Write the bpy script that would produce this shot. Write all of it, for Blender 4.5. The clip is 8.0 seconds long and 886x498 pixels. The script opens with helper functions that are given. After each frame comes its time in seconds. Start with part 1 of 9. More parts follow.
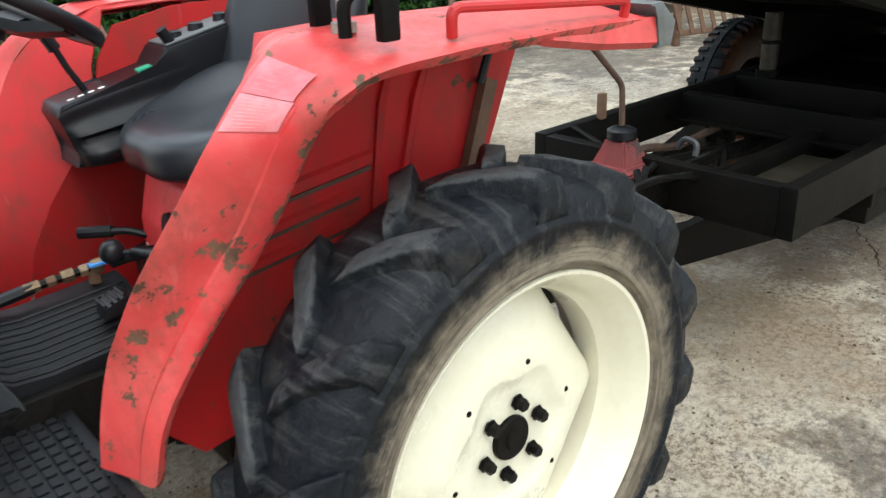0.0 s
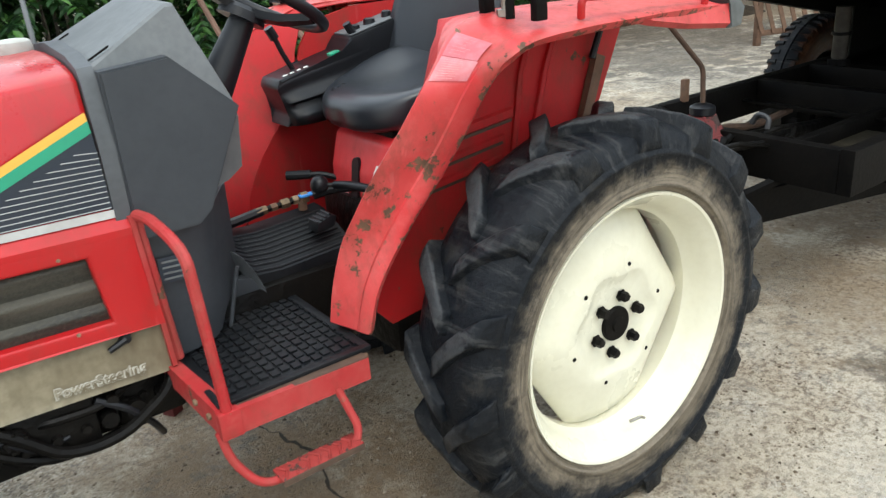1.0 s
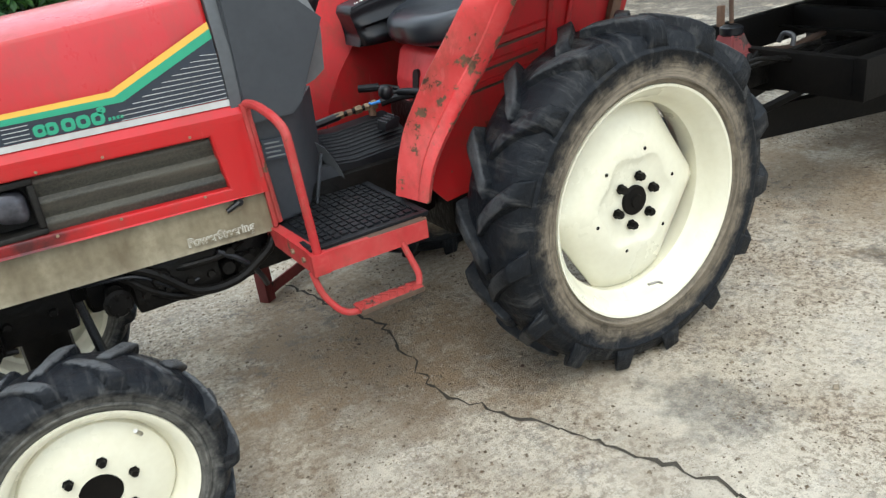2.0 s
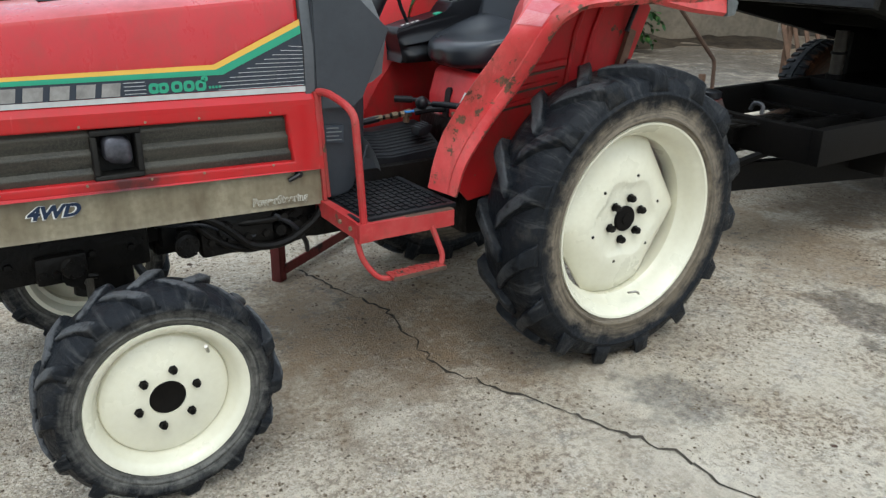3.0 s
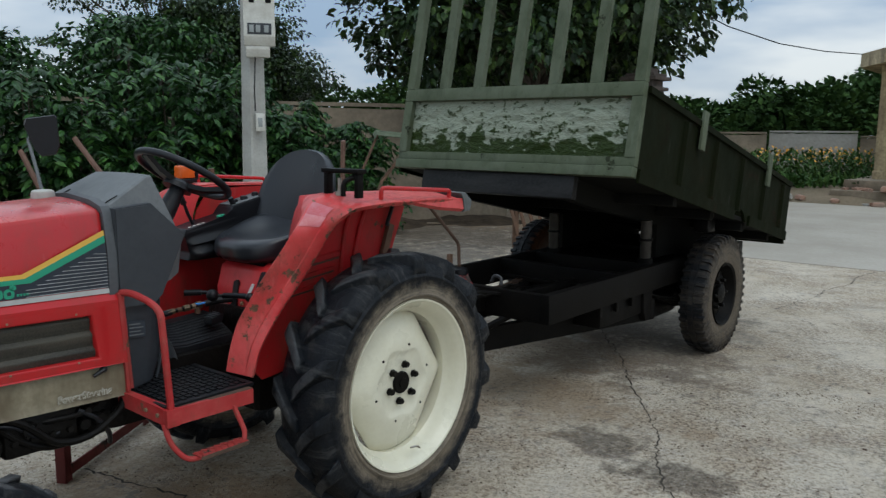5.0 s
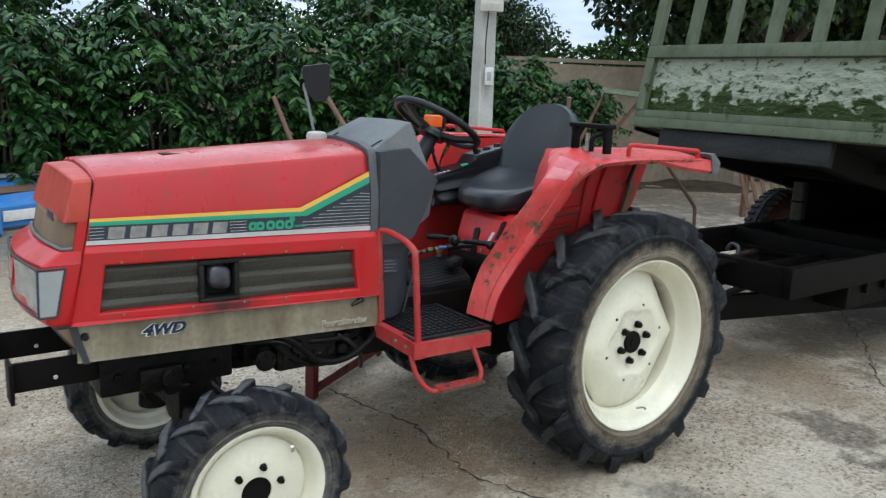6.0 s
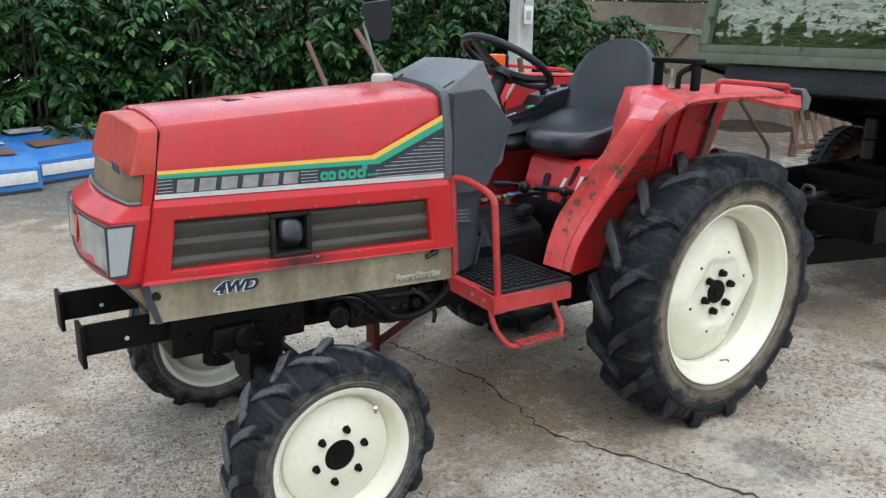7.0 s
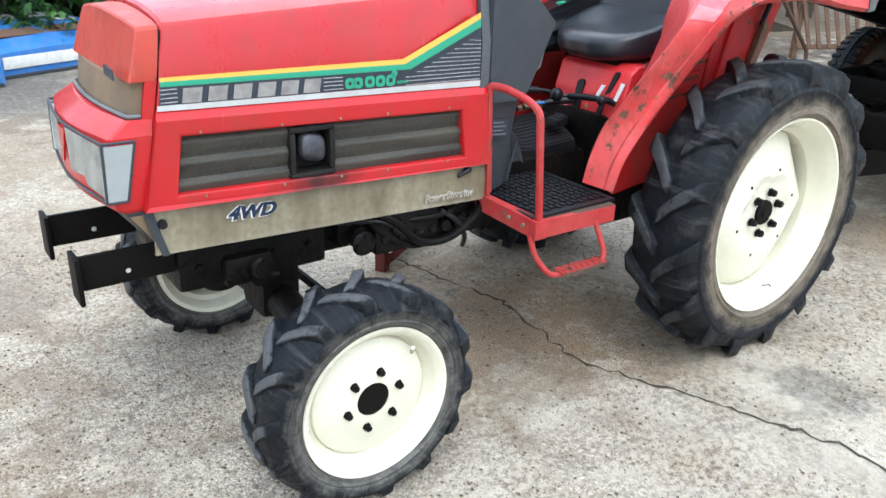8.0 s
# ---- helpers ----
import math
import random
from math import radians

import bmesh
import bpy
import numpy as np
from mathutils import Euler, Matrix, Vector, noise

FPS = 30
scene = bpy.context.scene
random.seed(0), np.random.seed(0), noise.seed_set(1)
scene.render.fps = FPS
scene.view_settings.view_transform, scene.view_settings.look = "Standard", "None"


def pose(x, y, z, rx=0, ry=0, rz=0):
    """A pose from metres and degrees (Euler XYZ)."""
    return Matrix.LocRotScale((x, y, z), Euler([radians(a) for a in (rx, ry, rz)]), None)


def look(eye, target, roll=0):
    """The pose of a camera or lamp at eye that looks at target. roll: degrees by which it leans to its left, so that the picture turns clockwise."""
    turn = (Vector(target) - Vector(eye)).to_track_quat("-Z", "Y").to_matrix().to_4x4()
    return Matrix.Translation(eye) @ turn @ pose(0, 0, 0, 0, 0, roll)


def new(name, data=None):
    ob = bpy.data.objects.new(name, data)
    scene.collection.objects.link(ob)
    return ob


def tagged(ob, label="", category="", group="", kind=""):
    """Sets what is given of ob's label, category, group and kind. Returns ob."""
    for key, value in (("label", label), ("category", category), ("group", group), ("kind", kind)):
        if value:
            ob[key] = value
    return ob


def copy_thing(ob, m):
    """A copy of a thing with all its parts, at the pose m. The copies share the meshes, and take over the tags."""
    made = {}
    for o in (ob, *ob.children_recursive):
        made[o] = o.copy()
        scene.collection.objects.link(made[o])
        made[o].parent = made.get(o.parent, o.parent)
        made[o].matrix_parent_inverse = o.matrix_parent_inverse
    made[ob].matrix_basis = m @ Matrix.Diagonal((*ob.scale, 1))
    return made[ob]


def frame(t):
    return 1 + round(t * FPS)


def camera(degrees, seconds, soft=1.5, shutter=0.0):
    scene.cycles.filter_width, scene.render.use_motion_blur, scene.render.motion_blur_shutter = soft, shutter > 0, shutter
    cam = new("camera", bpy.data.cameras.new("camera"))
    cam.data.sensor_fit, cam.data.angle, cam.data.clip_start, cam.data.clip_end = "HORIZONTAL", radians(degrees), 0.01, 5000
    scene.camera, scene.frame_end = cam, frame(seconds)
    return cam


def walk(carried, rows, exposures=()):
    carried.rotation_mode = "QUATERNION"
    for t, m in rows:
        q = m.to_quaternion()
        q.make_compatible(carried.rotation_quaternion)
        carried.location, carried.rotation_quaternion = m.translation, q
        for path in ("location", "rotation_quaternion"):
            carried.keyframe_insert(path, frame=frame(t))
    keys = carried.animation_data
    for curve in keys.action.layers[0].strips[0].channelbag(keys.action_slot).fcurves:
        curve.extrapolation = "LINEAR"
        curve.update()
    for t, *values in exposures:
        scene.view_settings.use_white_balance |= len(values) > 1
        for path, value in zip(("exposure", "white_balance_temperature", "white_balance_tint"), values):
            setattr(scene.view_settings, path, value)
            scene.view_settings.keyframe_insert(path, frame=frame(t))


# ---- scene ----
cam = camera(58.3, 8.0, soft=1.3, shutter=0.2)
PATH = [
    (0, (-0.863, -1.386, 1.39), (0.341, 0.003, 0.604), -2.7),
    (0.5, (-1.097, -1.535, 1.4), (0.039, -0.088, 0.614), -3.8),
    (1, (-1.303, -1.71, 1.418), (-0.237, -0.195, 0.664), -4.5),
    (1.5, (-1.386, -1.973, 1.392), (-0.468, -0.381, 0.603), -7.7),
    (1.7, (-1.418, -2.042, 1.378), (-0.537, -0.451, 0.544), -8.9),
    (2.8, (-1.876, -2.275, 1.364), (-0.872, -0.706, 0.636), 0.3),
    (3, (-1.916, -2.337, 1.362), (-0.885, -0.782, 0.642), 0.8),
    (3.5, (-2.033, -2.534, 1.376), (-0.853, -1.078, 0.678), -0.5),
    (4, (-2.146, -2.603, 1.433), (-0.622, -1.4, 0.952), -0.8),
    (4.2, (-2.199, -2.575, 1.491), (-0.595, -1.445, 1.105), -0.0),
    (5.3, (-2.243, -2.573, 1.455), (-0.779, -1.237, 1.193), 1.6),
    (5.5, (-2.263, -2.582, 1.455), (-0.91, -1.143, 1.142), 1.8),
    (6, (-2.352, -2.508, 1.447), (-1.198, -0.924, 1.046), 2.2),
    (6.5, (-2.428, -2.426, 1.433), (-1.322, -0.833, 0.945), 1.8),
    (7, (-2.404, -2.285, 1.418), (-1.317, -0.693, 0.884), 0.9),
    (7.5, (-2.343, -2.066, 1.434), (-1.304, -0.484, 0.787), 1.2),
    (8, (-2.4, -1.958, 1.399), (-1.299, -0.479, 0.624), 2.0),
]
EXPOSURES = [(0.0, 0.15, 6800, 5), (1.0, 0.05, 6750, 5), (1.6, 0.15, 6700, 5), (3.0, -0.35, 6450, 5), (3.5, -0.35, 6450, 5), (4.0, -0.5, 6450, 5), (4.2, -0.65, 6400, 5), (5.3, -1.2, 6300, 5), (5.5, -1.02, 6300, 5), (6.0, -0.5, 6300, 6), (6.5, -0.4, 6300, 7), (7.0, -0.25, 6300, 8), (7.5, -0.15, 6250, 8), (8.0, 0.34, 6150, 8)]
walk(cam, [(t, look(eye, target, roll)) for t, eye, target, roll in PATH], EXPOSURES)

# ---- world and sun: overcast sky with broken clouds ----
SUN_EL, SUN_AZ = 58.0, 200.0
world = bpy.data.worlds.new("sky")
scene.world = world
world.use_nodes = True
wt = world.node_tree
wt.nodes.clear()
w_out = wt.nodes.new("ShaderNodeOutputWorld")
w_bg = wt.nodes.new("ShaderNodeBackground")
w_sky = wt.nodes.new("ShaderNodeTexSky")
w_sky.sky_type, w_sky.sun_disc = "NISHITA", False
w_sky.sun_elevation, w_sky.sun_rotation = radians(SUN_EL), radians(SUN_AZ)
w_tex = wt.nodes.new("ShaderNodeTexCoord")
w_map = wt.nodes.new("ShaderNodeMapping")
w_map.inputs["Scale"].default_value = (1.6, 1.6, 7.0)
w_noise = wt.nodes.new("ShaderNodeTexNoise")
w_noise.inputs["Scale"].default_value = 1.5
w_noise.inputs["Detail"].default_value = 7.0
w_ramp = wt.nodes.new("ShaderNodeValToRGB")
w_ramp.color_ramp.elements[0].position, w_ramp.color_ramp.elements[0].color = 0.38, (6.6, 8.6, 11.6, 1)
w_ramp.color_ramp.elements[1].position, w_ramp.color_ramp.elements[1].color = 0.62, (16.5, 16.9, 17.4, 1)
w_mix = wt.nodes.new("ShaderNodeMix")
w_mix.data_type = "RGBA"
w_mix.inputs["Factor"].default_value = 0.88
wt.links.new(w_tex.outputs["Generated"], w_map.inputs["Vector"])
wt.links.new(w_map.outputs["Vector"], w_noise.inputs["Vector"])
wt.links.new(w_noise.outputs["Fac"], w_ramp.inputs["Fac"])
wt.links.new(w_sky.outputs["Color"], w_mix.inputs[6])
wt.links.new(w_ramp.outputs["Color"], w_mix.inputs[7])
w_sep = wt.nodes.new("ShaderNodeSeparateXYZ")
wt.links.new(w_tex.outputs["Generated"], w_sep.inputs[0])
w_rise = wt.nodes.new("ShaderNodeMapRange")
w_rise.inputs["From Min"].default_value, w_rise.inputs["From Max"].default_value = 0.0, 1.0
w_rise.inputs["To Min"].default_value, w_rise.inputs["To Max"].default_value = 0.72, 1.5
wt.links.new(w_sep.outputs["Z"], w_rise.inputs["Value"])
w_gain = wt.nodes.new("ShaderNodeVectorMath")
w_gain.operation = "SCALE"
wt.links.new(w_mix.outputs[2], w_gain.inputs[0])
wt.links.new(w_rise.outputs["Result"], w_gain.inputs["Scale"])
wt.links.new(w_gain.outputs[0], w_bg.inputs["Color"])
w_bg.inputs["Strength"].default_value = 0.15
wt.links.new(w_bg.outputs["Background"], w_out.inputs["Surface"])

sun_data = bpy.data.lights.new("sun", "SUN")
sun_data.energy, sun_data.angle, sun_data.color = 1.4, radians(25), (1.0, 0.96, 0.9)
sun = new("sun", sun_data)
az = radians(SUN_AZ)
sun_way = Vector((math.sin(az) * math.cos(radians(SUN_EL)), math.cos(az) * math.cos(radians(SUN_EL)), math.sin(radians(SUN_EL))))
sun.matrix_world = look(sun_way * 30, (0, 0, 0))


# ---- materials ----
def shader(name, rough=0.5, metal=0.0, spec=0.5):
    m = bpy.data.materials.new(name)
    m.use_nodes = True
    nt = m.node_tree
    b = nt.nodes["Principled BSDF"]
    b.inputs["Roughness"].default_value = rough
    b.inputs["Metallic"].default_value = metal
    b.inputs["Specular IOR Level"].default_value = spec
    return m, nt, b


def noise_node(nt, scale, detail=4.0, rough=0.55, stretch=None):
    tc = nt.nodes.new("ShaderNodeTexCoord")
    n = nt.nodes.new("ShaderNodeTexNoise")
    n.inputs["Scale"].default_value, n.inputs["Detail"].default_value, n.inputs["Roughness"].default_value = scale, detail, rough
    if stretch:
        mp = nt.nodes.new("ShaderNodeMapping")
        mp.inputs["Scale"].default_value = stretch
        nt.links.new(tc.outputs["Object"], mp.inputs["Vector"])
        nt.links.new(mp.outputs["Vector"], n.inputs["Vector"])
    else:
        nt.links.new(tc.outputs["Object"], n.inputs["Vector"])
    return n


def ramp_node(nt, src, lo, hi, a=(0, 0, 0, 1), b=(1, 1, 1, 1)):
    r = nt.nodes.new("ShaderNodeValToRGB")
    r.color_ramp.elements[0].position, r.color_ramp.elements[1].position = lo, hi
    r.color_ramp.elements[0].color, r.color_ramp.elements[1].color = a, b
    nt.links.new(src, r.inputs["Fac"])
    return r


def mix_node(nt, fac, a, b):
    """Mix of two colours; each of fac, a, b is a value or a socket."""
    m = nt.nodes.new("ShaderNodeMix")
    m.data_type = "RGBA"
    for sock, v in ((m.inputs["Factor"], fac), (m.inputs[6], a), (m.inputs[7], b)):
        if isinstance(v, bpy.types.NodeSocket):
            nt.links.new(v, sock)
        else:
            sock.default_value = v
    return m.outputs[2]


def bump_node(nt, b, height, strength=0.3, dist=0.002):
    n = nt.nodes.new("ShaderNodeBump")
    n.inputs["Strength"].default_value, n.inputs["Distance"].default_value = strength, dist
    nt.links.new(height, n.inputs["Height"])
    nt.links.new(n.outputs["Normal"], b.inputs["Normal"])


def rgb(r, g, b):
    return (r, g, b, 1.0)


def surface(name, colour, dark=None, rough=0.5, metal=0.0, spec=0.5, scale=6.0, amount=0.5, fine=60.0, relief=0.15, dist=0.002, stretch=None):
    """A plain surface with two scales of variation and a fine relief."""
    m, nt, b = shader(name, rough, metal, spec)
    big = noise_node(nt, scale, 5.0, 0.6, stretch)
    small = noise_node(nt, fine, 3.0)
    dark = dark or tuple(c * 0.55 for c in colour)
    f1 = ramp_node(nt, big.outputs["Fac"], 0.35, 0.7, rgb(0, 0, 0), rgb(amount, amount, amount))
    c1 = mix_node(nt, f1.outputs["Color"], rgb(*colour), rgb(*dark))
    f2 = ramp_node(nt, small.outputs["Fac"], 0.4, 0.75, rgb(0, 0, 0), rgb(amount * 0.6, amount * 0.6, amount * 0.6))
    c2 = mix_node(nt, f2.outputs["Color"], c1, rgb(*dark))
    nt.links.new(c2, b.inputs["Base Color"])
    r1 = ramp_node(nt, big.outputs["Fac"], 0.3, 0.7, rgb(*[max(0.02, rough - 0.08)] * 3), rgb(*[min(1, rough + 0.12)] * 3))
    nt.links.new(r1.outputs["Color"], b.inputs["Roughness"])
    bump_node(nt, b, small.outputs["Fac"], relief, dist)
    return m


def worn_paint(name, colour, faded, under, chip=0.66, chip_scale=5.0, rough=0.32, fade_lo=0.4, fade_hi=0.75, fleck=0.7, wear=0.0, spec=0.4, grime=0.5):
    """Old paint: faded clouds, grime, scratches, flecks and chips down to the metal; wear follows a mesh attribute."""
    m, nt, b = shader(name, rough, 0.0, spec)
    big = noise_node(nt, 2.6, 5.0, 0.62)
    fade = ramp_node(nt, big.outputs["Fac"], fade_lo, fade_hi)
    c = mix_node(nt, fade.outputs["Color"], rgb(*colour), rgb(*faded))
    cloud = noise_node(nt, 17.0, 5.0, 0.7)
    f = ramp_node(nt, cloud.outputs["Fac"], 0.5, 0.72, rgb(0, 0, 0), rgb(0.55, 0.55, 0.55))
    c = mix_node(nt, f.outputs["Color"], c, rgb(*faded))
    dirt = noise_node(nt, 12.0, 7.0, 0.75, (1.0, 1.0, 0.45))
    d = ramp_node(nt, dirt.outputs["Fac"], 0.48, 0.76, rgb(0, 0, 0), rgb(grime, grime, grime))
    c = mix_node(nt, d.outputs["Color"], c, rgb(*[0.5 * x + 0.25 * y for x, y in zip(under, colour)]))
    scratch = noise_node(nt, 30.0, 3.0, 0.6, (1.0, 0.6, 0.12))
    f = ramp_node(nt, scratch.outputs["Fac"], 0.68, 0.72, rgb(0, 0, 0), rgb(0.16, 0.16, 0.16))
    c = mix_node(nt, f.outputs["Color"], c, rgb(*[min(1, x * 1.2 + 0.1) for x in faded]))
    # flecks, small and scattered
    fl = noise_node(nt, 55.0, 5.0, 0.7)
    k2 = ramp_node(nt, fl.outputs["Fac"], fleck, fleck + 0.02)
    c = mix_node(nt, k2.outputs["Color"], c, rgb(*under))
    chips = noise_node(nt, chip_scale, 9.0, 0.72)
    src = chips.outputs["Fac"]
    if wear:
        at = nt.nodes.new("ShaderNodeAttribute")
        at.attribute_name = "wear"
        add = nt.nodes.new("ShaderNodeMath")
        add.operation = "MULTIPLY_ADD"
        add.inputs[1].default_value = wear
        nt.links.new(at.outputs["Fac"], add.inputs[0])
        nt.links.new(src, add.inputs[2])
        src = add.outputs[0]
    k = ramp_node(nt, src, chip, chip + 0.012)
    tone = ramp_node(nt, dirt.outputs["Fac"], 0.38, 0.62)
    bare = mix_node(nt, tone.outputs["Color"], rgb(*[x * 1.15 for x in under]), rgb(under[0] * 0.4, under[1] * 0.32, under[2] * 0.3))
    c = mix_node(nt, k.outputs["Color"], c, bare)
    nt.links.new(c, b.inputs["Base Color"])
    r0 = ramp_node(nt, dirt.outputs["Fac"], 0.35, 0.75, rgb(rough, rough, rough), rgb(*[min(1, rough + 0.3)] * 3))
    r = mix_node(nt, k.outputs["Color"], r0.outputs["Color"], rgb(0.8, 0.8, 0.8))
    nt.links.new(r, b.inputs["Roughness"])
    fine = noise_node(nt, 60.0, 3.0)
    h = mix_node(nt, 0.6, fine.outputs["Fac"], k.outputs["Color"])
    bump_node(nt, b, h, 0.2, 0.0012)
    return m


RUST = (0.125, 0.078, 0.048)
M_RED = worn_paint("red_hood_paint", (0.42, 0.0075, 0.0105), (0.43, 0.0135, 0.016), RUST, chip=0.75, fleck=0.77, spec=0.25)
M_RED_TOP = worn_paint("red_top_paint", (0.41, 0.0075, 0.011), (0.43, 0.015, 0.018), RUST, chip=0.75, fade_lo=0.42, fade_hi=0.7, fleck=0.77, rough=0.22, spec=0.38)
M_RED_FENDER = worn_paint("red_fender_paint", (0.5, 0.025, 0.029), (0.6, 0.108, 0.098), (0.15, 0.084, 0.05), chip=0.66, chip_scale=24.0, rough=0.3, fleck=0.665, wear=0.19, spec=0.45, grime=0.95)
M_RED_TREAD = worn_paint("worn_red_tread", (0.3, 0.022, 0.022), (0.34, 0.06, 0.05), (0.07, 0.045, 0.035), chip=0.56, chip_scale=20.0, rough=0.5, fleck=0.62, spec=0.3, grime=0.9)
# brighter than the hood red: sky light on the cover put into the paint
M_RED_COVER_LIT = worn_paint("lit_red_cover_paint", (0.58, 0.02, 0.026), (0.62, 0.05, 0.052), RUST, chip=0.72, fleck=0.72, rough=0.35, spec=0.5, grime=0.5)
M_RED_DULL = worn_paint("red_dull_paint", (0.46, 0.014, 0.017), (0.34, 0.024, 0.022), RUST, chip=0.66, rough=0.45, fleck=0.68, spec=0.25, grime=0.85)
M_RED_STEP = worn_paint("red_step_paint", (0.36, 0.017, 0.02), (0.43, 0.085, 0.075), (0.17, 0.1, 0.065), chip=0.635, chip_scale=16.0, rough=0.42, fleck=0.66, spec=0.25, grime=0.9)
M_RED_STAY = worn_paint("rusty_red_paint", (0.16, 0.015, 0.014), (0.1, 0.02, 0.016), (0.05, 0.03, 0.02), chip=0.6, rough=0.6)


for m_ in (M_RED_TOP, M_RED):
    m_.node_tree.nodes["Principled BSDF"].inputs["Coat Weight"].default_value = 0.35
    m_.node_tree.nodes["Principled BSDF"].inputs["Coat Roughness"].default_value = 0.14


def sooty(name, x, z, r):
    """The hood paint with a soot stain below the exhaust."""
    m = M_RED.copy()
    m.name = name
    nt = m.node_tree
    b = nt.nodes["Principled BSDF"]
    old = b.inputs["Base Color"].links[0].from_socket
    tc = nt.nodes.new("ShaderNodeTexCoord")
    d = nt.nodes.new("ShaderNodeVectorMath")
    d.operation = "SUBTRACT"
    d.inputs[1].default_value = (x, 0, z)
    nt.links.new(tc.outputs["Object"], d.inputs[0])
    q = nt.nodes.new("ShaderNodeVectorMath")
    q.operation = "MULTIPLY"
    q.inputs[1].default_value = (0.55 / r, 0, 1 / r)
    nt.links.new(d.outputs[0], q.inputs[0])
    ln = nt.nodes.new("ShaderNodeVectorMath")
    ln.operation = "LENGTH"
    nt.links.new(q.outputs[0], ln.inputs[0])
    n = noise_node(nt, 18.0, 5.0, 0.7)
    add = nt.nodes.new("ShaderNodeMath")
    add.operation = "MULTIPLY_ADD"
    add.inputs[1].default_value = 1.2
    nt.links.new(n.outputs["Fac"], add.inputs[0])
    nt.links.new(ln.outputs["Value"], add.inputs[2])
    rg = nt.nodes.new("ShaderNodeMapRange")
    rg.inputs["From Min"].default_value, rg.inputs["From Max"].default_value = 0.7, 1.6
    rg.inputs["To Min"].default_value, rg.inputs["To Max"].default_value = 0.9, 0.0
    nt.links.new(add.outputs[0], rg.inputs["Value"])
    nt.links.new(mix_node(nt, rg.outputs["Result"], old, rgb(0.015, 0.008, 0.008)), b.inputs["Base Color"])
    return m


M_RED_SOOT = sooty("sooty_red_paint", -1.5, 0.765, 0.085)
M_SELECTOR = worn_paint("dusty_dark_red_paint", (0.2, 0.03, 0.03), (0.12, 0.03, 0.03), (0.06, 0.04, 0.035), chip=0.6, rough=0.6)
M_ORANGE_RED = worn_paint("orange_red_nose_paint", (0.4, 0.03, 0.018), (0.46, 0.06, 0.035), RUST, chip=0.7, fleck=0.73, rough=0.3)
M_CREAM = surface("cream_wheel_paint", (0.7, 0.675, 0.54), (0.56, 0.52, 0.39), rough=0.28, scale=4.0, amount=0.4, relief=0.05)
M_BEIGE = surface("beige_side_panel", (0.27, 0.235, 0.158), (0.115, 0.088, 0.05), rough=0.5, scale=3.5, amount=0.9, relief=0.12, stretch=(3.0, 1.0, 0.8))
M_TYRE = surface("tyre_rubber", (0.02, 0.022, 0.026), (0.045, 0.042, 0.04), rough=0.5, spec=0.5, scale=7.0, amount=0.7, relief=0.5, dist=0.004)
M_GREY_PLASTIC = surface("grey_shroud_plastic", (0.044, 0.049, 0.056), (0.028, 0.032, 0.037), spec=0.3, rough=0.5, scale=3.0, amount=0.7, relief=0.12)
M_RUST_DARK = surface("dark_rusty_iron", (0.1, 0.055, 0.034), (0.045, 0.028, 0.02), rough=0.8, scale=14.0, amount=0.9, relief=0.4)
M_GREY_TOP = surface("faded_grey_plastic", (0.155, 0.163, 0.165), (0.08, 0.087, 0.09), spec=0.35, rough=0.6, scale=3.0, amount=0.7, relief=0.12)
M_GREY_BAND = surface("weathered_grey_plastic", (0.085, 0.091, 0.097), (0.048, 0.052, 0.056), spec=0.35, rough=0.6, scale=3.0, amount=0.7, relief=0.12)
M_BLACK_PLASTIC = surface("black_plastic", (0.006, 0.0065, 0.008), (0.012, 0.013, 0.016), spec=0.3, rough=0.36, amount=0.6)
M_VINYL = surface("black_vinyl", (0.013, 0.0155, 0.02), (0.021, 0.0235, 0.029), spec=0.5, rough=0.34, scale=5.0, fine=220.0, relief=0.2, dist=0.001)
M_RUBBER_MAT = surface("black_rubber_mat", (0.006, 0.007, 0.009), (0.017, 0.0175, 0.0185), spec=0.2, rough=0.45, scale=9.0, amount=0.8, relief=0.3)
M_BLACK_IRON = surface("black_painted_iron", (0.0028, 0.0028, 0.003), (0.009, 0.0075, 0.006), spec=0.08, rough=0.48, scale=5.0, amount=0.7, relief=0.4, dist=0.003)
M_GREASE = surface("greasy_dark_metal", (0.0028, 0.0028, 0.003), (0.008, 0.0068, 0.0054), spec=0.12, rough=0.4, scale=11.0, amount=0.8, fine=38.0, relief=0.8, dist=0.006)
M_TRAY_DIRT = surface("oily_tray_dirt", (0.035, 0.029, 0.018), (0.012, 0.01, 0.007), spec=0.2, rough=0.7, scale=9.0, amount=0.9, relief=0.5)
M_DULL_BOLT = surface("rusty_bolt_steel", (0.3, 0.22, 0.14), (0.12, 0.07, 0.04), rough=0.6, metal=0.3, scale=40.0, amount=0.8, relief=0.3)
M_RUST = surface("rusty_iron", (0.16, 0.085, 0.05), (0.07, 0.045, 0.03), rough=0.8, scale=9.0, amount=0.8, relief=0.4)
M_BEAM = surface("scuffed_black_beam", (0.006, 0.0062, 0.0068), (0.03, 0.03, 0.03), spec=0.2, rough=0.55, scale=9.0, amount=0.8, fine=55.0, relief=0.5, dist=0.004, stretch=(1, 0.35, 2.2))
M_RAM = surface("dull_oily_steel", (0.05, 0.043, 0.034), (0.018, 0.013, 0.009), rough=0.5, metal=0.4, scale=12.0, amount=0.85, relief=0.2)
M_STEEL = surface("dull_steel", (0.42, 0.41, 0.38), (0.2, 0.16, 0.12), rough=0.35, metal=0.85, scale=12.0, amount=0.7, relief=0.2)
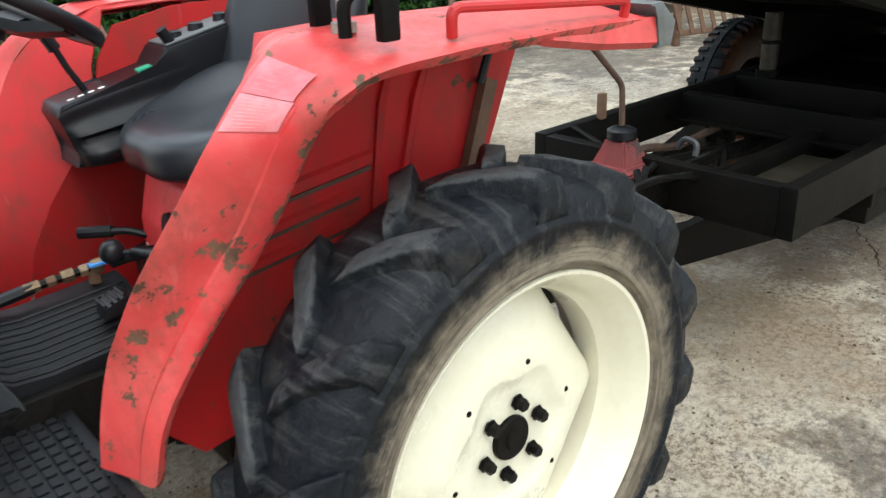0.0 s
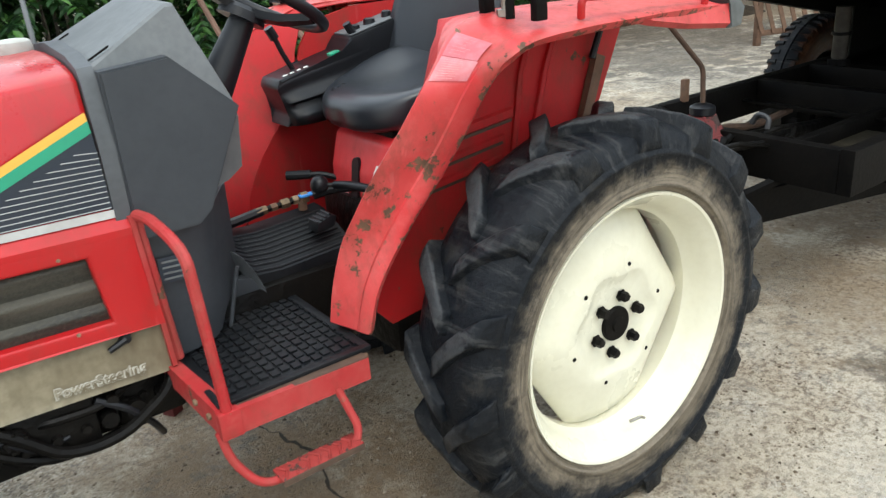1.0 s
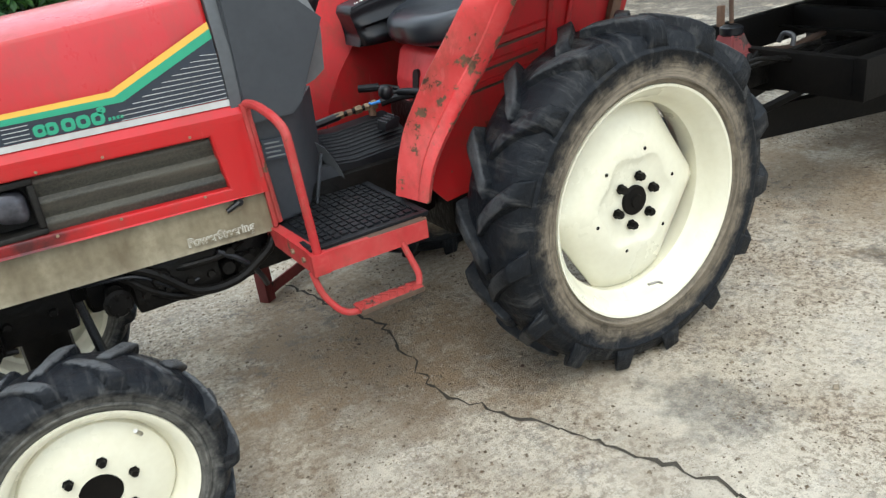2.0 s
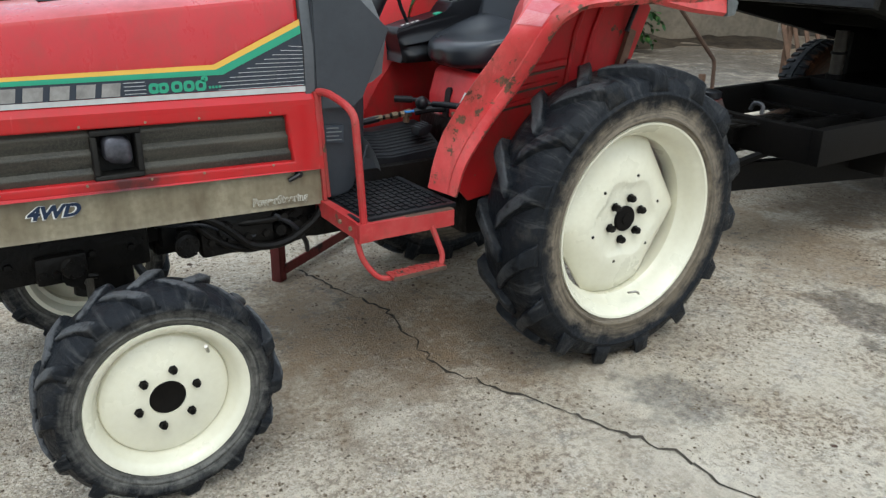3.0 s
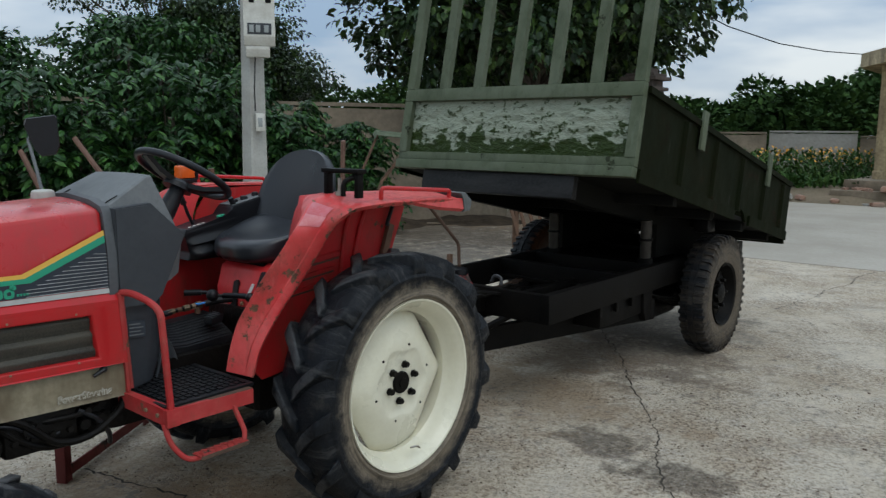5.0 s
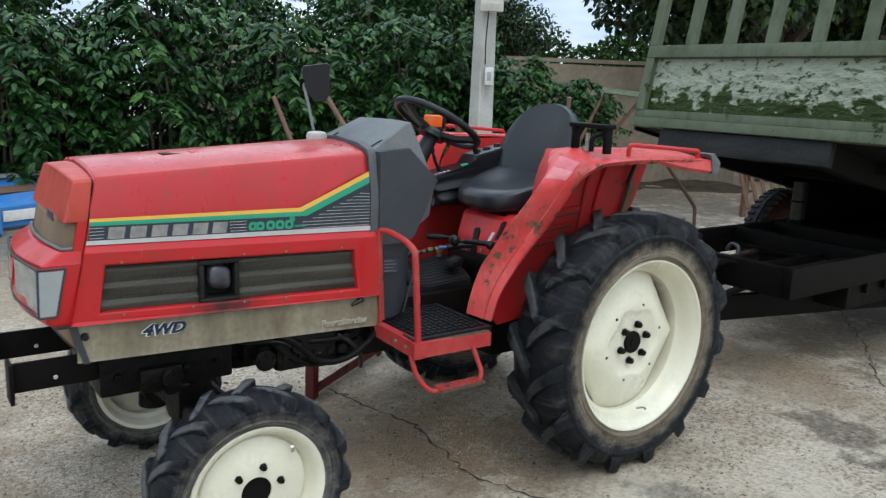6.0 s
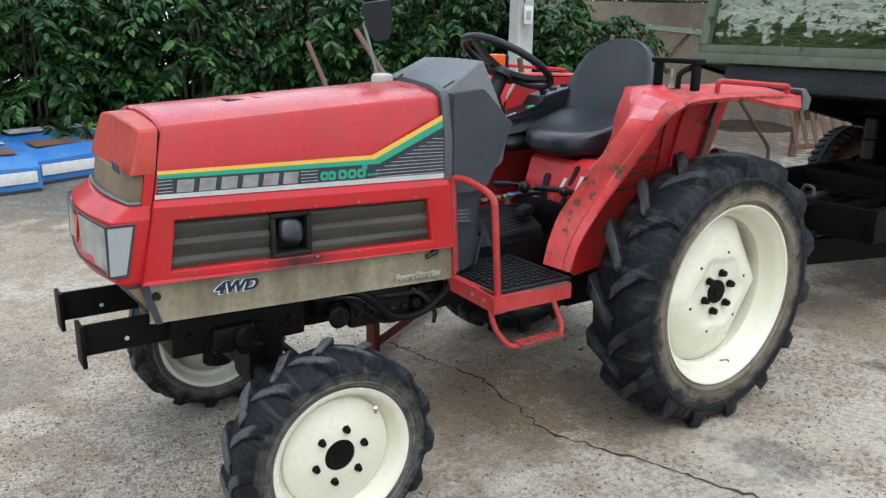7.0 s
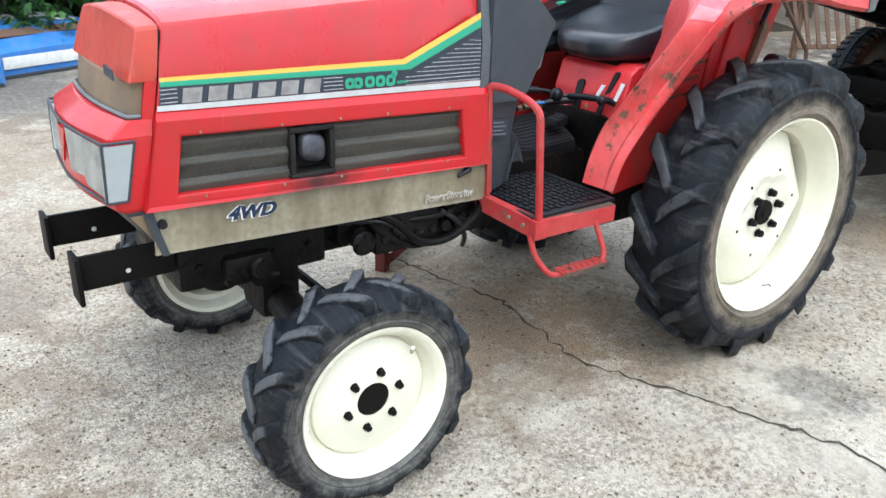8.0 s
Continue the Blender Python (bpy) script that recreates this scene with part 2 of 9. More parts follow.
M_SCREEN = surface("dirty_vent_screen", (0.024, 0.0242, 0.021), (0.085, 0.078, 0.06), spec=0.3, rough=0.5, scale=9.0, amount=0.85, fine=160.0, relief=0.8, dist=0.003, stretch=(0.35, 1.0, 3.5))
M_BROWN_SCREEN = surface("rusty_grille_screen", (0.2, 0.13, 0.07), (0.1, 0.075, 0.05), rough=0.7, scale=5.0, amount=0.8, fine=240.0, relief=0.6)
M_BADGE = surface("dull_badge_metal", (0.33, 0.32, 0.3), (0.17, 0.16, 0.15), rough=0.5, metal=0.2, scale=25.0, amount=0.9, relief=0.2)
M_DEEP_NAVY = surface("navy_lettering", (0.012, 0.022, 0.05), (0.03, 0.045, 0.07), spec=0.2, rough=0.6, scale=20.0, amount=0.5, relief=0.05)
M_SOOT_FRAME = surface("sooty_dusty_iron", (0.0065, 0.0065, 0.007), (0.026, 0.024, 0.02), spec=0.15, rough=0.55, scale=14.0, amount=0.8, relief=0.4)
M_EXHAUST = surface("sooty_polished_steel", (0.12, 0.12, 0.14), (0.012, 0.012, 0.014), rough=0.4, metal=0.5, scale=22.0, amount=0.8, relief=0.2)
M_NAVY = surface("navy_decal", (0.012, 0.019, 0.032), (0.03, 0.038, 0.05), rough=0.4, scale=6.0, amount=0.4, relief=0.05)
M_SILVER = surface("silver_decal", (0.5, 0.51, 0.5), (0.32, 0.31, 0.29), rough=0.4, scale=9.0, amount=0.6, relief=0.05)
M_GREEN = surface("green_decal", (0.02, 0.3, 0.17), (0.02, 0.22, 0.13), rough=0.4, scale=9.0, amount=0.4, relief=0.05)
M_YELLOW = surface("yellow_decal", (0.72, 0.43, 0.07), (0.6, 0.34, 0.06), rough=0.4, scale=9.0, amount=0.4, relief=0.05)
M_WHITE = surface("white_lettering", (0.75, 0.75, 0.72), (0.5, 0.48, 0.43), rough=0.45, scale=20.0, amount=0.6, relief=0.05)
M_WORN_WHITE = surface("worn_white_lettering", (0.6, 0.59, 0.53), (0.36, 0.33, 0.26), rough=0.5, scale=40.0, amount=0.9, relief=0.05)
M_PALE_PINK = surface("pale_label_print", (0.56, 0.24, 0.245), (0.52, 0.17, 0.165), rough=0.5, scale=30.0, amount=0.9, relief=0.05)
M_PINK_LABEL = surface("faded_pink_label", (0.52, 0.2, 0.22), (0.49, 0.09, 0.1), rough=0.4, scale=22.0, amount=0.9, relief=0.05)
M_MAUVE_LABEL = surface("worn_mauve_label", (0.47, 0.15, 0.175), (0.47, 0.06, 0.072), rough=0.4, scale=16.0, amount=0.9, relief=0.05)
M_MAUVE_PRINT = surface("faint_label_print", (0.52, 0.2, 0.205), (0.46, 0.11, 0.11), rough=0.5, scale=30.0, amount=0.9, relief=0.05)
M_LAMP_HOUSING = surface("lamp_housing_plastic", (0.12, 0.13, 0.13), (0.04, 0.043, 0.045), spec=0.4, rough=0.45, scale=9.0, amount=0.7, relief=0.12)
M_LAMP_GREY = surface("grey_lamp_glass", (0.3, 0.325, 0.32), (0.22, 0.235, 0.23), rough=0.16, scale=5.0, amount=0.4, relief=0.05)
M_LENS = surface("clear_lamp_lens", (0.46, 0.48, 0.47), (0.15, 0.165, 0.165), rough=0.08, metal=0.6, scale=17.0, amount=0.9, fine=160.0, relief=0.4)
M_AMBER = surface("amber_lens", (0.7, 0.13, 0.02), (0.5, 0.08, 0.01), rough=0.15, scale=20.0, amount=0.4)
M_BLUE_HANDLE = surface("blue_valve_handle", (0.06, 0.3, 0.75), (0.04, 0.2, 0.5), rough=0.4, scale=20.0, amount=0.4)
M_BRASS = surface("aged_brass", (0.26, 0.18, 0.1), (0.06, 0.045, 0.035), rough=0.5, metal=0.6, scale=40.0, amount=0.9)
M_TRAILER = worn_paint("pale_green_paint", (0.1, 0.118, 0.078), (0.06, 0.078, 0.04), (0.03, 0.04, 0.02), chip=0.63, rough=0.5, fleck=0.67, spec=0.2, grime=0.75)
# near-black olive of the side and tail boards, far darker than the front
M_TRAILER_DARK = worn_paint("near_black_olive_paint", (0.0046, 0.0076, 0.002), (0.0085, 0.0098, 0.003), (0.018, 0.014, 0.007), chip=0.6, rough=0.62, fleck=0.66, spec=0.06, grime=0.8)
M_CONCRETE = surface("pole_concrete", (0.44, 0.44, 0.41), (0.27, 0.26, 0.23), rough=0.85, scale=3.0, amount=0.7, fine=40.0, relief=0.3, dist=0.004)
M_WALL = surface("mossy_wall_render", (0.3, 0.24, 0.17), (0.13, 0.105, 0.075), rough=0.9, scale=1.2, amount=0.9, fine=14.0, relief=0.4, dist=0.01)
M_WALL_LIGHT = surface("grey_wall_render", (0.36, 0.35, 0.32), (0.22, 0.2, 0.17), rough=0.9, scale=1.0, amount=0.8, fine=12.0, relief=0.4, dist=0.01)
M_CAP = surface("dark_weathered_tile", (0.09, 0.066, 0.052), (0.035, 0.028, 0.024), rough=0.8, scale=9.0, amount=0.8, relief=0.4, dist=0.004)
M_HOUSE = surface("stained_cream_render", (0.62, 0.5, 0.3), (0.14, 0.1, 0.06), rough=0.85, scale=1.6, amount=0.95, fine=18.0, relief=0.3, dist=0.006, stretch=(2.5, 2.5, 0.5))
M_HOUSE_WALL = surface("pale_house_render", (0.6, 0.56, 0.46), (0.42, 0.37, 0.28), rough=0.85, scale=0.8, amount=0.7, fine=10.0, relief=0.2)
M_BOX_WHITE = surface("off_white_box_paint", (0.62, 0.62, 0.57), (0.4, 0.38, 0.33), rough=0.5, scale=8.0, amount=0.6)
M_BLUE = worn_paint("blue_fairing_paint", (0.02, 0.14, 0.42), (0.05, 0.2, 0.46), (0.3, 0.27, 0.22), chip=0.68, fleck=0.7, grime=0.8)
M_RUBBLE = surface("brick_rubble", (0.33, 0.17, 0.11), (0.22, 0.2, 0.17), rough=0.9, scale=3.0, amount=0.8, relief=0.5)
M_DRY_LEAF = surface("dry_leaf", (0.22, 0.1, 0.045), (0.1, 0.05, 0.025), rough=0.7, scale=30.0, amount=0.8, relief=0.3)
M_BARK = surface("bark", (0.1, 0.08, 0.06), (0.05, 0.04, 0.03), rough=0.9, scale=7.0, amount=0.8, relief=0.6, dist=0.01)
M_STICK = surface("weathered_wood", (0.2, 0.11, 0.08), (0.1, 0.06, 0.045), rough=0.8, scale=7.0, amount=0.8, relief=0.4, stretch=(1, 1, 0.2))


def leaf_material(name, a, b_, c, rough=0.42, spec=0.35):
    m, nt, b = shader(name, rough, 0.0, spec)
    geo = nt.nodes.new("ShaderNodeNewGeometry")
    r = nt.nodes.new("ShaderNodeValToRGB")
    e = r.color_ramp.elements
    e[0].color, e[1].color = rgb(*a), rgb(*c)
    e[1].position = 1.0
    mid = e.new(0.6)
    mid.color = rgb(*b_)
    nt.links.new(geo.outputs["Random Per Island"], r.inputs["Fac"])
    n = noise_node(nt, 25.0, 2.0)
    f = ramp_node(nt, n.outputs["Fac"], 0.4, 0.7, rgb(0, 0, 0), rgb(0.4, 0.4, 0.4))
    nt.links.new(mix_node(nt, f.outputs["Color"], r.outputs["Color"], rgb(*[x * 0.6 for x in b_])), b.inputs["Base Color"])
    return m


M_LEAF = leaf_material("coffee_leaf", (0.008, 0.027, 0.0075), (0.02, 0.066, 0.015), (0.062, 0.15, 0.026), 0.42, 0.26)
M_LEAF_DARK = leaf_material("dark_tree_leaf", (0.0095, 0.024, 0.008), (0.021, 0.05, 0.012), (0.07, 0.125, 0.022))
M_LEAF_FAR = leaf_material("far_tree_leaf", (0.016, 0.038, 0.01), (0.028, 0.06, 0.015), (0.05, 0.095, 0.022), 0.8, 0.1)
M_WEED = leaf_material("weed_leaf", (0.02, 0.055, 0.012), (0.04, 0.09, 0.018), (0.08, 0.13, 0.03), 0.7, 0.15)


M_GRAVEL = leaf_material("loose_grit", (0.07, 0.05, 0.034), (0.2, 0.155, 0.11), (0.38, 0.33, 0.265), 0.85, 0.1)
M_FLOWER = surface("orange_flower", (0.75, 0.3, 0.04), (0.7, 0.45, 0.06), rough=0.6, scale=3.0, amount=0.8)


def ground_material():
    m, nt, b = shader("yard_concrete", 0.8)
    big = noise_node(nt, 0.9, 7.0, 0.68)
    f = ramp_node(nt, big.outputs["Fac"], 0.4, 0.62)
    c = mix_node(nt, f.outputs["Color"], rgb(0.66, 0.59, 0.475), rgb(0.5, 0.42, 0.31))
    mid = noise_node(nt, 4.0, 9.0, 0.74)
    f = ramp_node(nt, mid.outputs["Fac"], 0.5, 0.62, rgb(0, 0, 0), rgb(0.42, 0.42, 0.42))
    c = mix_node(nt, f.outputs["Color"], c, rgb(0.34, 0.275, 0.205))
    pale = noise_node(nt, 6.5, 8.0, 0.7)
    f = ramp_node(nt, pale.outputs["Fac"], 0.52, 0.66, rgb(0, 0, 0), rgb(0.6, 0.6, 0.6))
    c = mix_node(nt, f.outputs["Color"], c, rgb(0.68, 0.62, 0.53))
    moss = noise_node(nt, 2.1, 6.0, 0.7)
    f = ramp_node(nt, moss.outputs["Fac"], 0.56, 0.72, rgb(0, 0, 0), rgb(0.4, 0.4, 0.4))
    c = mix_node(nt, f.outputs["Color"], c, rgb(0.24, 0.23, 0.215))
    # gritty places, where sand and small stones show through
    where = noise_node(nt, 1.7, 6.0, 0.7)
    wf = ramp_node(nt, where.outputs["Fac"], 0.4, 0.58, rgb(0.25, 0.25, 0.25), rgb(1, 1, 1))
    drift = ramp_node(nt, where.outputs["Fac"], 0.5, 0.62, rgb(0, 0, 0), rgb(0.38, 0.38, 0.38))
    c = mix_node(nt, drift.outputs["Color"], c, rgb(0.36, 0.26, 0.165))
    grit = noise_node(nt, 42.0, 6.0, 0.8)
    f = ramp_node(nt, grit.outputs["Fac"], 0.48, 0.57, rgb(0, 0, 0), rgb(0.9, 0.9, 0.9))
    mul = nt.nodes.new("ShaderNodeMath")
    mul.operation = "MULTIPLY"
    nt.links.new(f.outputs["Color"], mul.inputs[0])
    nt.links.new(wf.outputs["Color"], mul.inputs[1])
    c = mix_node(nt, mul.outputs[0], c, rgb(0.14, 0.1, 0.066))
    f = ramp_node(nt, grit.outputs["Fac"], 0.34, 0.45, rgb(0.6, 0.6, 0.6), rgb(0, 0, 0))
    c = mix_node(nt, f.outputs["Color"], c, rgb(0.6, 0.55, 0.46))
    pit = noise_node(nt, 19.0, 9.0, 0.85)
    f = ramp_node(nt, pit.outputs["Fac"], 0.54, 0.6, rgb(0, 0, 0), rgb(0.68, 0.68, 0.68))
    mul = nt.nodes.new("ShaderNodeMath")
    mul.operation = "MULTIPLY"
    nt.links.new(f.outputs["Color"], mul.inputs[0])
    nt.links.new(wf.outputs["Color"], mul.inputs[1])
    c = mix_node(nt, mul.outputs[0], c, rgb(0.17, 0.12, 0.075))
    sand = noise_node(nt, 150.0, 3.0, 0.8)
    f = ramp_node(nt, sand.outputs["Fac"], 0.5, 0.7, rgb(0, 0, 0), rgb(0.3, 0.3, 0.3))
    c = mix_node(nt, f.outputs["Color"], c, rgb(0.13, 0.1, 0.075))
    # worn skin: the sand and stones of the mix lie bare, most of all round the front of the yard
    place_x = nt.nodes.new("ShaderNodeSeparateXYZ")
    tc0 = nt.nodes.new("ShaderNodeTexCoord")
    nt.links.new(tc0.outputs["Object"], place_x.inputs[0])
    px = nt.nodes.new("ShaderNodeMapRange")
    px.inputs["From Min"].default_value, px.inputs["From Max"].default_value = 0.0, -1.6
    px.inputs["To Min"].default_value, px.inputs["To Max"].default_value = -0.14, 0.07
    nt.links.new(place_x.outputs["X"], px.inputs["Value"])
    worn = noise_node(nt, 2.6, 7.0, 0.7)
    ad = nt.nodes.new("ShaderNodeMath")
    nt.links.new(worn.outputs["Fac"], ad.inputs[0])
    nt.links.new(px.outputs["Result"], ad.inputs[1])
    bare = ramp_node(nt, ad.outputs[0], 0.41, 0.56)
    stones = nt.nodes.new("ShaderNodeTexVoronoi")
    stones.inputs["Scale"].default_value = 105.0
    jig = noise_node(nt, 60.0, 3.0, 0.6)
    wv = nt.nodes.new("ShaderNodeVectorMath")
    wv.operation = "MULTIPLY_ADD"
    wv.inputs[1].default_value = (0.022, 0.022, 0.022)
    nt.links.new(jig.outputs["Color"], wv.inputs[0])
    nt.links.new(tc0.outputs["Object"], wv.inputs[2])
    nt.links.new(wv.outputs[0], stones.inputs["Vector"])
    sx = nt.nodes.new("ShaderNodeSeparateColor")
    nt.links.new(stones.outputs["Color"], sx.inputs[0])
    tone = nt.nodes.new("ShaderNodeValToRGB")
    el = tone.color_ramp.elements
    el[0].color, el[1].color = rgb(0.1, 0.07, 0.046), rgb(0.76, 0.69, 0.59)
    for p_, c_ in ((0.24, (0.27, 0.2, 0.135)), (0.45, (0.53, 0.445, 0.335)), (0.8, (0.67, 0.59, 0.475))):
        el.new(p_).color = rgb(*c_)
    nt.links.new(sx.outputs[0], tone.inputs["Fac"])
    gap = ramp_node(nt, stones.outputs["Distance"], 0.45, 0.75, rgb(0, 0, 0), rgb(0.75, 0.75, 0.75))
    stone_c = mix_node(nt, gap.outputs["Color"], tone.outputs["Color"], rgb(0.13, 0.095, 0.06))
    bare_k = nt.nodes.new("ShaderNodeMath")
    bare_k.operation = "MULTIPLY"
    bare_k.inputs[1].default_value = 0.5
    nt.links.new(bare.outputs["Color"], bare_k.inputs[0])
    c = mix_node(nt, bare_k.outputs[0], c, stone_c)
    # oil and mud stains with shapes of their own, plus shade painted below the trailer
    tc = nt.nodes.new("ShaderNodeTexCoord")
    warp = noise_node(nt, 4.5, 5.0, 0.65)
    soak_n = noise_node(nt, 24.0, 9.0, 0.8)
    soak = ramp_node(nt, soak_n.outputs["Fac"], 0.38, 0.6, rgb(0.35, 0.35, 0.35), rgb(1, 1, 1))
    for x, y, r, stretch_y, strength, tint in STAINS_AND_SHADE:
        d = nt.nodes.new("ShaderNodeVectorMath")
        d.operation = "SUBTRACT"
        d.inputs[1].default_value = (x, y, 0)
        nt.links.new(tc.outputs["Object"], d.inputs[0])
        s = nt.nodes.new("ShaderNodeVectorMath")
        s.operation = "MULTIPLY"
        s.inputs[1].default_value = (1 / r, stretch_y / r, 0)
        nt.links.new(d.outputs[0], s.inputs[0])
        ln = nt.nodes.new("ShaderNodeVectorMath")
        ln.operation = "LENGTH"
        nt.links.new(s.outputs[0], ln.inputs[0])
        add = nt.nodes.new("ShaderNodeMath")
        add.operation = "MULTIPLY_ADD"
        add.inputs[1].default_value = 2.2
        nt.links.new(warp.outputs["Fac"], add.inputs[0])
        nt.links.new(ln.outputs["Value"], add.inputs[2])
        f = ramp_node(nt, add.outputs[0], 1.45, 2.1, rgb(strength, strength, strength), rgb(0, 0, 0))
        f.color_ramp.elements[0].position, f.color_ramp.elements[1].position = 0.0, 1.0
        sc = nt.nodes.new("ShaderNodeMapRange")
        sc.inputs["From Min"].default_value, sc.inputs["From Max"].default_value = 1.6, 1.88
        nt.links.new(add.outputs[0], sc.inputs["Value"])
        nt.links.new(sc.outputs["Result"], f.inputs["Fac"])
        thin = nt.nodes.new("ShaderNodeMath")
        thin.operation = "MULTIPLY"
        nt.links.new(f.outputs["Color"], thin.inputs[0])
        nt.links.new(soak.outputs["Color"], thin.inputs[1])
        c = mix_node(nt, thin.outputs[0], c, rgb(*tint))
    # dark lichen mottles in crisp small patches, thick in some places
    lich = noise_node(nt, 13.0, 11.0, 0.82)
    f = ramp_node(nt, lich.outputs["Fac"], 0.525, 0.585, rgb(0, 0, 0), rgb(0.88, 0.88, 0.88))
    zone = noise_node(nt, 1.25, 5.0, 0.6)
    zf = ramp_node(nt, zone.outputs["Fac"], 0.44, 0.6, rgb(0.05, 0.05, 0.05), rgb(1, 1, 1))
    mul = nt.nodes.new("ShaderNodeMath")
    mul.operation = "MULTIPLY"
    nt.links.new(f.outputs["Color"], mul.inputs[0])
    nt.links.new(zf.outputs["Color"], mul.inputs[1])
    c = mix_node(nt, mul.outputs[0], c, rgb(0.15, 0.128, 0.102))
    nt.links.new(c, b.inputs["Base Color"])
    rr = ramp_node(nt, mid.outputs["Fac"], 0.4, 0.7, rgb(0.85, 0.85, 0.85), rgb(0.6, 0.6, 0.6))
    nt.links.new(rr.outputs["Color"], b.inputs["Roughness"])
    h = mix_node(nt, 0.5, grit.outputs["Fac"], pit.outputs["Fac"])
    inv = ramp_node(nt, stones.outputs["Distance"], 0.1, 0.8, rgb(1, 1, 1), rgb(0, 0, 0))
    hk = nt.nodes.new("ShaderNodeMath")
    hk.operation = "MULTIPLY"
    hk.inputs[1].default_value = 0.3
    nt.links.new(bare.outputs["Color"], hk.inputs[0])
    h = mix_node(nt, hk.outputs[0], h, inv.outputs["Color"])
    bump_node(nt, b, h, 1.0, 0.02)
    return m


# stains and painted trailer shade: x, y, radius, stretch in y, strength, colour
OIL_AND_SHADE, DAMP, MUD, EARTH_AND_SHADE = (0.1, 0.092, 0.08), (0.075, 0.056, 0.038), (0.27, 0.187, 0.11), (0.15, 0.103, 0.062)
STAINS_AND_SHADE = [(-1.5, 4.9, 1.2, 0.7, 0.9, OIL_AND_SHADE), (-1.1, 5.3, 1.2, 0.8, 0.8, OIL_AND_SHADE), (-2.0, 3.4, 1.1, 0.8, 0.6, MUD), (-2.0, 1.6, 1.1, 0.9, 0.5, MUD), (-0.7, 0.1, 0.5, 0.9, 0.5, EARTH_AND_SHADE),
          # the patches at x 2.7 and 3.6 paint the shade under the trailer
          (-0.75, -0.1, 0.6, 0.8, 0.6, EARTH_AND_SHADE), (-0.25, -0.25, 0.5, 1.0, 0.55, EARTH_AND_SHADE), (-3.4, 0.5, 2.0, 0.8, 0.6, MUD), (-2.5, -0.6, 0.7, 1.0, 0.35, MUD), (2.7, -0.15, 1.1, 1.0, 0.7, OIL_AND_SHADE), (3.6, -0.1, 1.0, 1.0, 0.55, OIL_AND_SHADE),
          (1.5, 0.35, 0.7, 0.9, 0.6, MUD), (2.4, 0.35, 0.8, 0.9, 0.6, MUD), (3.4, 0.3, 0.8, 0.9, 0.55, EARTH_AND_SHADE), (8.3, 6.2, 4.2, 1.0, 0.9, DAMP), (6.0, 4.0, 2.6, 1.0, 0.75, DAMP), (-0.3, -0.5, 0.3, 0.9, 0.35, MUD),
          (-0.62, -0.2, 0.3, 0.9, 0.75, EARTH_AND_SHADE), (-0.7, -0.35, 0.3, 0.9, 0.4, MUD), (-1.1, -0.22, 0.34, 1.0, 0.5, MUD), (-2.1, -0.9, 0.35, 0.9, 0.3, MUD), (-0.05, -0.89, 0.22, 0.8, 0.75, OIL_AND_SHADE), (1.14, -0.86, 0.27, 0.8, 1.0, DAMP), (0.93, -1.3, 0.24, 0.7, 1.0, DAMP), (1.5, -1.2, 0.12, 1.0, 0.6, MUD), (-0.4, 0.0, 0.45, 1.0, 0.8, MUD), (-0.85, 0.05, 0.4, 1.0, 0.75, MUD),
          (1.5, -0.2, 0.7, 0.8, 0.6, MUD), (-0.3, 0.5, 0.7, 1.0, 0.6, MUD), (-0.75, 0.35, 0.55, 0.9, 0.7, MUD), (-1.9, 0.3, 0.5, 0.7, 0.3, OIL_AND_SHADE), (2.6, -0.3, 0.8, 0.8, 0.6, EARTH_AND_SHADE), (-2.2, 1.2, 0.4, 1.0, 0.35, OIL_AND_SHADE), (-0.45, -0.42, 0.24, 1.0, 0.3, MUD), (-0.36, -1.02, 0.18, 0.5, 0.3, EARTH_AND_SHADE), (-0.75, -1.33, 0.17, 0.8, 0.35, OIL_AND_SHADE),
          # up to x 6: brown earth behind the trailer with its shadow mixed in
          (3.0, 2.0, 1.3, 0.8, 0.6, EARTH_AND_SHADE), (4.6, 2.6, 1.2, 0.9, 0.65, OIL_AND_SHADE), (2.2, 1.5, 0.9, 0.8, 0.55, EARTH_AND_SHADE), (6.0, 1.6, 1.4, 0.9, 0.55, EARTH_AND_SHADE), (3.6, 0.4, 1.0, 0.8, 0.5, OIL_AND_SHADE), (7.0, 4.6, 2.2, 0.8, 0.85, DAMP), (9.6, 5.4, 2.5, 0.8, 0.85, MUD), (5.2, 3.6, 1.3, 0.8, 0.7, OIL_AND_SHADE), (12.5, 6.8, 3.0, 0.9, 0.85, MUD), (8.2, 3.4, 1.2, 1.0, 0.7, OIL_AND_SHADE)]
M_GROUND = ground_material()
M_ROAD = surface("pale_road_concrete", (0.41, 0.375, 0.32), (0.29, 0.26, 0.21), rough=0.85, scale=0.6, amount=0.8, fine=20.0, relief=0.3, dist=0.006)
M_SOIL = surface("dark_soil_and_litter", (0.085, 0.062, 0.042), (0.03, 0.024, 0.017), rough=0.95, spec=0.15, scale=3.5, amount=0.85, fine=26.0, relief=0.9, dist=0.03)
M_DIRT = surface("dirt_and_gravel", (0.2, 0.15, 0.1), (0.1, 0.09, 0.05), rough=0.95, scale=0.9, amount=0.8, fine=14.0, relief=0.7, dist=0.03)
# deep shade below the raised bed, put into the colour as near-black
M_SHADE_BLACK = surface("shade_black_underside", (0.005, 0.0052, 0.0048), (0.013, 0.012, 0.0095), spec=0.1, rough=0.8, scale=6.0, amount=0.6, relief=0.3)
M_CRACK = surface("crack_dirt", (0.035, 0.028, 0.02), (0.06, 0.05, 0.035), rough=0.95, relief=0.3)


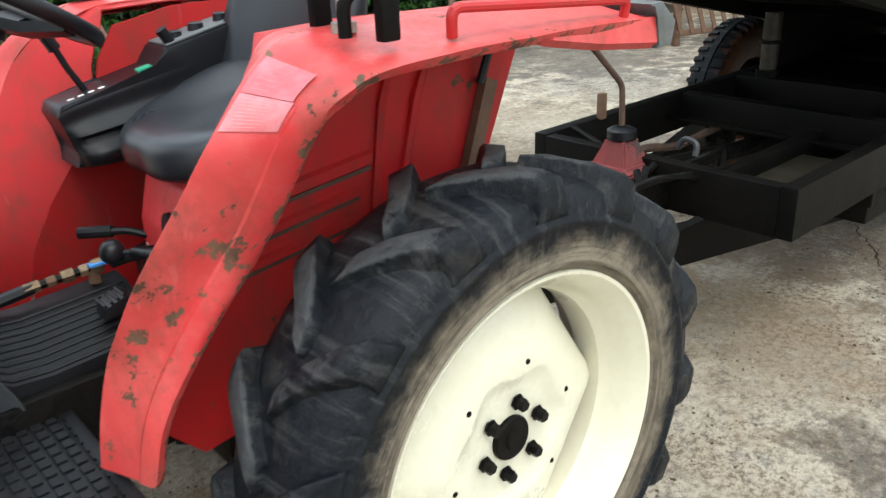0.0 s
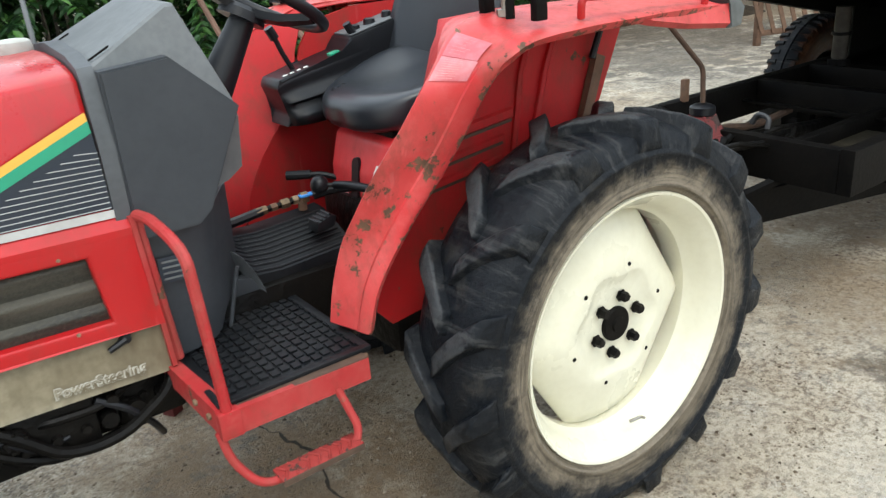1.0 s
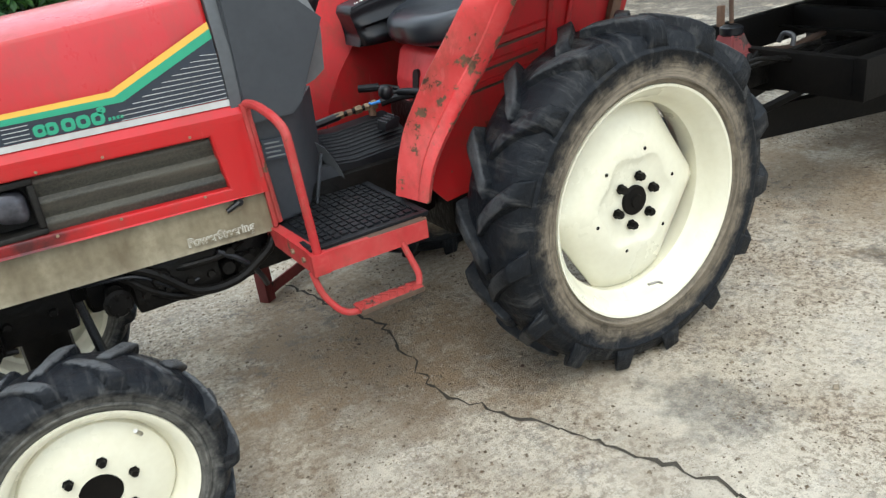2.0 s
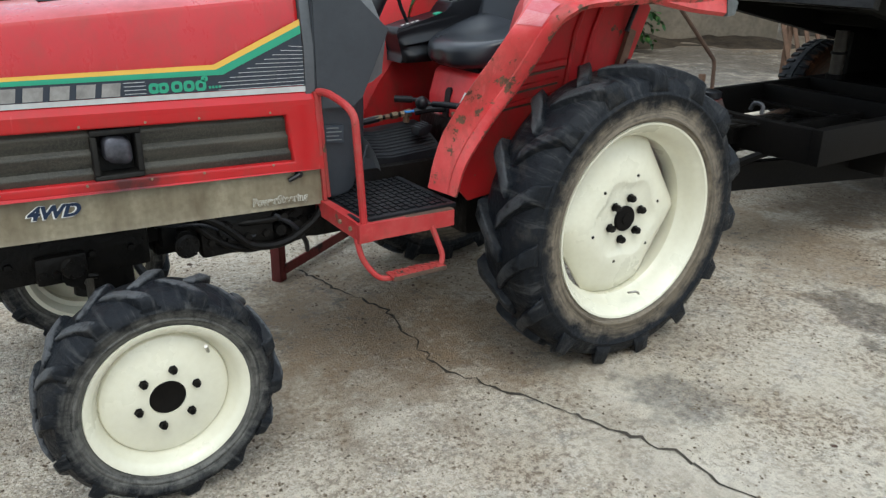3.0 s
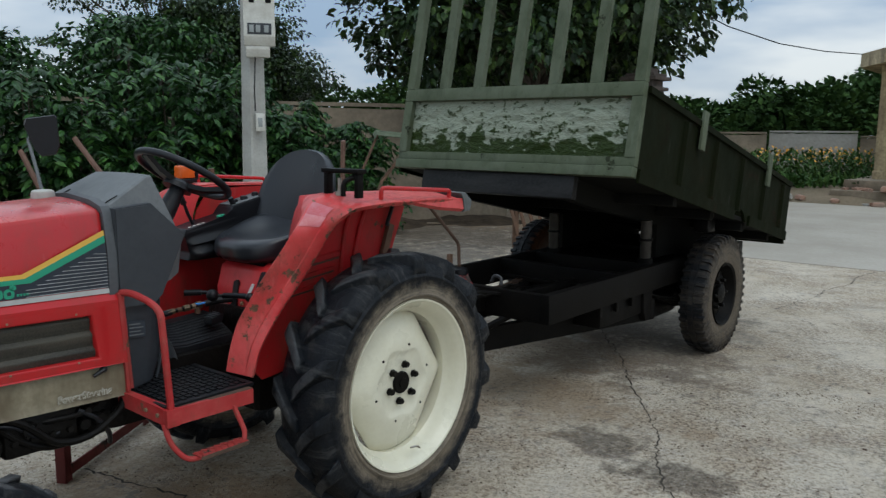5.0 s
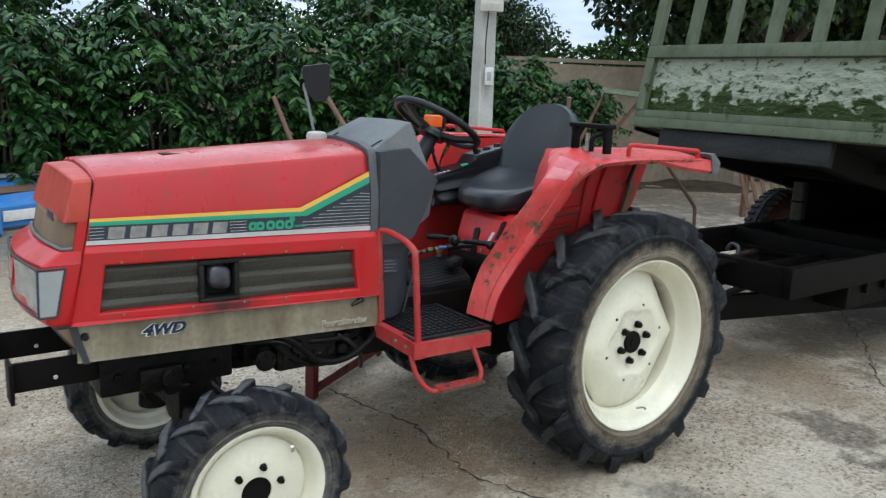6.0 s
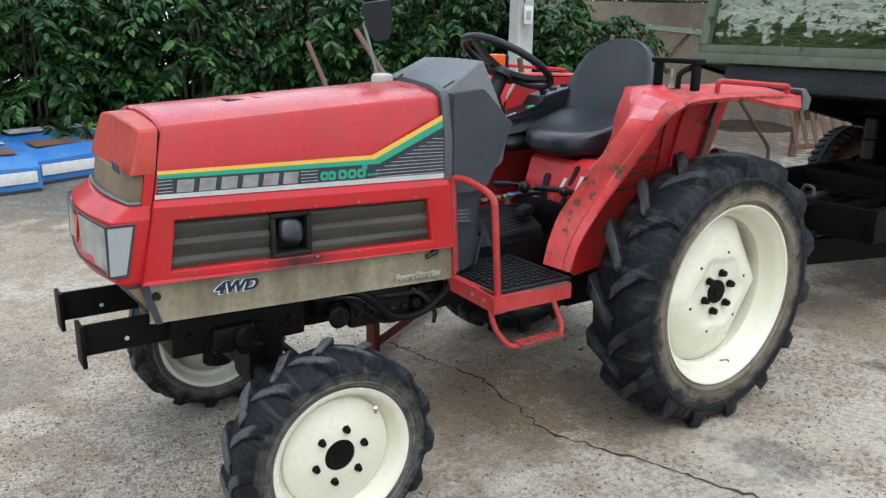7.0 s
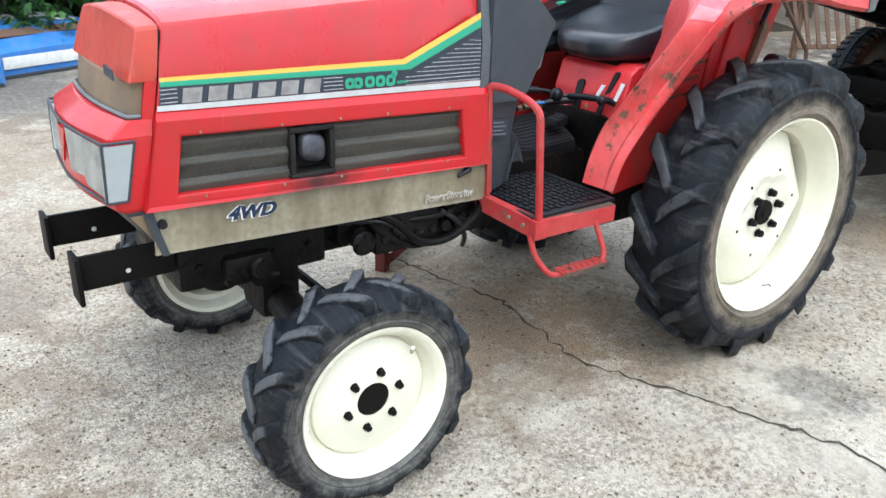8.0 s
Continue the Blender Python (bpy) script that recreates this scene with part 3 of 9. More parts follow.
# ---- mesh helpers ----
def part(name, bm, material, parent=None, label="", at=(0, 0, 0), rot=None, sharp=32):
    """Links a bmesh, whose points are relative to at, as one mesh object under a thing or a part."""
    me = bpy.data.meshes.new(name)
    bmesh.ops.recalc_face_normals(bm, faces=bm.faces)
    bm.to_mesh(me)
    bm.free()
    me.materials.append(material)
    me.shade_smooth()
    me.set_sharp_from_angle(angle=radians(sharp))
    return place(name, me, parent, label, at, rot)


def place(name, me, parent=None, label="", at=(0, 0, 0), rot=None):
    ob = new(name, me)
    m = Matrix.Translation(at) @ (rot or Matrix())
    if parent:
        ob.parent = parent
        base = parent.matrix_basis.copy()
        up = parent.parent
        while up:
            base = up.matrix_basis @ base
            up = up.parent
        m = base.inverted() @ m
    ob.matrix_basis = m
    if label:
        ob["label"] = label
    return ob


def thing(name, at, label, category, group="", kind=""):
    ob = new(name)
    ob.empty_display_size = 0.2
    ob.matrix_basis = Matrix.Translation(at)
    return tagged(ob, label, category, group, kind)


def box(bm, x0, x1, y0, y1, z0, z1, bevel=0.0, segs=2, m=None):
    vs = [bm.verts.new((x, y, z)) for x in (x0, x1) for y in (y0, y1) for z in (z0, z1)]
    fs = [bm.faces.new([vs[i] for i in q]) for q in ((0, 1, 3, 2), (4, 6, 7, 5), (0, 4, 5, 1), (2, 3, 7, 6), (0, 2, 6, 4), (1, 5, 7, 3))]
    if m:
        for v in vs:
            v.co = m @ v.co
    if bevel:
        es = list({e for f in fs for e in f.edges})
        bmesh.ops.bevel(bm, geom=es, offset=bevel, segments=segs, affect="EDGES", profile=0.6)
    return bm


def prism(bm, pts, y0, y1, bevel=0.0, segs=2):
    """A side outline of (x, z) points, from y0 to y1."""
    a = [bm.verts.new((x, y0, z)) for x, z in pts]
    b = [bm.verts.new((x, y1, z)) for x, z in pts]
    n = len(pts)
    fs = [bm.faces.new(a), bm.faces.new(b[::-1])]
    fs += [bm.faces.new((a[i], b[i], b[(i + 1) % n], a[(i + 1) % n])) for i in range(n)]
    if bevel:
        es = list({e for f in fs for e in f.edges})
        bmesh.ops.bevel(bm, geom=es, offset=bevel, segments=segs, affect="EDGES", profile=0.6)
    return bm


def rounded(pts, r, n=4):
    """A path with its inner corners rounded."""
    pts = [Vector(p) for p in pts]
    out = [pts[0]]
    for a, b, c in zip(pts, pts[1:], pts[2:]):
        d1, d2 = (a - b), (c - b)
        k = min(r, d1.length * 0.45, d2.length * 0.45)
        p, q = b + d1.normalized() * k, b + d2.normalized() * k
        for i in range(n + 1):
            t = i / n
            out.append((1 - t) ** 2 * p + 2 * t * (1 - t) * b + t * t * q)
    return out + [pts[-1]]


def tube(bm, path, r, segs=10, r_end=None, flat=1.0):
    """A round bar along a path of points, with closed ends."""
    path = [Vector(p) for p in path]
    n = len(path)
    up = Vector((0.31, 0.17, 0.93)).normalized()
    rings = []
    for i, p in enumerate(path):
        d = (path[min(i + 1, n - 1)] - path[max(i - 1, 0)]).normalized()
        u = d.cross(up).normalized()
        v = d.cross(u).normalized()
        up = v if v.dot(up) > 0 else -v
        v = up
        rr = r if r_end is None else r + (r_end - r) * i / (n - 1)
        rings.append([bm.verts.new(p + rr * (math.cos(a) * u + flat * math.sin(a) * v)) for a in [2 * math.pi * k / segs for k in range(segs)]])
    for a, b in zip(rings, rings[1:]):
        for k in range(segs):
            bm.faces.new((a[k], a[(k + 1) % segs], b[(k + 1) % segs], b[k]))
    bm.faces.new(rings[0][::-1])
    bm.faces.new(rings[-1])
    return bm


def lathe(bm, profile, segs=48, axis="y", closed=False, keep=None):
    """Turns (radius, along) points round an axis through the origin."""
    rings = []
    for r, h in profile:
        ring = []
        for k in range(segs):
            a = 2 * math.pi * k / segs
            c, s = r * math.cos(a), r * math.sin(a)
            ring.append(bm.verts.new((c, h, s) if axis == "y" else (c, s, h)))
        rings.append(ring)
    pairs = list(zip(rings, rings[1:])) + ([(rings[-1], rings[0])] if closed else [])
    for a, b in pairs:
        for k in range(segs):
            bm.faces.new((a[k], a[(k + 1) % segs], b[(k + 1) % segs], b[k]))
    if not closed:
        for ring in (rings[0][::-1], rings[-1]):
            bm.faces.new(ring)
    return bm


def loft(bm, rings, caps=True, close=True):
    """Skins rings of equally many points."""
    vs = [[bm.verts.new(p) for p in ring] for ring in rings]
    n = len(vs[0])
    for a, b in zip(vs, vs[1:]):
        for k in range(n if close else n - 1):
            bm.faces.new((a[k], a[(k + 1) % n], b[(k + 1) % n], b[k]))
    if caps and close:
        bm.faces.new(vs[0][::-1])
        bm.faces.new(vs[-1])
    return bm


def sheet(bm, rows, thick):
    """A sheet of metal through rows of points, with its thickness."""
    vs = [[bm.verts.new(p) for p in row] for row in rows]
    fs = [bm.faces.new((a[k], a[k + 1], b[k + 1], b[k])) for a, b in zip(vs, vs[1:]) for k in range(len(a) - 1)]
    bmesh.ops.recalc_face_normals(bm, faces=fs)
    bmesh.ops.solidify(bm, geom=fs, thickness=thick)
    return bm


def plate(bm, pts, thick, axis="y"):
    """A flat outline of 3D points thickened by a vector."""
    t = Vector({"x": (thick, 0, 0), "y": (0, thick, 0), "z": (0, 0, thick)}[axis])
    a = [bm.verts.new(Vector(p)) for p in pts]
    b = [bm.verts.new(Vector(p) + t) for p in pts]
    n = len(pts)
    bm.faces.new(a)
    bm.faces.new(b[::-1])
    for i in range(n):
        bm.faces.new((a[i], b[i], b[(i + 1) % n], a[(i + 1) % n]))
    return bm


def words(text, size, material, parent, at, rot, name="lettering", label="", shear=0.0, thick=0.0006, bold=0.0, width=None):
    cu = bpy.data.curves.new(name, "FONT")
    cu.body, cu.size, cu.shear, cu.extrude, cu.offset = text, size, shear, thick, bold
    tmp = bpy.data.objects.new(name, cu)
    scene.collection.objects.link(tmp)
    bpy.context.view_layer.update()
    me = bpy.data.meshes.new_from_object(tmp.evaluated_get(bpy.context.evaluated_depsgraph_get()))
    bpy.data.objects.remove(tmp)
    if width:
        xs = [v.co.x for v in me.vertices]
        k = width / (max(xs) - min(xs))
        for v in me.vertices:
            v.co.x *= k
    me.materials.clear()
    me.materials.append(material)
    return place(name, me, parent, label, at, rot)


B = bmesh.new


# ---- ground ----
def ground_sheet():
    bm = B()
    xs = [-300, -60, -20, -8, 8, 20, 60, 300]
    for i in range(len(xs) - 1):
        for j in range(len(xs) - 1):
            bm.faces.new([bm.verts.new((x, y, 0)) for x, y in ((xs[i], xs[j]), (xs[i + 1], xs[j]), (xs[i + 1], xs[j + 1]), (xs[i], xs[j + 1]))])
    bmesh.ops.remove_doubles(bm, verts=bm.verts, dist=1e-4)
    return tagged(part("ground", bm, M_GROUND), "weathered grey-brown concrete yard with stains and painted trailer shade", "ground", kind="structure")


ground_sheet()
bm = B()
box(bm, 7.55, 16.8, -60, 3.1, -0.1, 0.008)
tagged(part("road", bm, M_ROAD), "pale concrete road strip", "road", kind="structure")


def dirt_bank():
    bm = B()
    rows = []
    for i in range(14):
        x = 16.6 + i * 1.1
        row = []
        for j in range(60):
            y = -40 + j * 1.0
            h = min(1.0, max(0.0, (x - 16.9) / 0.9)) * 0.34 + 0.12 * noise.noise((x * 0.9, y * 0.7, 0)) * min(1, max(0, x - 17))
            row.append((x, y, h + 0.004 if i else -0.05))
        rows.append(row)
    loft(bm, rows, close=False)
    return tagged(part("verge", bm, M_DIRT), "raised dirt and gravel verge beside the road", "verge", kind="structure")


dirt_bank()
bm = B()
rows = [[(x, y, -0.03 + 0.05 * noise.noise((x, y, 3.3)) + 0.14 * min(1.0, max(0.0, (y - 5.6) / 1.2))) for x in np.arange(-14, 7.6, 0.4)] for y in np.arange(5.4, 16, 0.3)]
loft(bm, rows, close=False)
tagged(part("soil_bed", bm, M_DIRT), "dark soil bed under the coffee shrubs", "soil", kind="structure")


def crack(pts, w, seed):
    """A crack line: a ragged thin strip of dirt that wanders between a few points."""
    rnd = random.Random(seed)
    fine = []
    for (ax, ay), (bx, by) in zip(pts, pts[1:]):
        n = max(2, int(math.hypot(bx - ax, by - ay) / 0.025))
        for i in range(n):
            t = i / n
            fine.append((ax + (bx - ax) * t + rnd.gauss(0, 0.008), ay + (by - ay) * t + rnd.gauss(0, 0.008)))
    fine.append(pts[-1])
    bm = B()
    prev = None
    for i, (x, y) in enumerate(fine):
        a, b = fine[max(i - 1, 0)], fine[min(i + 1, len(fine) - 1)]
        d = Vector((b[0] - a[0], b[1] - a[1])).normalized()
        ww = w * rnd.uniform(0.25, 1.0) * (1.5 + 1.1 * noise.noise((x * 4, y * 4, seed)))
        row = [bm.verts.new((x - d.y * ww, y + d.x * ww, 0.0025)), bm.verts.new((x + d.y * ww, y - d.x * ww, 0.0025))]
        if prev:
            bm.faces.new((prev[0], prev[1], row[1], row[0]))
        prev = row
    return tagged(part("crack", bm, M_CRACK), "dark crack across the concrete", "crack", "cracks in the yard", "structure")


crack([(-0.67, 0.81), (-0.61, 0.46), (-0.53, 0.16), (-0.56, -0.06), (-0.595, -0.363), (-0.52, -0.52), (-0.415, -0.765), (-0.388, -0.862),
       (-0.286, -1.108), (-0.291, -1.271), (-0.267, -1.418), (-0.12, -1.6), (0.06, -1.78), (0.15, -1.81)], 0.0045, 1)
crack([(3.13, 0.23), (2.52, -0.25), (1.95, -0.61), (1.6, -0.87), (1.36, -1.04), (1.04, -1.17), (0.81, -1.31), (0.69, -1.46), (0.54, -1.6), (0.3, -1.74), (0.15, -1.81), (-0.2, -2.3)], 0.0035, 2)
crack([(4.75, -0.58), (5.24, -0.63), (5.6, -0.7), (5.97, -0.68), (6.5, -0.8), (6.93, -0.74), (7.5, -0.83)], 0.005, 3)
crack([(-0.3, -1.4), (-0.5, -1.5), (-0.62, -1.75)], 0.004, 4)


# ---- tractor ----
YC = 0.05
tractor = thing("tractor", (0, YC, 0), "worn red compact tractor with cream wheels and grey shroud", "tractor")


def drop(x):
    """The body lines fall slightly towards the rear."""
    return -0.026 * (x + 1.94)


def flip(y, s):
    """A distance from the centre line, towards the near side (s = -1) or the far side (s = 1)."""
    return YC + s * y


# hood: one formed cover
def hood():
    bm = B()
    rings = []
    for x in (-1.862, -1.855, -1.6, -1.3, -1.0, -0.987):
        e = 1.163 + (x + 1.853) * 0.06
        k = 0.006 if x in (-1.862, -0.987) else 0.0
        half = [(0.25 - k, 0.978 + drop(x)), (0.251 - k, 1.04), (0.247 - k, 1.08), (0.228 - k, e - 0.008), (0.2225 - k, e + 0.002 - k), (0.2, e + 0.011 - k),
                (0.16, e + 0.021 - k), (0.09, e + 0.03 - k), (0.0, e + 0.034 - k)]
        lean = lambda z: x + 0.006 - max(0.0, 1.16 - z) * 0.17 if x < -1.7 else x
        rings.append([(lean(z), YC - y, z) for y, z in half] + [(lean(z), YC + y, z) for y, z in half[-2::-1]])
    loft(bm, rings)
    return part("hood", bm, M_RED_TOP, tractor, "glossy red engine hood, faded on top")


hood_ob = hood()
bm = B()
box(bm, -1.62, -1.52, -0.02, 0.03, 1.205, 1.2115, 0.002)
part("slot", bm, M_BLACK_IRON, hood_ob)
bm = B()
box(bm, -1.53, -1.34, -0.015, 0.022, 1.208, 1.2165, 0.003)
part("hinge_strip", bm, M_RED_TOP, hood_ob, "faded red strip behind the slot")


def side_lower(s):
    """The red lower side cover with its opening for the vent."""
    bm = B()
    y1, xl, xr = 0.268, -1.862, -1.035
    outer = [(-1.942, 0.761), (-0.95, 0.735), (-0.957, 0.928), (-1.897, 0.957)]
    inner = [(-1.862, 0.787), (-1.035, 0.76), (-1.053, 0.896), (-1.842, 0.921)]
    def ring(pts, d):
        return [bm.verts.new((x, flip(d, s), z)) for x, z in pts]
    o1, i1, o0, i0 = ring(outer, y1), ring(inner, y1), ring(outer, 0.2), ring(inner, 0.2)
    top = ring([(-0.965, 0.956), (-1.889, 0.981)], 0.25)
    top0 = ring([(-0.965, 0.956), (-1.889, 0.981)], 0.2)
    for k in range(4):
        j = (k + 1) % 4
        bm.faces.new((o1[k], o1[j], i1[j], i1[k]))
        bm.faces.new((i1[k], i1[j], i0[j], i0[k]))
        bm.faces.new((o0[k], o0[j], i0[j], i0[k]))
        if k != 2:
            bm.faces.new((o1[k], o1[j], o0[j], o0[k]))
    bm.faces.new((o1[2], top[0], top[1], o1[3]))
    bm.faces.new((top[0], top0[0], top0[1], top[1]))
    bm.faces.new((top0[0], o0[2], o0[3], top0[1]))
    bm.faces.new((o1[2], o0[2], top0[0], top[0]))
    bm.faces.new((o1[3], top[1], top0[1], o0[3]))
    bm.normal_update()
    bevel = [e for e in bm.edges if len(e.link_faces) == 2 and all(abs(v.co.y - flip(y1, s)) < 0.001 for v in e.verts) and e.calc_face_angle(0) > 0.3]
    bmesh.ops.bevel(bm, geom=bevel, offset=0.009, segments=3, affect="EDGES", profile=0.5)
    panel = part("side_panel", bm, M_RED_SOOT if s < 0 else M_RED, tractor, "red lower side cover with a long vent")
    # corrugated screen behind the opening
    bm = B()
    for xa, xb in ((xl - 0.0, -1.575), (-1.455, xr + 0.01)):
        rows = []
        n = 42
        for i in range(n + 1):
            t = i / n
            u = (t * 3 + 0.15) % 1
            wave = (0.012 * u / 0.78 if u < 0.78 else 0.012 * (1 - u) / 0.22) - 0.009
            rows.append([(x, flip(0.246 + wave, s), 0.775 + 0.15 * t + drop(x)) for x in np.linspace(xa, xb, 6)])
        sheet(bm, rows, 0.002)
    part("vent_screen", bm, M_SCREEN, panel, "dirty corrugated wire screen", sharp=60)
    for x in (-1.80, -1.6, -1.44, -1.3, -1.1):
        for z in (0.931, 0.779):
            bm = B()
            lathe_at(bm, x, flip(0.267, s), z + drop(x), 0.004, 0.003, s)
            part("screw", bm, M_DULL_BOLT, panel)
    return panel


def lathe_at(bm, x, y, z, r, h, s, segs=8):
    """A small round head whose face looks to side s."""
    a = [bm.verts.new((x + r * math.cos(t), y, z + r * math.sin(t))) for t in [2 * math.pi * k / segs for k in range(segs)]]
    b = [bm.verts.new((x + 0.8 * r * math.cos(t), y + s * h, z + 0.8 * r * math.sin(t))) for t in [2 * math.pi * k / segs for k in range(segs)]]
    bm.faces.new(b)
    bm.faces.new(a[::-1])
    for k in range(segs):
        bm.faces.new((a[k], a[(k + 1) % segs], b[(k + 1) % segs], b[k]))


for s in (-1, 1):
    side_lower(s)

# exhaust outlet in the near vent
bm = B()
for a in ((-1.578, -1.452, 0.892, 0.908), (-1.578, -1.452, 0.775, 0.789), (-1.578, -1.562, 0.789, 0.892), (-1.468, -1.452, 0.789, 0.892)):
    box(bm, a[0], a[1], flip(0.262, -1), flip(0.2, -1), a[2], a[3], 0.006, 3)
box(bm, -1.565, -1.465, flip(0.206, -1), flip(0.2, -1), 0.78, 0.9)
outlet = part("exhaust_outlet", bm, M_SOOT_FRAME, tractor, "sooty black exhaust outlet box")
bm = B()
squircle = lambda a, r: r / max(abs(math.cos(a)) ** 3.2 + abs(math.sin(a)) ** 3.2, 1e-6) ** (1 / 3.2)
loft(bm, [[(x + squircle(a, r) * math.cos(a), flip(y, -1), 0.849 + dz + squircle(a, r) * 1.02 * math.sin(a) - 0.2 * squircle(a, r) * math.cos(a)) for a in [2 * math.pi * k / 32 for k in range(32)]] for x, y, dz, r in
          ((-1.51, 0.205, 0.0, 0.037), (-1.512, 0.235, 0.0, 0.037), (-1.513, 0.25, 0.001, 0.036), (-1.514, 0.261, 0.002, 0.031), (-1.515, 0.267, 0.003, 0.022), (-1.515, 0.269, 0.003, 0.008))])
part("exhaust_pipe", bm, M_EXHAUST, outlet, "bulged sooty steel exhaust outlet")


def decals(s):
    y = flip(0.2525, s)
    y2 = flip(0.2535, s)
    def strip(name, pts, mat, yy, label=""):
        bm = B()
        plate(bm, [(x, yy, z) for x, z in pts], s * 0.0012)
        return part(name, bm, mat, hood_ob, label)
    # navy field with thin pale lines, green and yellow stripes, silver line
    strip("decal_field", [(-1.882, 0.993), (-0.985, 0.975), (-0.99, 1.125), (-1.22, 1.026), (-1.876, 1.034)], M_NAVY, y, "navy decal field with thin pale lines")
    strip("yellow_stripe", [(-1.876, 1.045), (-1.238, 1.037), (-0.992, 1.142), (-0.994, 1.158), (-1.245, 1.05), (-1.876, 1.054)], M_YELLOW, y2, "yellow decal stripe")
    strip("green_stripe", [(-1.876, 1.034), (-1.222, 1.022), (-0.99, 1.12), (-0.992, 1.142), (-1.238, 1.037), (-1.876, 1.045)], M_GREEN, y2, "green decal stripe")
    strip("silver_line", [(-1.888, 0.981), (-0.982, 0.957), (-0.983, 0.973), (-1.886, 0.993)], M_SILVER, y2, "silver decal line")
    for i in range(11):
        z = 0.99 + 0.0105 * i + 0.004
        x0 = -1.235 if z < 1.024 else -1.222 + (z - 1.022) / 0.098 * 0.232 + 0.012
        if x0 < -1.02:
            strip("pinstripe", [(x0, z - 0.013), (-0.987, z - 0.017), (-0.987, z - 0.0156), (x0, z - 0.0116)], M_SILVER, y2)
    for i in range(4):
        z = 0.998 + 0.0095 * i
        strip("pinstripe", [(-1.878, z), (-1.84, z), (-1.84, z + 0.0014), (-1.878, z + 0.0014)], M_SILVER, y2)
        strip("pinstripe", [(-1.478, z - 0.008), (-1.425, z - 0.009), (-1.425, z - 0.0076), (-1.478, z - 0.0066)], M_SILVER, y2)
    # maker's mark as plain silver blocks, model mark as plain green blocks
    for i in range(6):
        x = -1.832 + i * 0.0595
        z = 0.9955 - 0.0012 * i
        bm = B()
        plate(bm, [(x, y2, z - 0.001), (x + 0.044, y2, z - 0.002), (x + 0.05, y2, z + 0.031), (x + 0.006, y2, z + 0.032)], s * 0.0022)
        part("badge_block", bm, M_BADGE, hood_ob, "plain silver badge block")
    def mark(cx, cz, w, h, hole):
        bm = B()
        n = 20
        def loop(k):
            return [(cx + k * w * math.copysign(abs(math.cos(a)) ** 0.7, math.cos(a)), cz - 0.026 * (cx + 1.35) + k * h * math.copysign(abs(math.sin(a)) ** 0.7, math.sin(a))) for a in [2 * math.pi * (q + 0.5) / n for q in range(n)]]
        outer, inner = loop(1.0), loop(hole)
        for depth in (y2, y2 + s * 0.0014):
            o, i_ = [bm.verts.new((x, depth, z)) for x, z in outer], [bm.verts.new((x, depth, z)) for x, z in inner]
            for q in range(n):
                bm.faces.new((o[q], o[(q + 1) % n], i_[(q + 1) % n], i_[q]))
            if depth == y2:
                o0, i0 = o, i_
        for q in range(n):
            j = (q + 1) % n
            bm.faces.new((o0[q], o0[j], o[j], o[q]))
            bm.faces.new((i0[q], i0[j], i_[j], i_[q]))
        part("model_mark", bm, M_GREEN, hood_ob, "plain green model mark")
    for x in (-1.4045, -1.3805):
        mark(x, 0.999, 0.0135, 0.0135, 0.36)
    for i in range(3):
        mark(-1.346 + i * 0.0315, 1.0, 0.0145, 0.0145, 0.42)
    mark(-1.272, 1.017, 0.009, 0.0075, 0.2)
    for i in range(4):
        bm = B()
        x = -1.262 + i * 0.009
        plate(bm, [(x, y2, 0.988), (x + 0.006, y2, 0.9878), (x + 0.006, y2, 0.9945), (x, y2, 0.9947)], s * 0.0012)
        part("label_bar", bm, M_GREEN, hood_ob, "tiny unreadable green line")


for s in (-1, 1):
    decals(s)


# nose: upper cap, grille screen, chin with headlamps
def ring_plan(front, side, hw, bow=0.018):
    """A plan outline of the nose: near side, slightly bowed front with crisp corners, far side."""
    return [(side, -hw), (front + 0.012, -hw), (front + 0.003, -hw + 0.004), (front, -hw + 0.014), (front - bow * 0.7, -hw * 0.5), (front - bow, -0.04), (front - bow, 0.04), (front - bow * 0.7, hw * 0.5),
            (front, hw - 0.014), (front + 0.003, hw - 0.004), (front + 0.012, hw), (side, hw)]


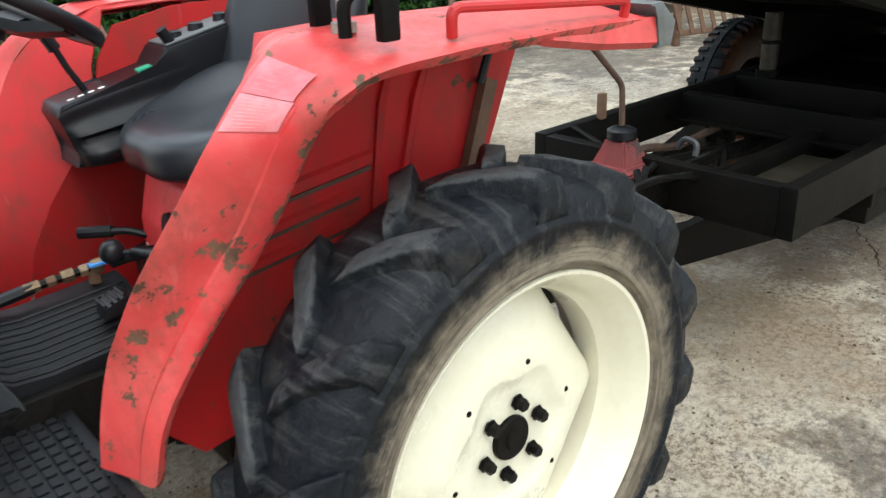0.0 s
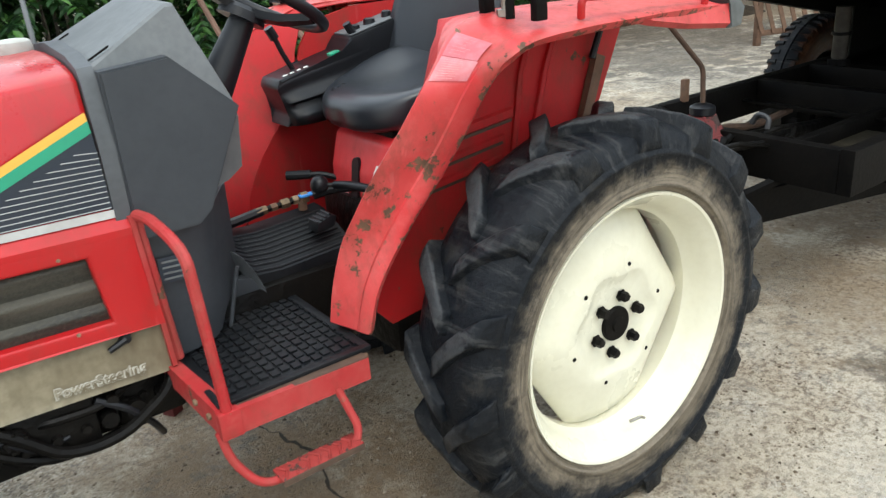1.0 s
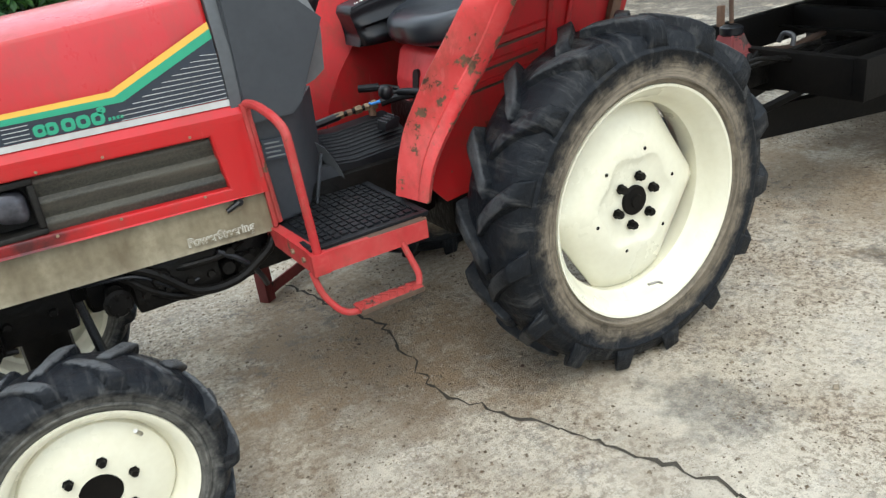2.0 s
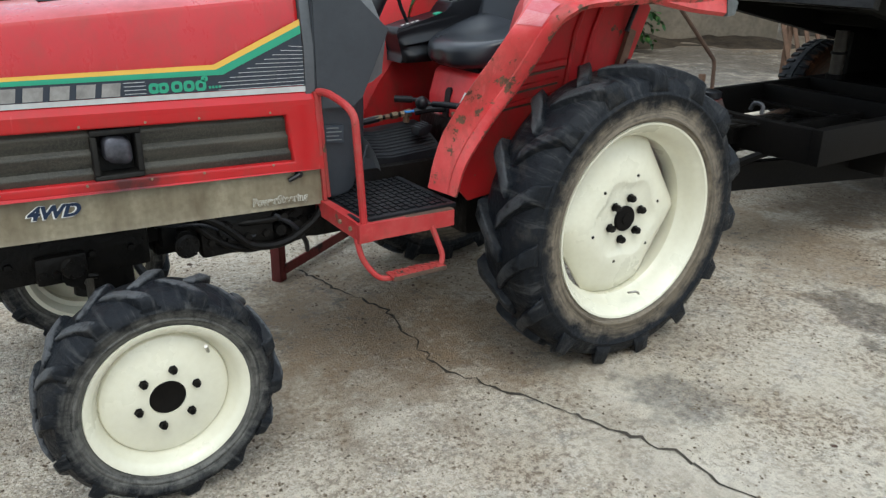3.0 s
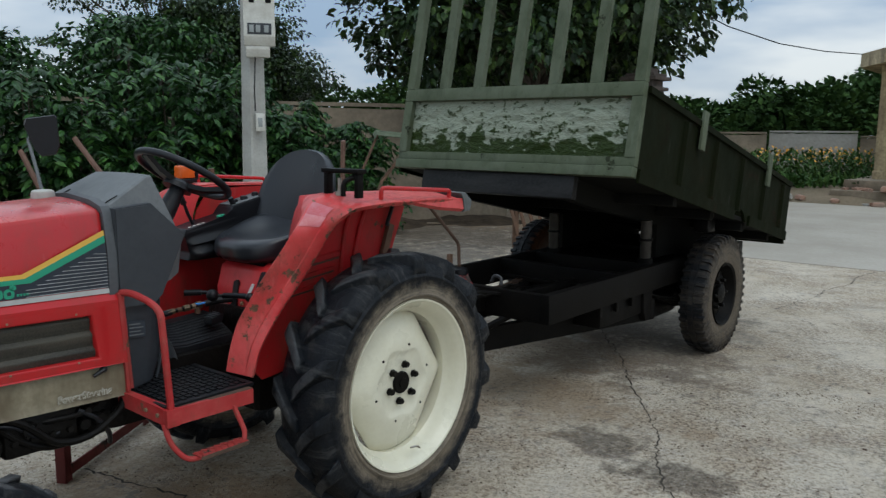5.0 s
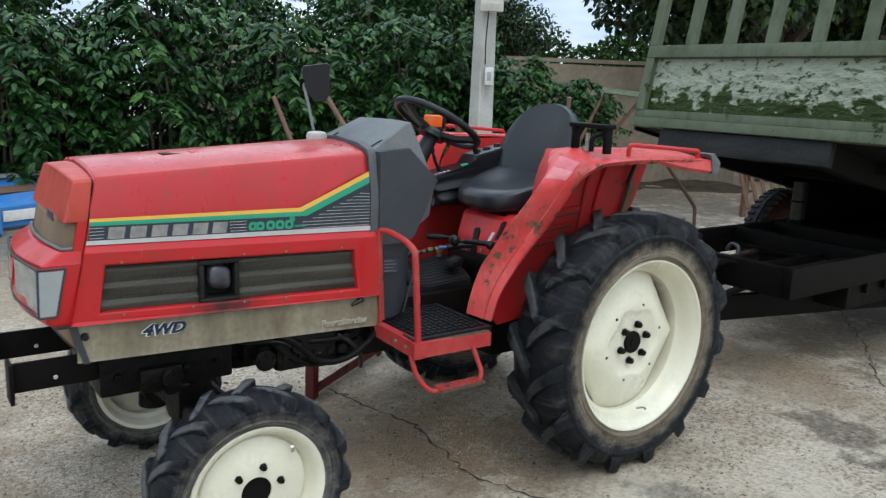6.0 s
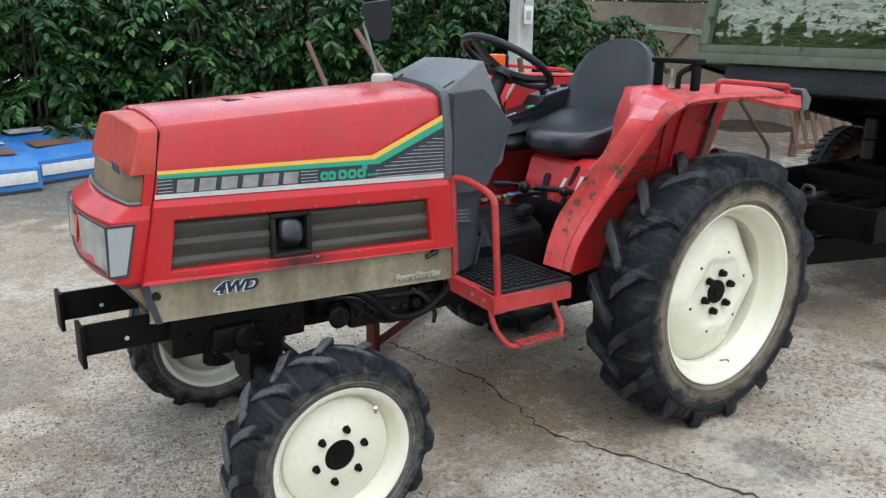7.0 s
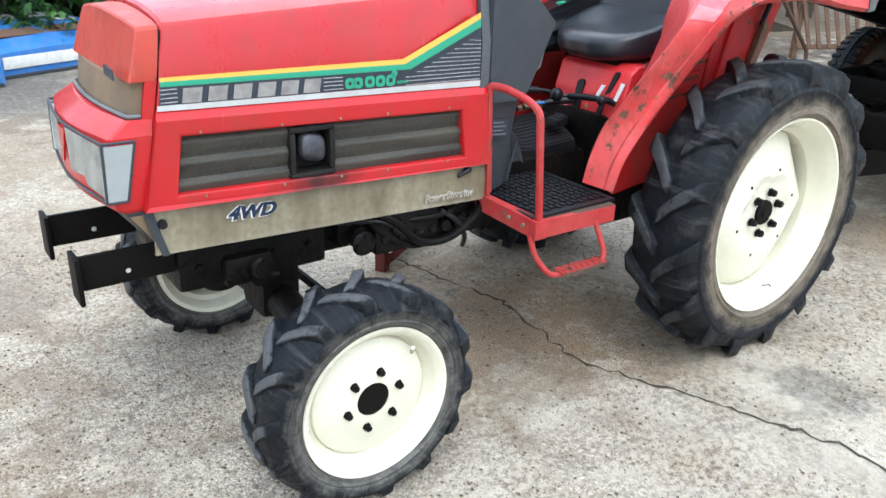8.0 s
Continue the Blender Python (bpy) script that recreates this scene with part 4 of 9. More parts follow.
def nose():
    bm = B()
    half = [(0.243, 1.046), (0.2445, 1.06), (0.24, 1.1), (0.233, 1.14), (0.2295, 1.153), (0.222, 1.161), (0.19, 1.168), (0.1, 1.179), (0.0, 1.184)]
    sec = [(-y, z) for y, z in half] + [(y, z) for y, z in half[-2::-1]]
    seam = lambda z: -1.86 - max(0.0, 1.16 - z) * 0.17
    face = lambda z: -1.905 - max(0.0, 1.16 - z) * 0.3
    rings = []
    for t, shrink in ((0.0, 0.0), (0.35, 0.0), (0.7, 0.0005), (0.93, 0.001), (1.0, 0.0055)):
        rings.append([(seam(z) + (face(z) - seam(z)) * t - t * 0.018 * (1 - (y / 0.245) ** 2), YC + y * (1 - shrink * 3), z - (shrink * 0.9 if z > 1.1 else 0) - 0.002 * t * (1 if z > 1.15 else 0)) for y, z in sec])
    loft(bm, rings)
    cap = part("nose_cap", bm, M_ORANGE_RED, tractor, "orange-red nose cap, faded and scuffed", sharp=22)
    bm = B()
    loft(bm, [[(x - max(0.0, 1.16 - z) * 0.17, YC + y * 0.985, z - 0.004) for y, z in sec] for x in (-1.87, -1.845)])
    part("seam_gasket", bm, M_BLACK_IRON, cap, "dark gap between nose cap and hood")
    for s in (-1, 1):
        bm = B()
        loft(bm, [[(x, flip(y, s), z) for x, y in ((xa, 0.244), (xb, 0.245), (xb, 0.2), (xa, 0.2))] for z, xa, xb in ((0.962, -1.92, -1.896), (1.046, -1.905, -1.879))])
        part("nose_pillar", bm, M_RED, cap)
    bm = B()
    rings = [[(x, YC + y, z) for x, y in ring_plan(front, -1.882, hw)] for z, front, hw in ((0.966, -1.945, 0.234), (1.046, -1.932, 0.232))]
    loft(bm, rings)
    scr = part("grille_screen", bm, M_BROWN_SCREEN, tractor, "brown rusted wire grille screen")
    bm = B()
    tube(bm, [(x - 0.003 if x < -1.93 else x, YC + y * 1.01, 0.972) for x, y in ring_plan(-1.948, -1.92, 0.236)], 0.005, 6)
    part("grille_frame", bm, M_GREY_TOP, scr, "grey grille frame")
    bm = B()
    plate(bm, [(-1.96, YC - 0.15, 1.075), (-1.956, YC - 0.2, 1.068), (-1.956, YC - 0.2, 1.045), (-1.961, YC - 0.15, 1.052)], -0.003, "x")
    part("badge", bm, M_NAVY, cap, "small dark blue badge")
    # chin
    bm = B()
    rings = []
    for z, front, hw in ((0.757, -1.985, 0.246), (0.766, -1.998, 0.252), (0.8, -2.008, 0.256), (0.9, -2.006, 0.258), (0.932, -2.003, 0.257), (0.936, -2.0, 0.255), (0.966, -1.955, 0.244)):
        rings.append([(x, YC + y, z) for x, y in ring_plan(front, -1.899 - (0.957 - z) * 0.215, hw, 0.03)])
    loft(bm, rings)
    chin = part("nose_chin", bm, M_RED, tractor, "red lower nose with two wrap-round headlamps", sharp=20)
    for s in (-1, 1):
        bm = B()
        loft(bm, [[(x, flip(y, s), z) for x, y in ((xa, 0.261), (xb, 0.261), (xb - 0.006, 0.25), (xb, 0.23), (xa, 0.23))] for z, xa, xb in ((0.794, -1.972, -2.014), (0.918, -1.945, -2.01))])
        part("headlamp", bm, M_LAMP_GREY, chin, "grey side glass of a wrap-round headlamp")
        bm = B()
        band = [(-2.0125, 0.25), (-2.026, 0.13), (-2.036, 0.035)]
        loft(bm, [[(x + dx - 0.004, flip(y, s), z) for x, y in band] + [(x + 0.03, flip(y, s), z) for x, y in band[::-1]] for z, dx in ((0.8, 0.002), (0.918, 0.0))])
        lens = part("headlamp_lens", bm, M_LENS, chin, "clear ribbed headlamp lens")
        bm = B()
        for z in (0.79, 0.924):
            tube(bm, [(x - 0.004, flip(y, s), z) for x, y in ((-1.97 if z < 0.85 else -1.942, 0.259), (-2.008, 0.258), (-2.011, 0.25), (-2.026, 0.13), (-2.036, 0.0))], 0.0034, 6)
        tube(bm, [(-1.945, flip(0.26, s), 0.924), (-1.973, flip(0.26, s), 0.79)], 0.0034, 6)
        tube(bm, [(-2.014, flip(0.257, s), 0.924), (-2.017, flip(0.257, s), 0.79)], 0.0035, 6)
        part("lamp_frame", bm, M_GREY_PLASTIC, chin, "thin grey lamp frame")
    bm = B()
    plate(bm, [(-2.036, YC - 0.03, 0.91), (-2.036, YC + 0.03, 0.91), (-2.04, YC, 0.83)], -0.005, "x")
    part("nose_mark", bm, M_RED, chin)
    # skirt below the chin with rusty screens
    bm = B()
    rings = [[(x, YC + y, z) for x, y in ring_plan(front, -1.86, hw, 0.01)] for z, front, hw in ((0.645, -1.9, 0.235), (0.7, -1.945, 0.243), (0.757, -1.98, 0.246))]
    loft(bm, rings)
    skirt = part("nose_skirt", bm, M_GREY_PLASTIC, tractor, "grey lower nose skirt")
    for s in (-1, 1):
        bm = B()
        plate(bm, [(-1.972, flip(0.247, s), 0.748), (-1.93, flip(0.247, s), 0.748), (-1.905, flip(0.245, s), 0.672), (-1.915, flip(0.242, s), 0.668)], s * 0.003)
        part("skirt_screen", bm, M_BROWN_SCREEN, skirt, "rusty triangular screen")


nose()


def beige_panel(s):
    bm = B()
    n = 24
    rows = []
    for i in range(n + 1):
        t = i / n
        x = -1.925 + t * 0.985
        zt, zb = 0.759 + drop(x), 0.646 - 0.032 * t
        wob = 0.003 * noise.noise((x * 3, s, 0))
        rows.append([(x, flip(0.236, s), zt), (x, flip(0.254 + wob, s), zt - 0.004), (x, flip(0.256 + wob, s), (zt + zb) / 2), (x, flip(0.252 + wob * 2, s), zb + 0.012), (x, flip(0.256, s), zb), (x, flip(0.24, s), zb - 0.002)])
    sheet(bm, rows, 0.003)
    ob = part("lower_panel", bm, M_BEIGE, tractor, "grimy beige lower side panel")
    bm = B()
    rows = [[(x, flip(0.258, s), z) for x in xs] for z, xs in ((0.755, (-1.945, -1.922)), (0.7, (-1.93, -1.91)), (0.642, (-1.91, -1.893)))]
    sheet(bm, rows, 0.006)
    part("panel_edge", bm, M_GREY_PLASTIC, ob, "dark grey front edge strip")
    for x, z in ((-1.905, 0.722), (-1.02, 0.718)):
        bm = B()
        lathe_at(bm, x, flip(0.256, s), z, 0.012, 0.012, s, 16)
        if x > -1.5:
            tube(bm, [(x, flip(0.266, s), z), (x - 0.036, flip(0.266, s), z - 0.014)], 0.0075, 8, 0.006)
        part("latch", bm, M_BLACK_PLASTIC, ob, "black panel latch")
    if s < 0:
        upright = Euler((radians(90), radians(1.7), 0)).to_matrix().to_4x4()
        words("4WD", 0.045, M_WHITE, ob, (-1.752, flip(0.2602, s), 0.701), upright, shear=0.3, bold=0.0034, width=0.13, label="white-edged 4WD lettering")
        words("4WD", 0.045, M_DEEP_NAVY, ob, (-1.7505, flip(0.2612, s), 0.7015), upright, shear=0.3, bold=0.0019, width=0.127, label="navy 4WD lettering")
        words("PowerSteering", 0.032, M_WORN_WHITE, ob, (-1.168, flip(0.2605, s), 0.641), upright, bold=0.0014, width=0.172, label="worn white-edged power steering lettering")
        words("PowerSteering", 0.032, M_BEIGE, ob, (-1.168, flip(0.2616, s), 0.641), upright, bold=-0.0004, width=0.171, label="beige power steering lettering")
    return ob


for s in (-1, 1):
    beige_panel(s)


# grey shroud behind the hood
COWL_SLOTS = (((-0.955, 0.18), (-0.909, 0.172)), ((-0.955, -0.152), (-0.916, -0.154)))


def shroud():
    bm = B()
    rings = []
    for x, k in ((-0.984, 0.0), (-0.955, 0.0)):
        e = 1.163 + (x + 1.853) * 0.06 + 0.004
        half = [(0.256, 0.94), (0.256, 0.98), (0.256, 1.08), (0.236, e - 0.01), (0.222, e + 0.01), (0.16, e + 0.028), (0.0, e + 0.042)]
        rings.append([(x, YC - y, z) for y, z in half] + [(x, YC + y, z) for y, z in half[-2::-1]])
    loft(bm, rings)
    part("shroud_band", bm, M_GREY_BAND, tractor, "grey band behind the hood")
    # dash cowl: sloping top, rising from the hood to the instrument face
    bm = B()
    rings = []
    for x, zt, wt, wb, zb in ((-0.962, 1.228, 0.216, 0.24, 0.95), (-0.79, 1.318, 0.17, 0.238, 0.95), (-0.772, 1.317, 0.166, 0.236, 0.95), (-0.735, 1.22, 0.185, 0.232, 0.96), (-0.7, 1.125, 0.205, 0.225, 0.98)):
        half = [(wb - 0.03, zb), (wb - 0.005, 1.09), (wt + 0.0035, zt - 0.006), (wt - 0.003, zt), (wt * 0.5, zt + 0.003), (0, zt + 0.004)]
        rings.append([(x, YC - y, z) for y, z in half] + [(x, YC + y, z) for y, z in half[-2::-1]])
    loft(bm, rings)
    cowl = part("dash_cowl", bm, M_GREY_TOP, tractor, "faded grey sloping dash cowl", sharp=14)
    for p, q in COWL_SLOTS:
        bm = B()
        loft(bm, [[(x, y - 0.0025, 1.2325 + 0.523 * (x + 0.962)), (x, y + 0.0025, 1.2325 + 0.523 * (x + 0.962)), (x, y + 0.0025, 1.236 + 0.523 * (x + 0.962)), (x, y - 0.0025, 1.236 + 0.523 * (x + 0.962))] for x, y in (p, q)])
        part("cowl_slot", bm, M_BLACK_IRON, cowl, "short dark slot")
    for s in (-1, 1):
        bm = B()
        pts = [(-0.956, 1.222), (-0.83, 1.232), (-0.708, 1.118), (-0.8, 0.925), (-0.83, 0.9), (-0.953, 0.9)]
        a = [(x, flip(0.2585, s), z) for x, z in pts]
        b = [(x, flip(0.225, s), z) for x, z in pts]
        loft(bm, [a, b])
        bmesh.ops.bevel(bm, geom=[e for e in bm.edges if all(abs(v.co.y - flip(0.2585, s)) < 1e-4 for v in e.verts)], offset=0.004, segments=2, affect="EDGES")
        part("shroud_side", bm, M_GREY_PLASTIC, tractor, "dark grey angular shroud side")
        bm = B()
        loft(bm, [[(-0.95, flip(0.236, s), 0.93), (-0.82, flip(0.24, s), 0.93), (-0.775, flip(0.2, s), 0.93), (-0.695, flip(0.06, s), 0.93), (-0.95, flip(0.08, s), 0.93)],
                  [(-0.945, flip(0.23, s), 0.82), (-0.84, flip(0.23, s), 0.82), (-0.785, flip(0.18, s), 0.82), (-0.695, flip(0.06, s), 0.82), (-0.945, flip(0.07, s), 0.82)],
                  [(-0.945, flip(0.225, s), 0.7), (-0.865, flip(0.222, s), 0.7), (-0.785, flip(0.18, s), 0.68), (-0.7, flip(0.06, s), 0.68), (-0.945, flip(0.07, s), 0.7)],
                  [(-0.945, flip(0.22, s), 0.612), (-0.87, flip(0.215, s), 0.612), (-0.81, flip(0.19, s), 0.614), (-0.78, flip(0.07, s), 0.62), (-0.945, flip(0.07, s), 0.612)]])
        bmesh.ops.bevel(bm, geom=bm.edges[:], offset=0.01, segments=2, affect="EDGES")
        part("shroud_foot", bm, M_GREY_PLASTIC, tractor, "dark grey lower shroud", sharp=50)
    bm = B()
    plate(bm, [(-0.925, flip(0.2385, -1), 0.85), (-0.86, flip(0.2385, -1), 0.845), (-0.86, flip(0.236, -1), 0.79), (-0.925, flip(0.236, -1), 0.795)], -0.003)
    lab = part("decal", bm, M_NAVY, tractor, "worn dark warning label")
    for k in range(4):
        bm = B()
        z = 0.802 + 0.012 * k
        plate(bm, [(-0.918, flip(0.2425, -1), z), (-0.868 - 0.01 * (k % 2), flip(0.2425, -1), z - 0.003), (-0.868 - 0.01 * (k % 2), flip(0.2425, -1), z + 0.001), (-0.918, flip(0.2425, -1), z + 0.004)], -0.001)
        part("label_bar", bm, M_GREY_TOP, lab, "pale unreadable label line")


shroud()

# fuel cap and mirror on the hood
bm = B()
lathe(bm, [(0.03, 0), (0.036, 0.004), (0.037, 0.02), (0.034, 0.03), (0.028, 0.034), (0.012, 0.036)], 24, "z")
part("fuel_cap", bm, M_CONCRETE, tractor, "scuffed grey fuel cap", at=(-1.03, YC + 0.06, 1.235))
bm = B()
tube(bm, rounded([(-0.968, 0.25, 1.2), (-0.966, 0.255, 1.25), (-0.955, 0.33, 1.36), (-0.94, 0.405, 1.44), (-0.905, 0.375, 1.442)], 0.02), 0.0058, 8)
box(bm, -0.985, -0.948, 0.232, 0.27, 1.19, 1.228, 0.005)
stalk = part("mirror_stalk", bm, M_GREY_TOP, tractor, "bent mirror stalk")
bm = B()
rings = []
for d, k in ((0.0, 0.55), (0.01, 0.9), (0.025, 1.0), (0.032, 0.96)):
    rings.append([(0.056 * k * sx * (1.0 if sz > 0 else 0.8), -d, 0.07 * k * sz) for sx, sz in ((-1, 0.7), (-0.8, 1), (0.9, 1), (1, 0.85), (1, -0.6), (0.6, -1), (-0.5, -1), (-0.9, -0.6))])
loft(bm, rings)
part("mirror", bm, M_BLACK_PLASTIC, stalk, "black rear-view mirror housing", at=(-0.892, 0.375, 1.443), rot=Euler((0, radians(-9), radians(-30))).to_matrix().to_4x4())


# chassis, engine underside and axle
def underbody():
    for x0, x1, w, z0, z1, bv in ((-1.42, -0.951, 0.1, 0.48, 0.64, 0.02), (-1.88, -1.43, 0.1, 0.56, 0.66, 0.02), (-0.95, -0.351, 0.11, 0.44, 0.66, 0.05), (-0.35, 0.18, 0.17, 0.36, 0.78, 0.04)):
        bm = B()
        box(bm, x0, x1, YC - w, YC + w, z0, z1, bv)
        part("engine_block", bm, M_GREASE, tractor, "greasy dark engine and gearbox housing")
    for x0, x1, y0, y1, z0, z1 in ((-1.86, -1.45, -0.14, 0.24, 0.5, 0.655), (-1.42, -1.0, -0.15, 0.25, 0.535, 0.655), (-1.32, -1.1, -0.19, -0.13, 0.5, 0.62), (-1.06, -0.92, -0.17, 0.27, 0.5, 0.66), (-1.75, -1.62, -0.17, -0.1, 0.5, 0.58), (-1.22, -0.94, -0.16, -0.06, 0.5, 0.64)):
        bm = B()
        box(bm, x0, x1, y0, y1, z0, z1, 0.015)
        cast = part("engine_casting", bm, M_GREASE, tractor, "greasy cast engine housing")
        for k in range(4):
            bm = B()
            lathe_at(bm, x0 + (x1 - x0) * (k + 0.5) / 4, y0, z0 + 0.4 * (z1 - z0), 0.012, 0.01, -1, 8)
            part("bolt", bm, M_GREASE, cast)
    for y in (YC - 0.165, YC + 0.155):
        bm = B()
        box(bm, -2.08, -1.0, y, y + 0.012, 0.555, 0.642, 0.003)
        rail = part("frame_rail", bm, M_BLACK_IRON, tractor, "black front frame rail")
        bm = B()
        box(bm, -2.092, -2.08, y - 0.03, y + 0.045, 0.53, 0.648, 0.003)
        part("end_plate", bm, M_BLACK_IRON, rail)
        for x in (-1.97, -1.74):
            bm = B()
            lathe_at(bm, x, y, 0.585, 0.0065, 0.002, -1, 12)
            part("bolt_hole", bm, M_SILVER, rail)
    # flanges and pipes along the near side of the engine
    for x, z, r in ((-1.66, 0.55, 0.032), (-1.36, 0.55, 0.036), (-1.25, 0.58, 0.026)):
        bm = B()
        lathe_at(bm, x, -0.192, z, r, 0.012, -1, 20)
        fl = part("flange", bm, M_GREASE, tractor, "round greasy flange")
        for k in range(5):
            a = 2 * math.pi * k / 5 + 0.4
            bm = B()
            lathe_at(bm, x + 0.72 * r * math.cos(a), -0.203, z + 0.72 * r * math.sin(a), 0.0055, 0.007, -1, 6)
            part("bolt", bm, M_GREASE, fl)
        bm = B()
        tube(bm, [(x, -0.09, z), (x, -0.192, z)], r * 0.7, 14)
        part("flange_neck", bm, M_GREASE, fl)
    for pts, r in (([(-1.44, -0.18, 0.62), (-1.3, -0.2, 0.61), (-1.22, -0.2, 0.54), (-1.16, -0.19, 0.545)], 0.005), ([(-1.1, -0.19, 0.6), (-1.04, -0.2, 0.56), (-1.0, -0.19, 0.5), (-0.98, -0.15, 0.45)], 0.008)):
        bm = B()
        tube(bm, rounded(pts, 0.04), r, 7)
        part("steel_pipe", bm, M_BLACK_PLASTIC, tractor, "thin black pipe")
    # front axle
    bm = B()
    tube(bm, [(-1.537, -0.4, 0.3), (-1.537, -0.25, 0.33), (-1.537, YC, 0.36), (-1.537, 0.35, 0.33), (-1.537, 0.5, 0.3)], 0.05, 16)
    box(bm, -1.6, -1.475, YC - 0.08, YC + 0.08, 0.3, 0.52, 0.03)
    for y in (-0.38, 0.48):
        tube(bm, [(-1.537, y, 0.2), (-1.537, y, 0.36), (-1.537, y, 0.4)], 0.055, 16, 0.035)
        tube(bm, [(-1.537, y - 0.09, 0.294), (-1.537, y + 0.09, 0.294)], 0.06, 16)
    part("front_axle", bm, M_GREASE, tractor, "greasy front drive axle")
    bm = B()
    tube(bm, rounded([(-1.42, -0.32, 0.36), (-1.42, 0.42, 0.36)], 0.02), 0.014, 8)
    part("tie_rod", bm, M_BLACK_IRON, tractor, "black steering rods")
    for r, pts in ((0.0125, [(-1.325, -0.19, 0.635), (-1.261, -0.2, 0.6), (-1.185, -0.205, 0.522), (-1.121, -0.205, 0.508), (-1.055, -0.205, 0.516), (-0.96, -0.2, 0.57), (-0.93, -0.17, 0.62)]), (0.0105, [(-1.36, -0.18, 0.635), (-1.28, -0.19, 0.55), (-1.2, -0.19, 0.505), (-1.1, -0.17, 0.497), (-1.0, -0.17, 0.51)]),
                   (0.009, [(-1.23, -0.17, 0.585), (-1.18, -0.195, 0.59), (-1.09, -0.195, 0.585), (-1.02, -0.16, 0.6)]),
                   (0.008, [(-1.6, -0.15, 0.5), (-1.68, -0.17, 0.52), (-1.7, -0.13, 0.58), (-1.6, -0.12, 0.6)])):
        bm = B()
        tube(bm, rounded(pts, 0.06), r, 8)
        part("hydraulic_hose", bm, M_GREASE, tractor, "black steering hose under the hood")
    for x, y, z, r, h in ((-1.082, -0.2, 0.55, 0.017, 0.02), (-1.03, -0.2, 0.552, 0.02, 0.03), (-1.07, -0.2, 0.59, 0.012, 0.02), (-1.16, -0.17, 0.55, 0.024, 0.03), (-1.66, -0.18, 0.52, 0.03, 0.05), (-1.36, -0.17, 0.57, 0.022, 0.04)):
        bm = B()
        tube(bm, [(x, y, z), (x, y + h + 0.04, z)], r, 12)
        part("engine_fitting", bm, M_GREASE, tractor, "greasy engine fitting")
    # far foot step bracket seen below the engine
    bm = B()
    far = lambda y: 2 * YC - y
    tube(bm, [(-0.92, far(-0.42), 0.58), (-0.93, far(-0.44), 0.46), (-0.9, far(-0.45), 0.44), (-0.69, far(-0.45), 0.44), (-0.685, far(-0.43), 0.56)], 0.012, 8)
    part("far_step_hoop", bm, M_RED_STEP, tractor, "red lower step hoop")
    # rear axle and drawbar
    bm = B()
    tube(bm, [(0, -0.46, 0.5), (0, 0.56, 0.5)], 0.075, 20)
    tube(bm, [(0, -0.34, 0.5), (0, 0.44, 0.5)], 0.12, 20)
    part("rear_axle", bm, M_GREASE, tractor, "rear axle housing")
    bm = B()
    box(bm, 0.15, 0.72, YC - 0.04, YC + 0.04, 0.33, 0.37, 0.006)
    tube(bm, [(0.1, -0.17, 0.42), (0.45, -0.24, 0.4), (0.72, -0.25, 0.38)], 0.018, 8)
    tube(bm, [(0.1, 0.27, 0.42), (0.45, 0.34, 0.4), (0.72, 0.35, 0.38)], 0.018, 8)
    tube(bm, [(0.12, -0.15, 0.75), (0.42, -0.24, 0.42)], 0.013, 8)
    box(bm, 0.15, 0.4, YC - 0.12, YC + 0.12, 0.5, 0.8, 0.02)
    part("rear_linkage", bm, M_GREASE, tractor, "black rear linkage and drawbar")


underbody()


def iron_stand():
    """A low frame of angle iron that stands beyond the tractor."""
    st = tagged(new("iron_stand"), "rusty red angle-iron stand on the ground beside the tractor", "stand")
    along = Vector((0.84, 0.54, 0)).normalized()
    side = Vector((-along.y, along.x, 0))
    foot = Vector((-0.775, 0.63, 0))
    def bar(name, a, b, across, up, mat=M_RED_STAY):
        bm = B()
        for u, w in ((across, up), (up, across)):
            c0, c1 = u * 0.045, w * 0.006
            loft(bm, [[p, p + c0, p + c0 + c1, p + c1] for p in (a, b)])
        part(name, bm, mat, st, sharp=30)
    z = Vector((0, 0, 1))
    for d in (0.0, 0.72):
        bar("upright", foot + along * d, foot + along * d + z * 0.36, along if d == 0 else -along, side)
    bar("rail", foot + along * 0.03 + z * 0.03 - side * 0.008, foot + along * 0.69 + z * 0.03 - side * 0.008, z, side)
    bar("rail", foot + along * 0.03 + z * 0.32 - side * 0.008, foot + along * 0.69 + z * 0.32 - side * 0.008, z, side)


iron_stand()


# ---- wheels ----
def tyre_mesh(r_bead, r_side, r_tread, half, hub_z, segs=72):
    """The casing of a farm tyre round the y axis, flattened where it stands; the outer side looks to -y."""
    bm = B()
    h = half
    mid, low, high = r_side * 0.55 + r_bead * 0.45, r_bead + 0.03, r_side - 0.012
    wall = [(r_bead - 0.012, 0.62), (r_bead, 0.8), (r_bead + 0.02, 0.92), (low - 0.005, 0.95), (low - 0.003, 1.0), (low + 0.003, 1.01), (low + 0.006, 0.985), (mid, 1.025), (high - 0.008, 1.015), (high - 0.004, 1.05), (high + 0.003, 1.05), (high + 0.007, 1.0),
            (r_side, 0.99), (r_tread - 0.022, 0.9), (r_tread - 0.006, 0.6), (r_tread, 0.2)]
    lathe(bm, [(r, -h * k) for r, k in wall] + [(r, h * k) for r, k in wall[::-1]], segs, closed=True)
    flatten(bm, hub_z)
    return bm


def flatten(bm, hub_z):
    """Presses rubber flat where it stands on the ground."""
    for v in bm.verts:
        if v.co.z + hub_z < 0.0:
            v.co.z = -hub_z + 0.0005
            v.co.y *= 1.02


